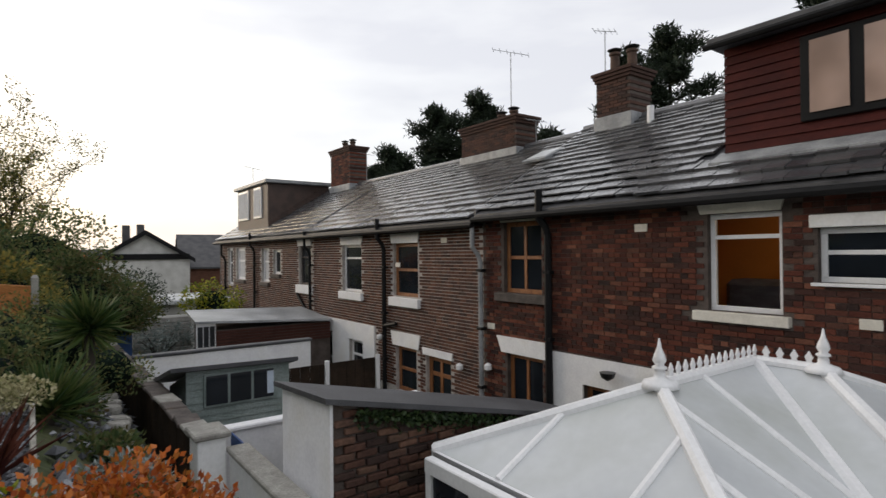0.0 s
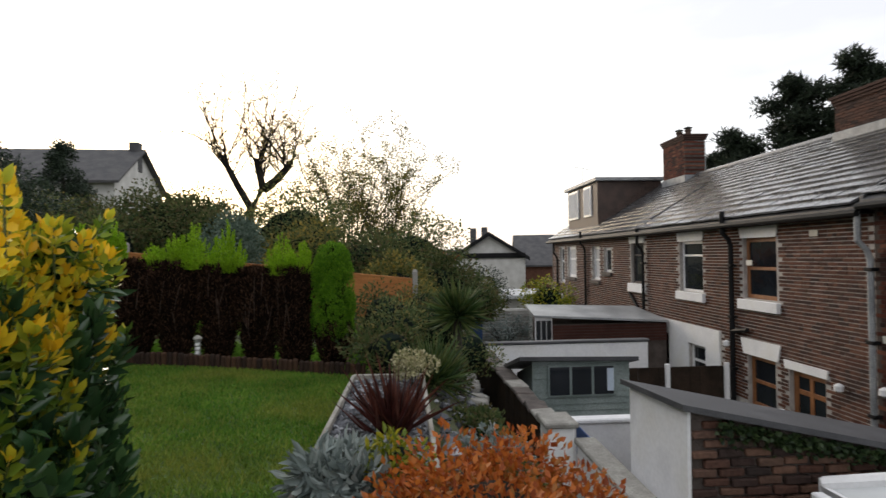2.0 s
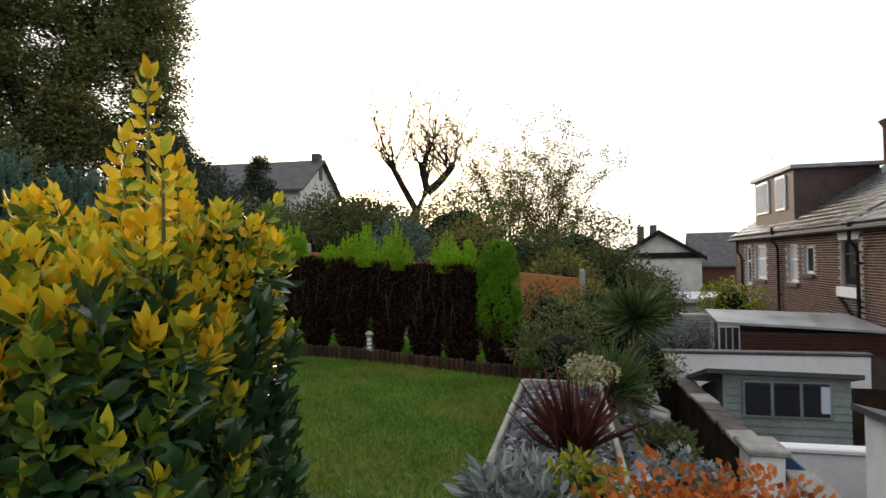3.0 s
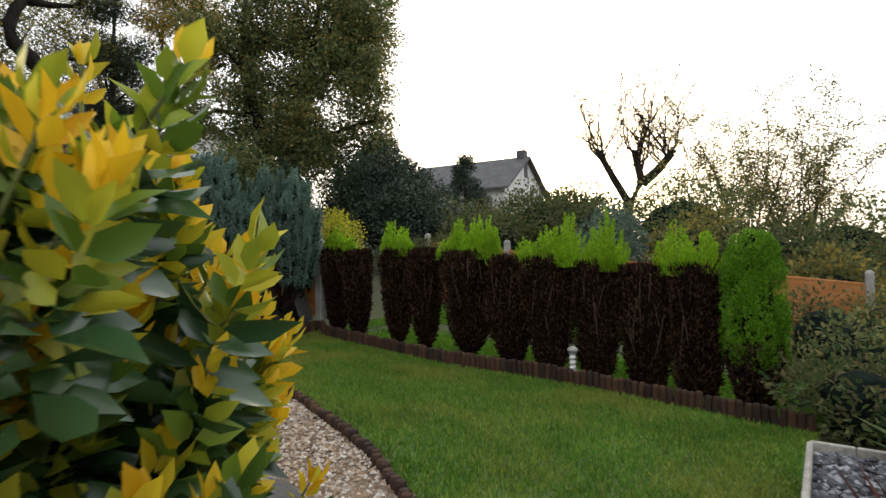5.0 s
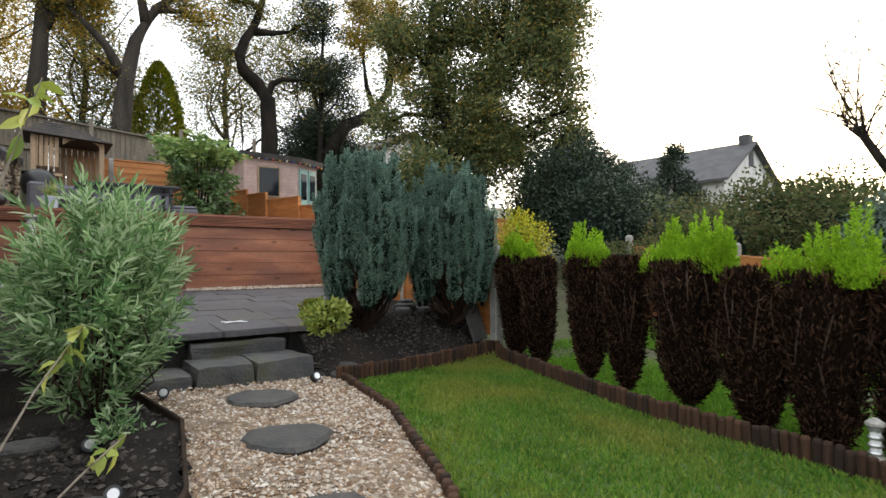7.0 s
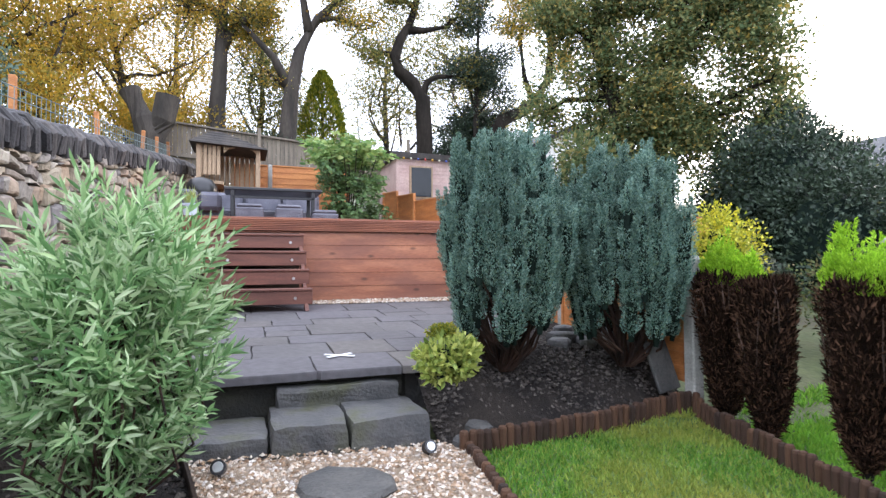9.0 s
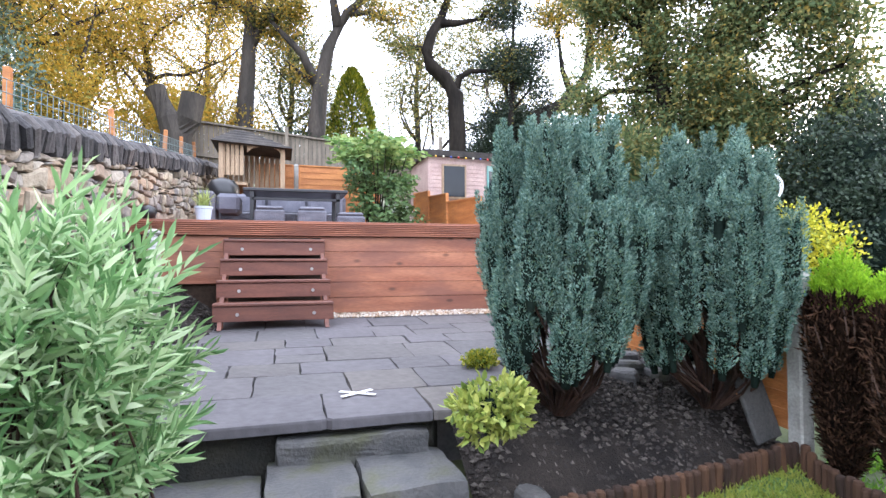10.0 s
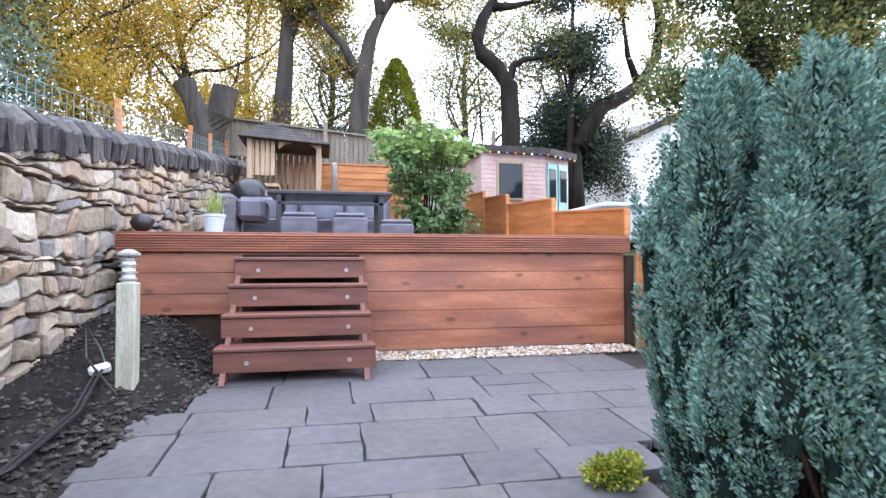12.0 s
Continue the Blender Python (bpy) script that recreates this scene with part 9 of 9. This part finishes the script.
while x > -9.85:
    d = rnd.choice([0.36, 0.46, 0.56, 0.5])
    y = 2.5 + rnd.uniform(0, 0.3)
    while y < 7.0:
        w = rnd.choice([0.4, 0.5, 0.6, 0.7, 0.55])
        split = rnd.random() < 0.22
        for x0, x1 in (((x - d / 2, x), (x - d, x - d / 2)) if split and d > 0.5 else ((x - d, x),)):
            cx, cy = (x0 + x1) / 2, y + w / 2
            if in_patio(min(cx, -6.52), cy) and y + w < 7.02:
                g = rnd.uniform(0.002, 0.007)
                ring = []
                X0, X1, Y0, Y1 = x0 + g, x1 - g, y + g, y + w - g
                for p, q in (((X0, Y0), (X1, Y0)), ((X1, Y0), (X1, Y1)), ((X1, Y1), (X0, Y1)), ((X0, Y1), (X0, Y0))):
                    for t in (0.03, 0.35, 0.68, 0.97):
                        ring.append((p[0] + (q[0] - p[0]) * t + rnd.uniform(-0.007, 0.007), p[1] + (q[1] - p[1]) * t + rnd.uniform(-0.007, 0.007)))
                dz, tx, ty = rnd.uniform(-0.003, 0.003), rnd.uniform(-0.006, 0.006), rnd.uniform(-0.006, 0.006)
                zf = lambda px, py: patio_z(px) + dz + tx * (px - cx) + ty * (py - cy)
                n_ = len(ring)
                lo = [(px, py, patio_z(px) - 0.055) for px, py in ring]
                m1 = [(px, py, zf(px, py) - 0.012) for px, py in ring]
                hi = [(cx + (px - cx) * 0.988, cy + (py - cy) * 0.988, zf(px, py)) for px, py in ring]
                b = Build().add(lo + m1 + hi, [(i + r_ * n_, (i + 1) % n_ + r_ * n_, (i + 1) % n_ + (r_ + 1) * n_, i + (r_ + 1) * n_) for r_ in (0, 1) for i in range(n_)] + [tuple(range(2 * n_, 3 * n_))])
                part("paving_slab", b, M_SLAB, patio)
        y += w
    x -= d
# painted cross on a slab
cr = thing("painted_cross", "white painted cross on a paving slab", "marking")
for a in (0.5, -0.75):
    part("stroke", Build().box((-6.84, 4.2, patio_z(-6.84) + 0.012), (0.028, 0.25, 0.003), 0.0, Euler((0, 0.06, a + 0.12)).to_matrix()), M_PAINTX, cr)
in_strip = inside_poly([(-9.85, 4.3), (-9.85, 6.9), (-10.2, 6.9), (-10.2, 4.3)])
chips("gravel_strip", 1800, (-10.25, -9.8, 4.3, 6.95), in_strip, lambda x, y: patio_z(x) + 0.005, 0.02, M_PEBBLE, "cream gravel strip along the deck", "gravel")
bush("moss_clump", (-7.35, 5.2, patio_z(-7.35) + 0.05), (0.16, 0.14, 0.09), 1300, 0.025, 0.014, M_MIXLEAF, "green moss clump at the paving edge", "moss", lumps=12, seed=99)

# single bricks and slates of the nearest house
BR = Build().span(-0.012, 0.02, 0, 0.215, 0, 0.063, 0.003).mesh("brick", M_BRICKO)
for y, y1, z, o in near_bricks:
    part("brick", BR, M_BRICKO, terrace).matrix_basis = pose(HX + 0.004 - o, y, z)
SL = [Build().box((0, 0, 0), (0.27, w - 0.012, 0.03), 0.004, tilt).mesh("slate", M_SLATEO) for w in (0.24, 0.3, 0.36, 0.42, 0.48)]
for c, w in near_slates:
    k = min(range(5), key=lambda i: abs((0.24, 0.3, 0.36, 0.42, 0.48)[i] - w))
    part("slate", SL[k], M_SLATEO, terrace).matrix_basis = pose(*c)
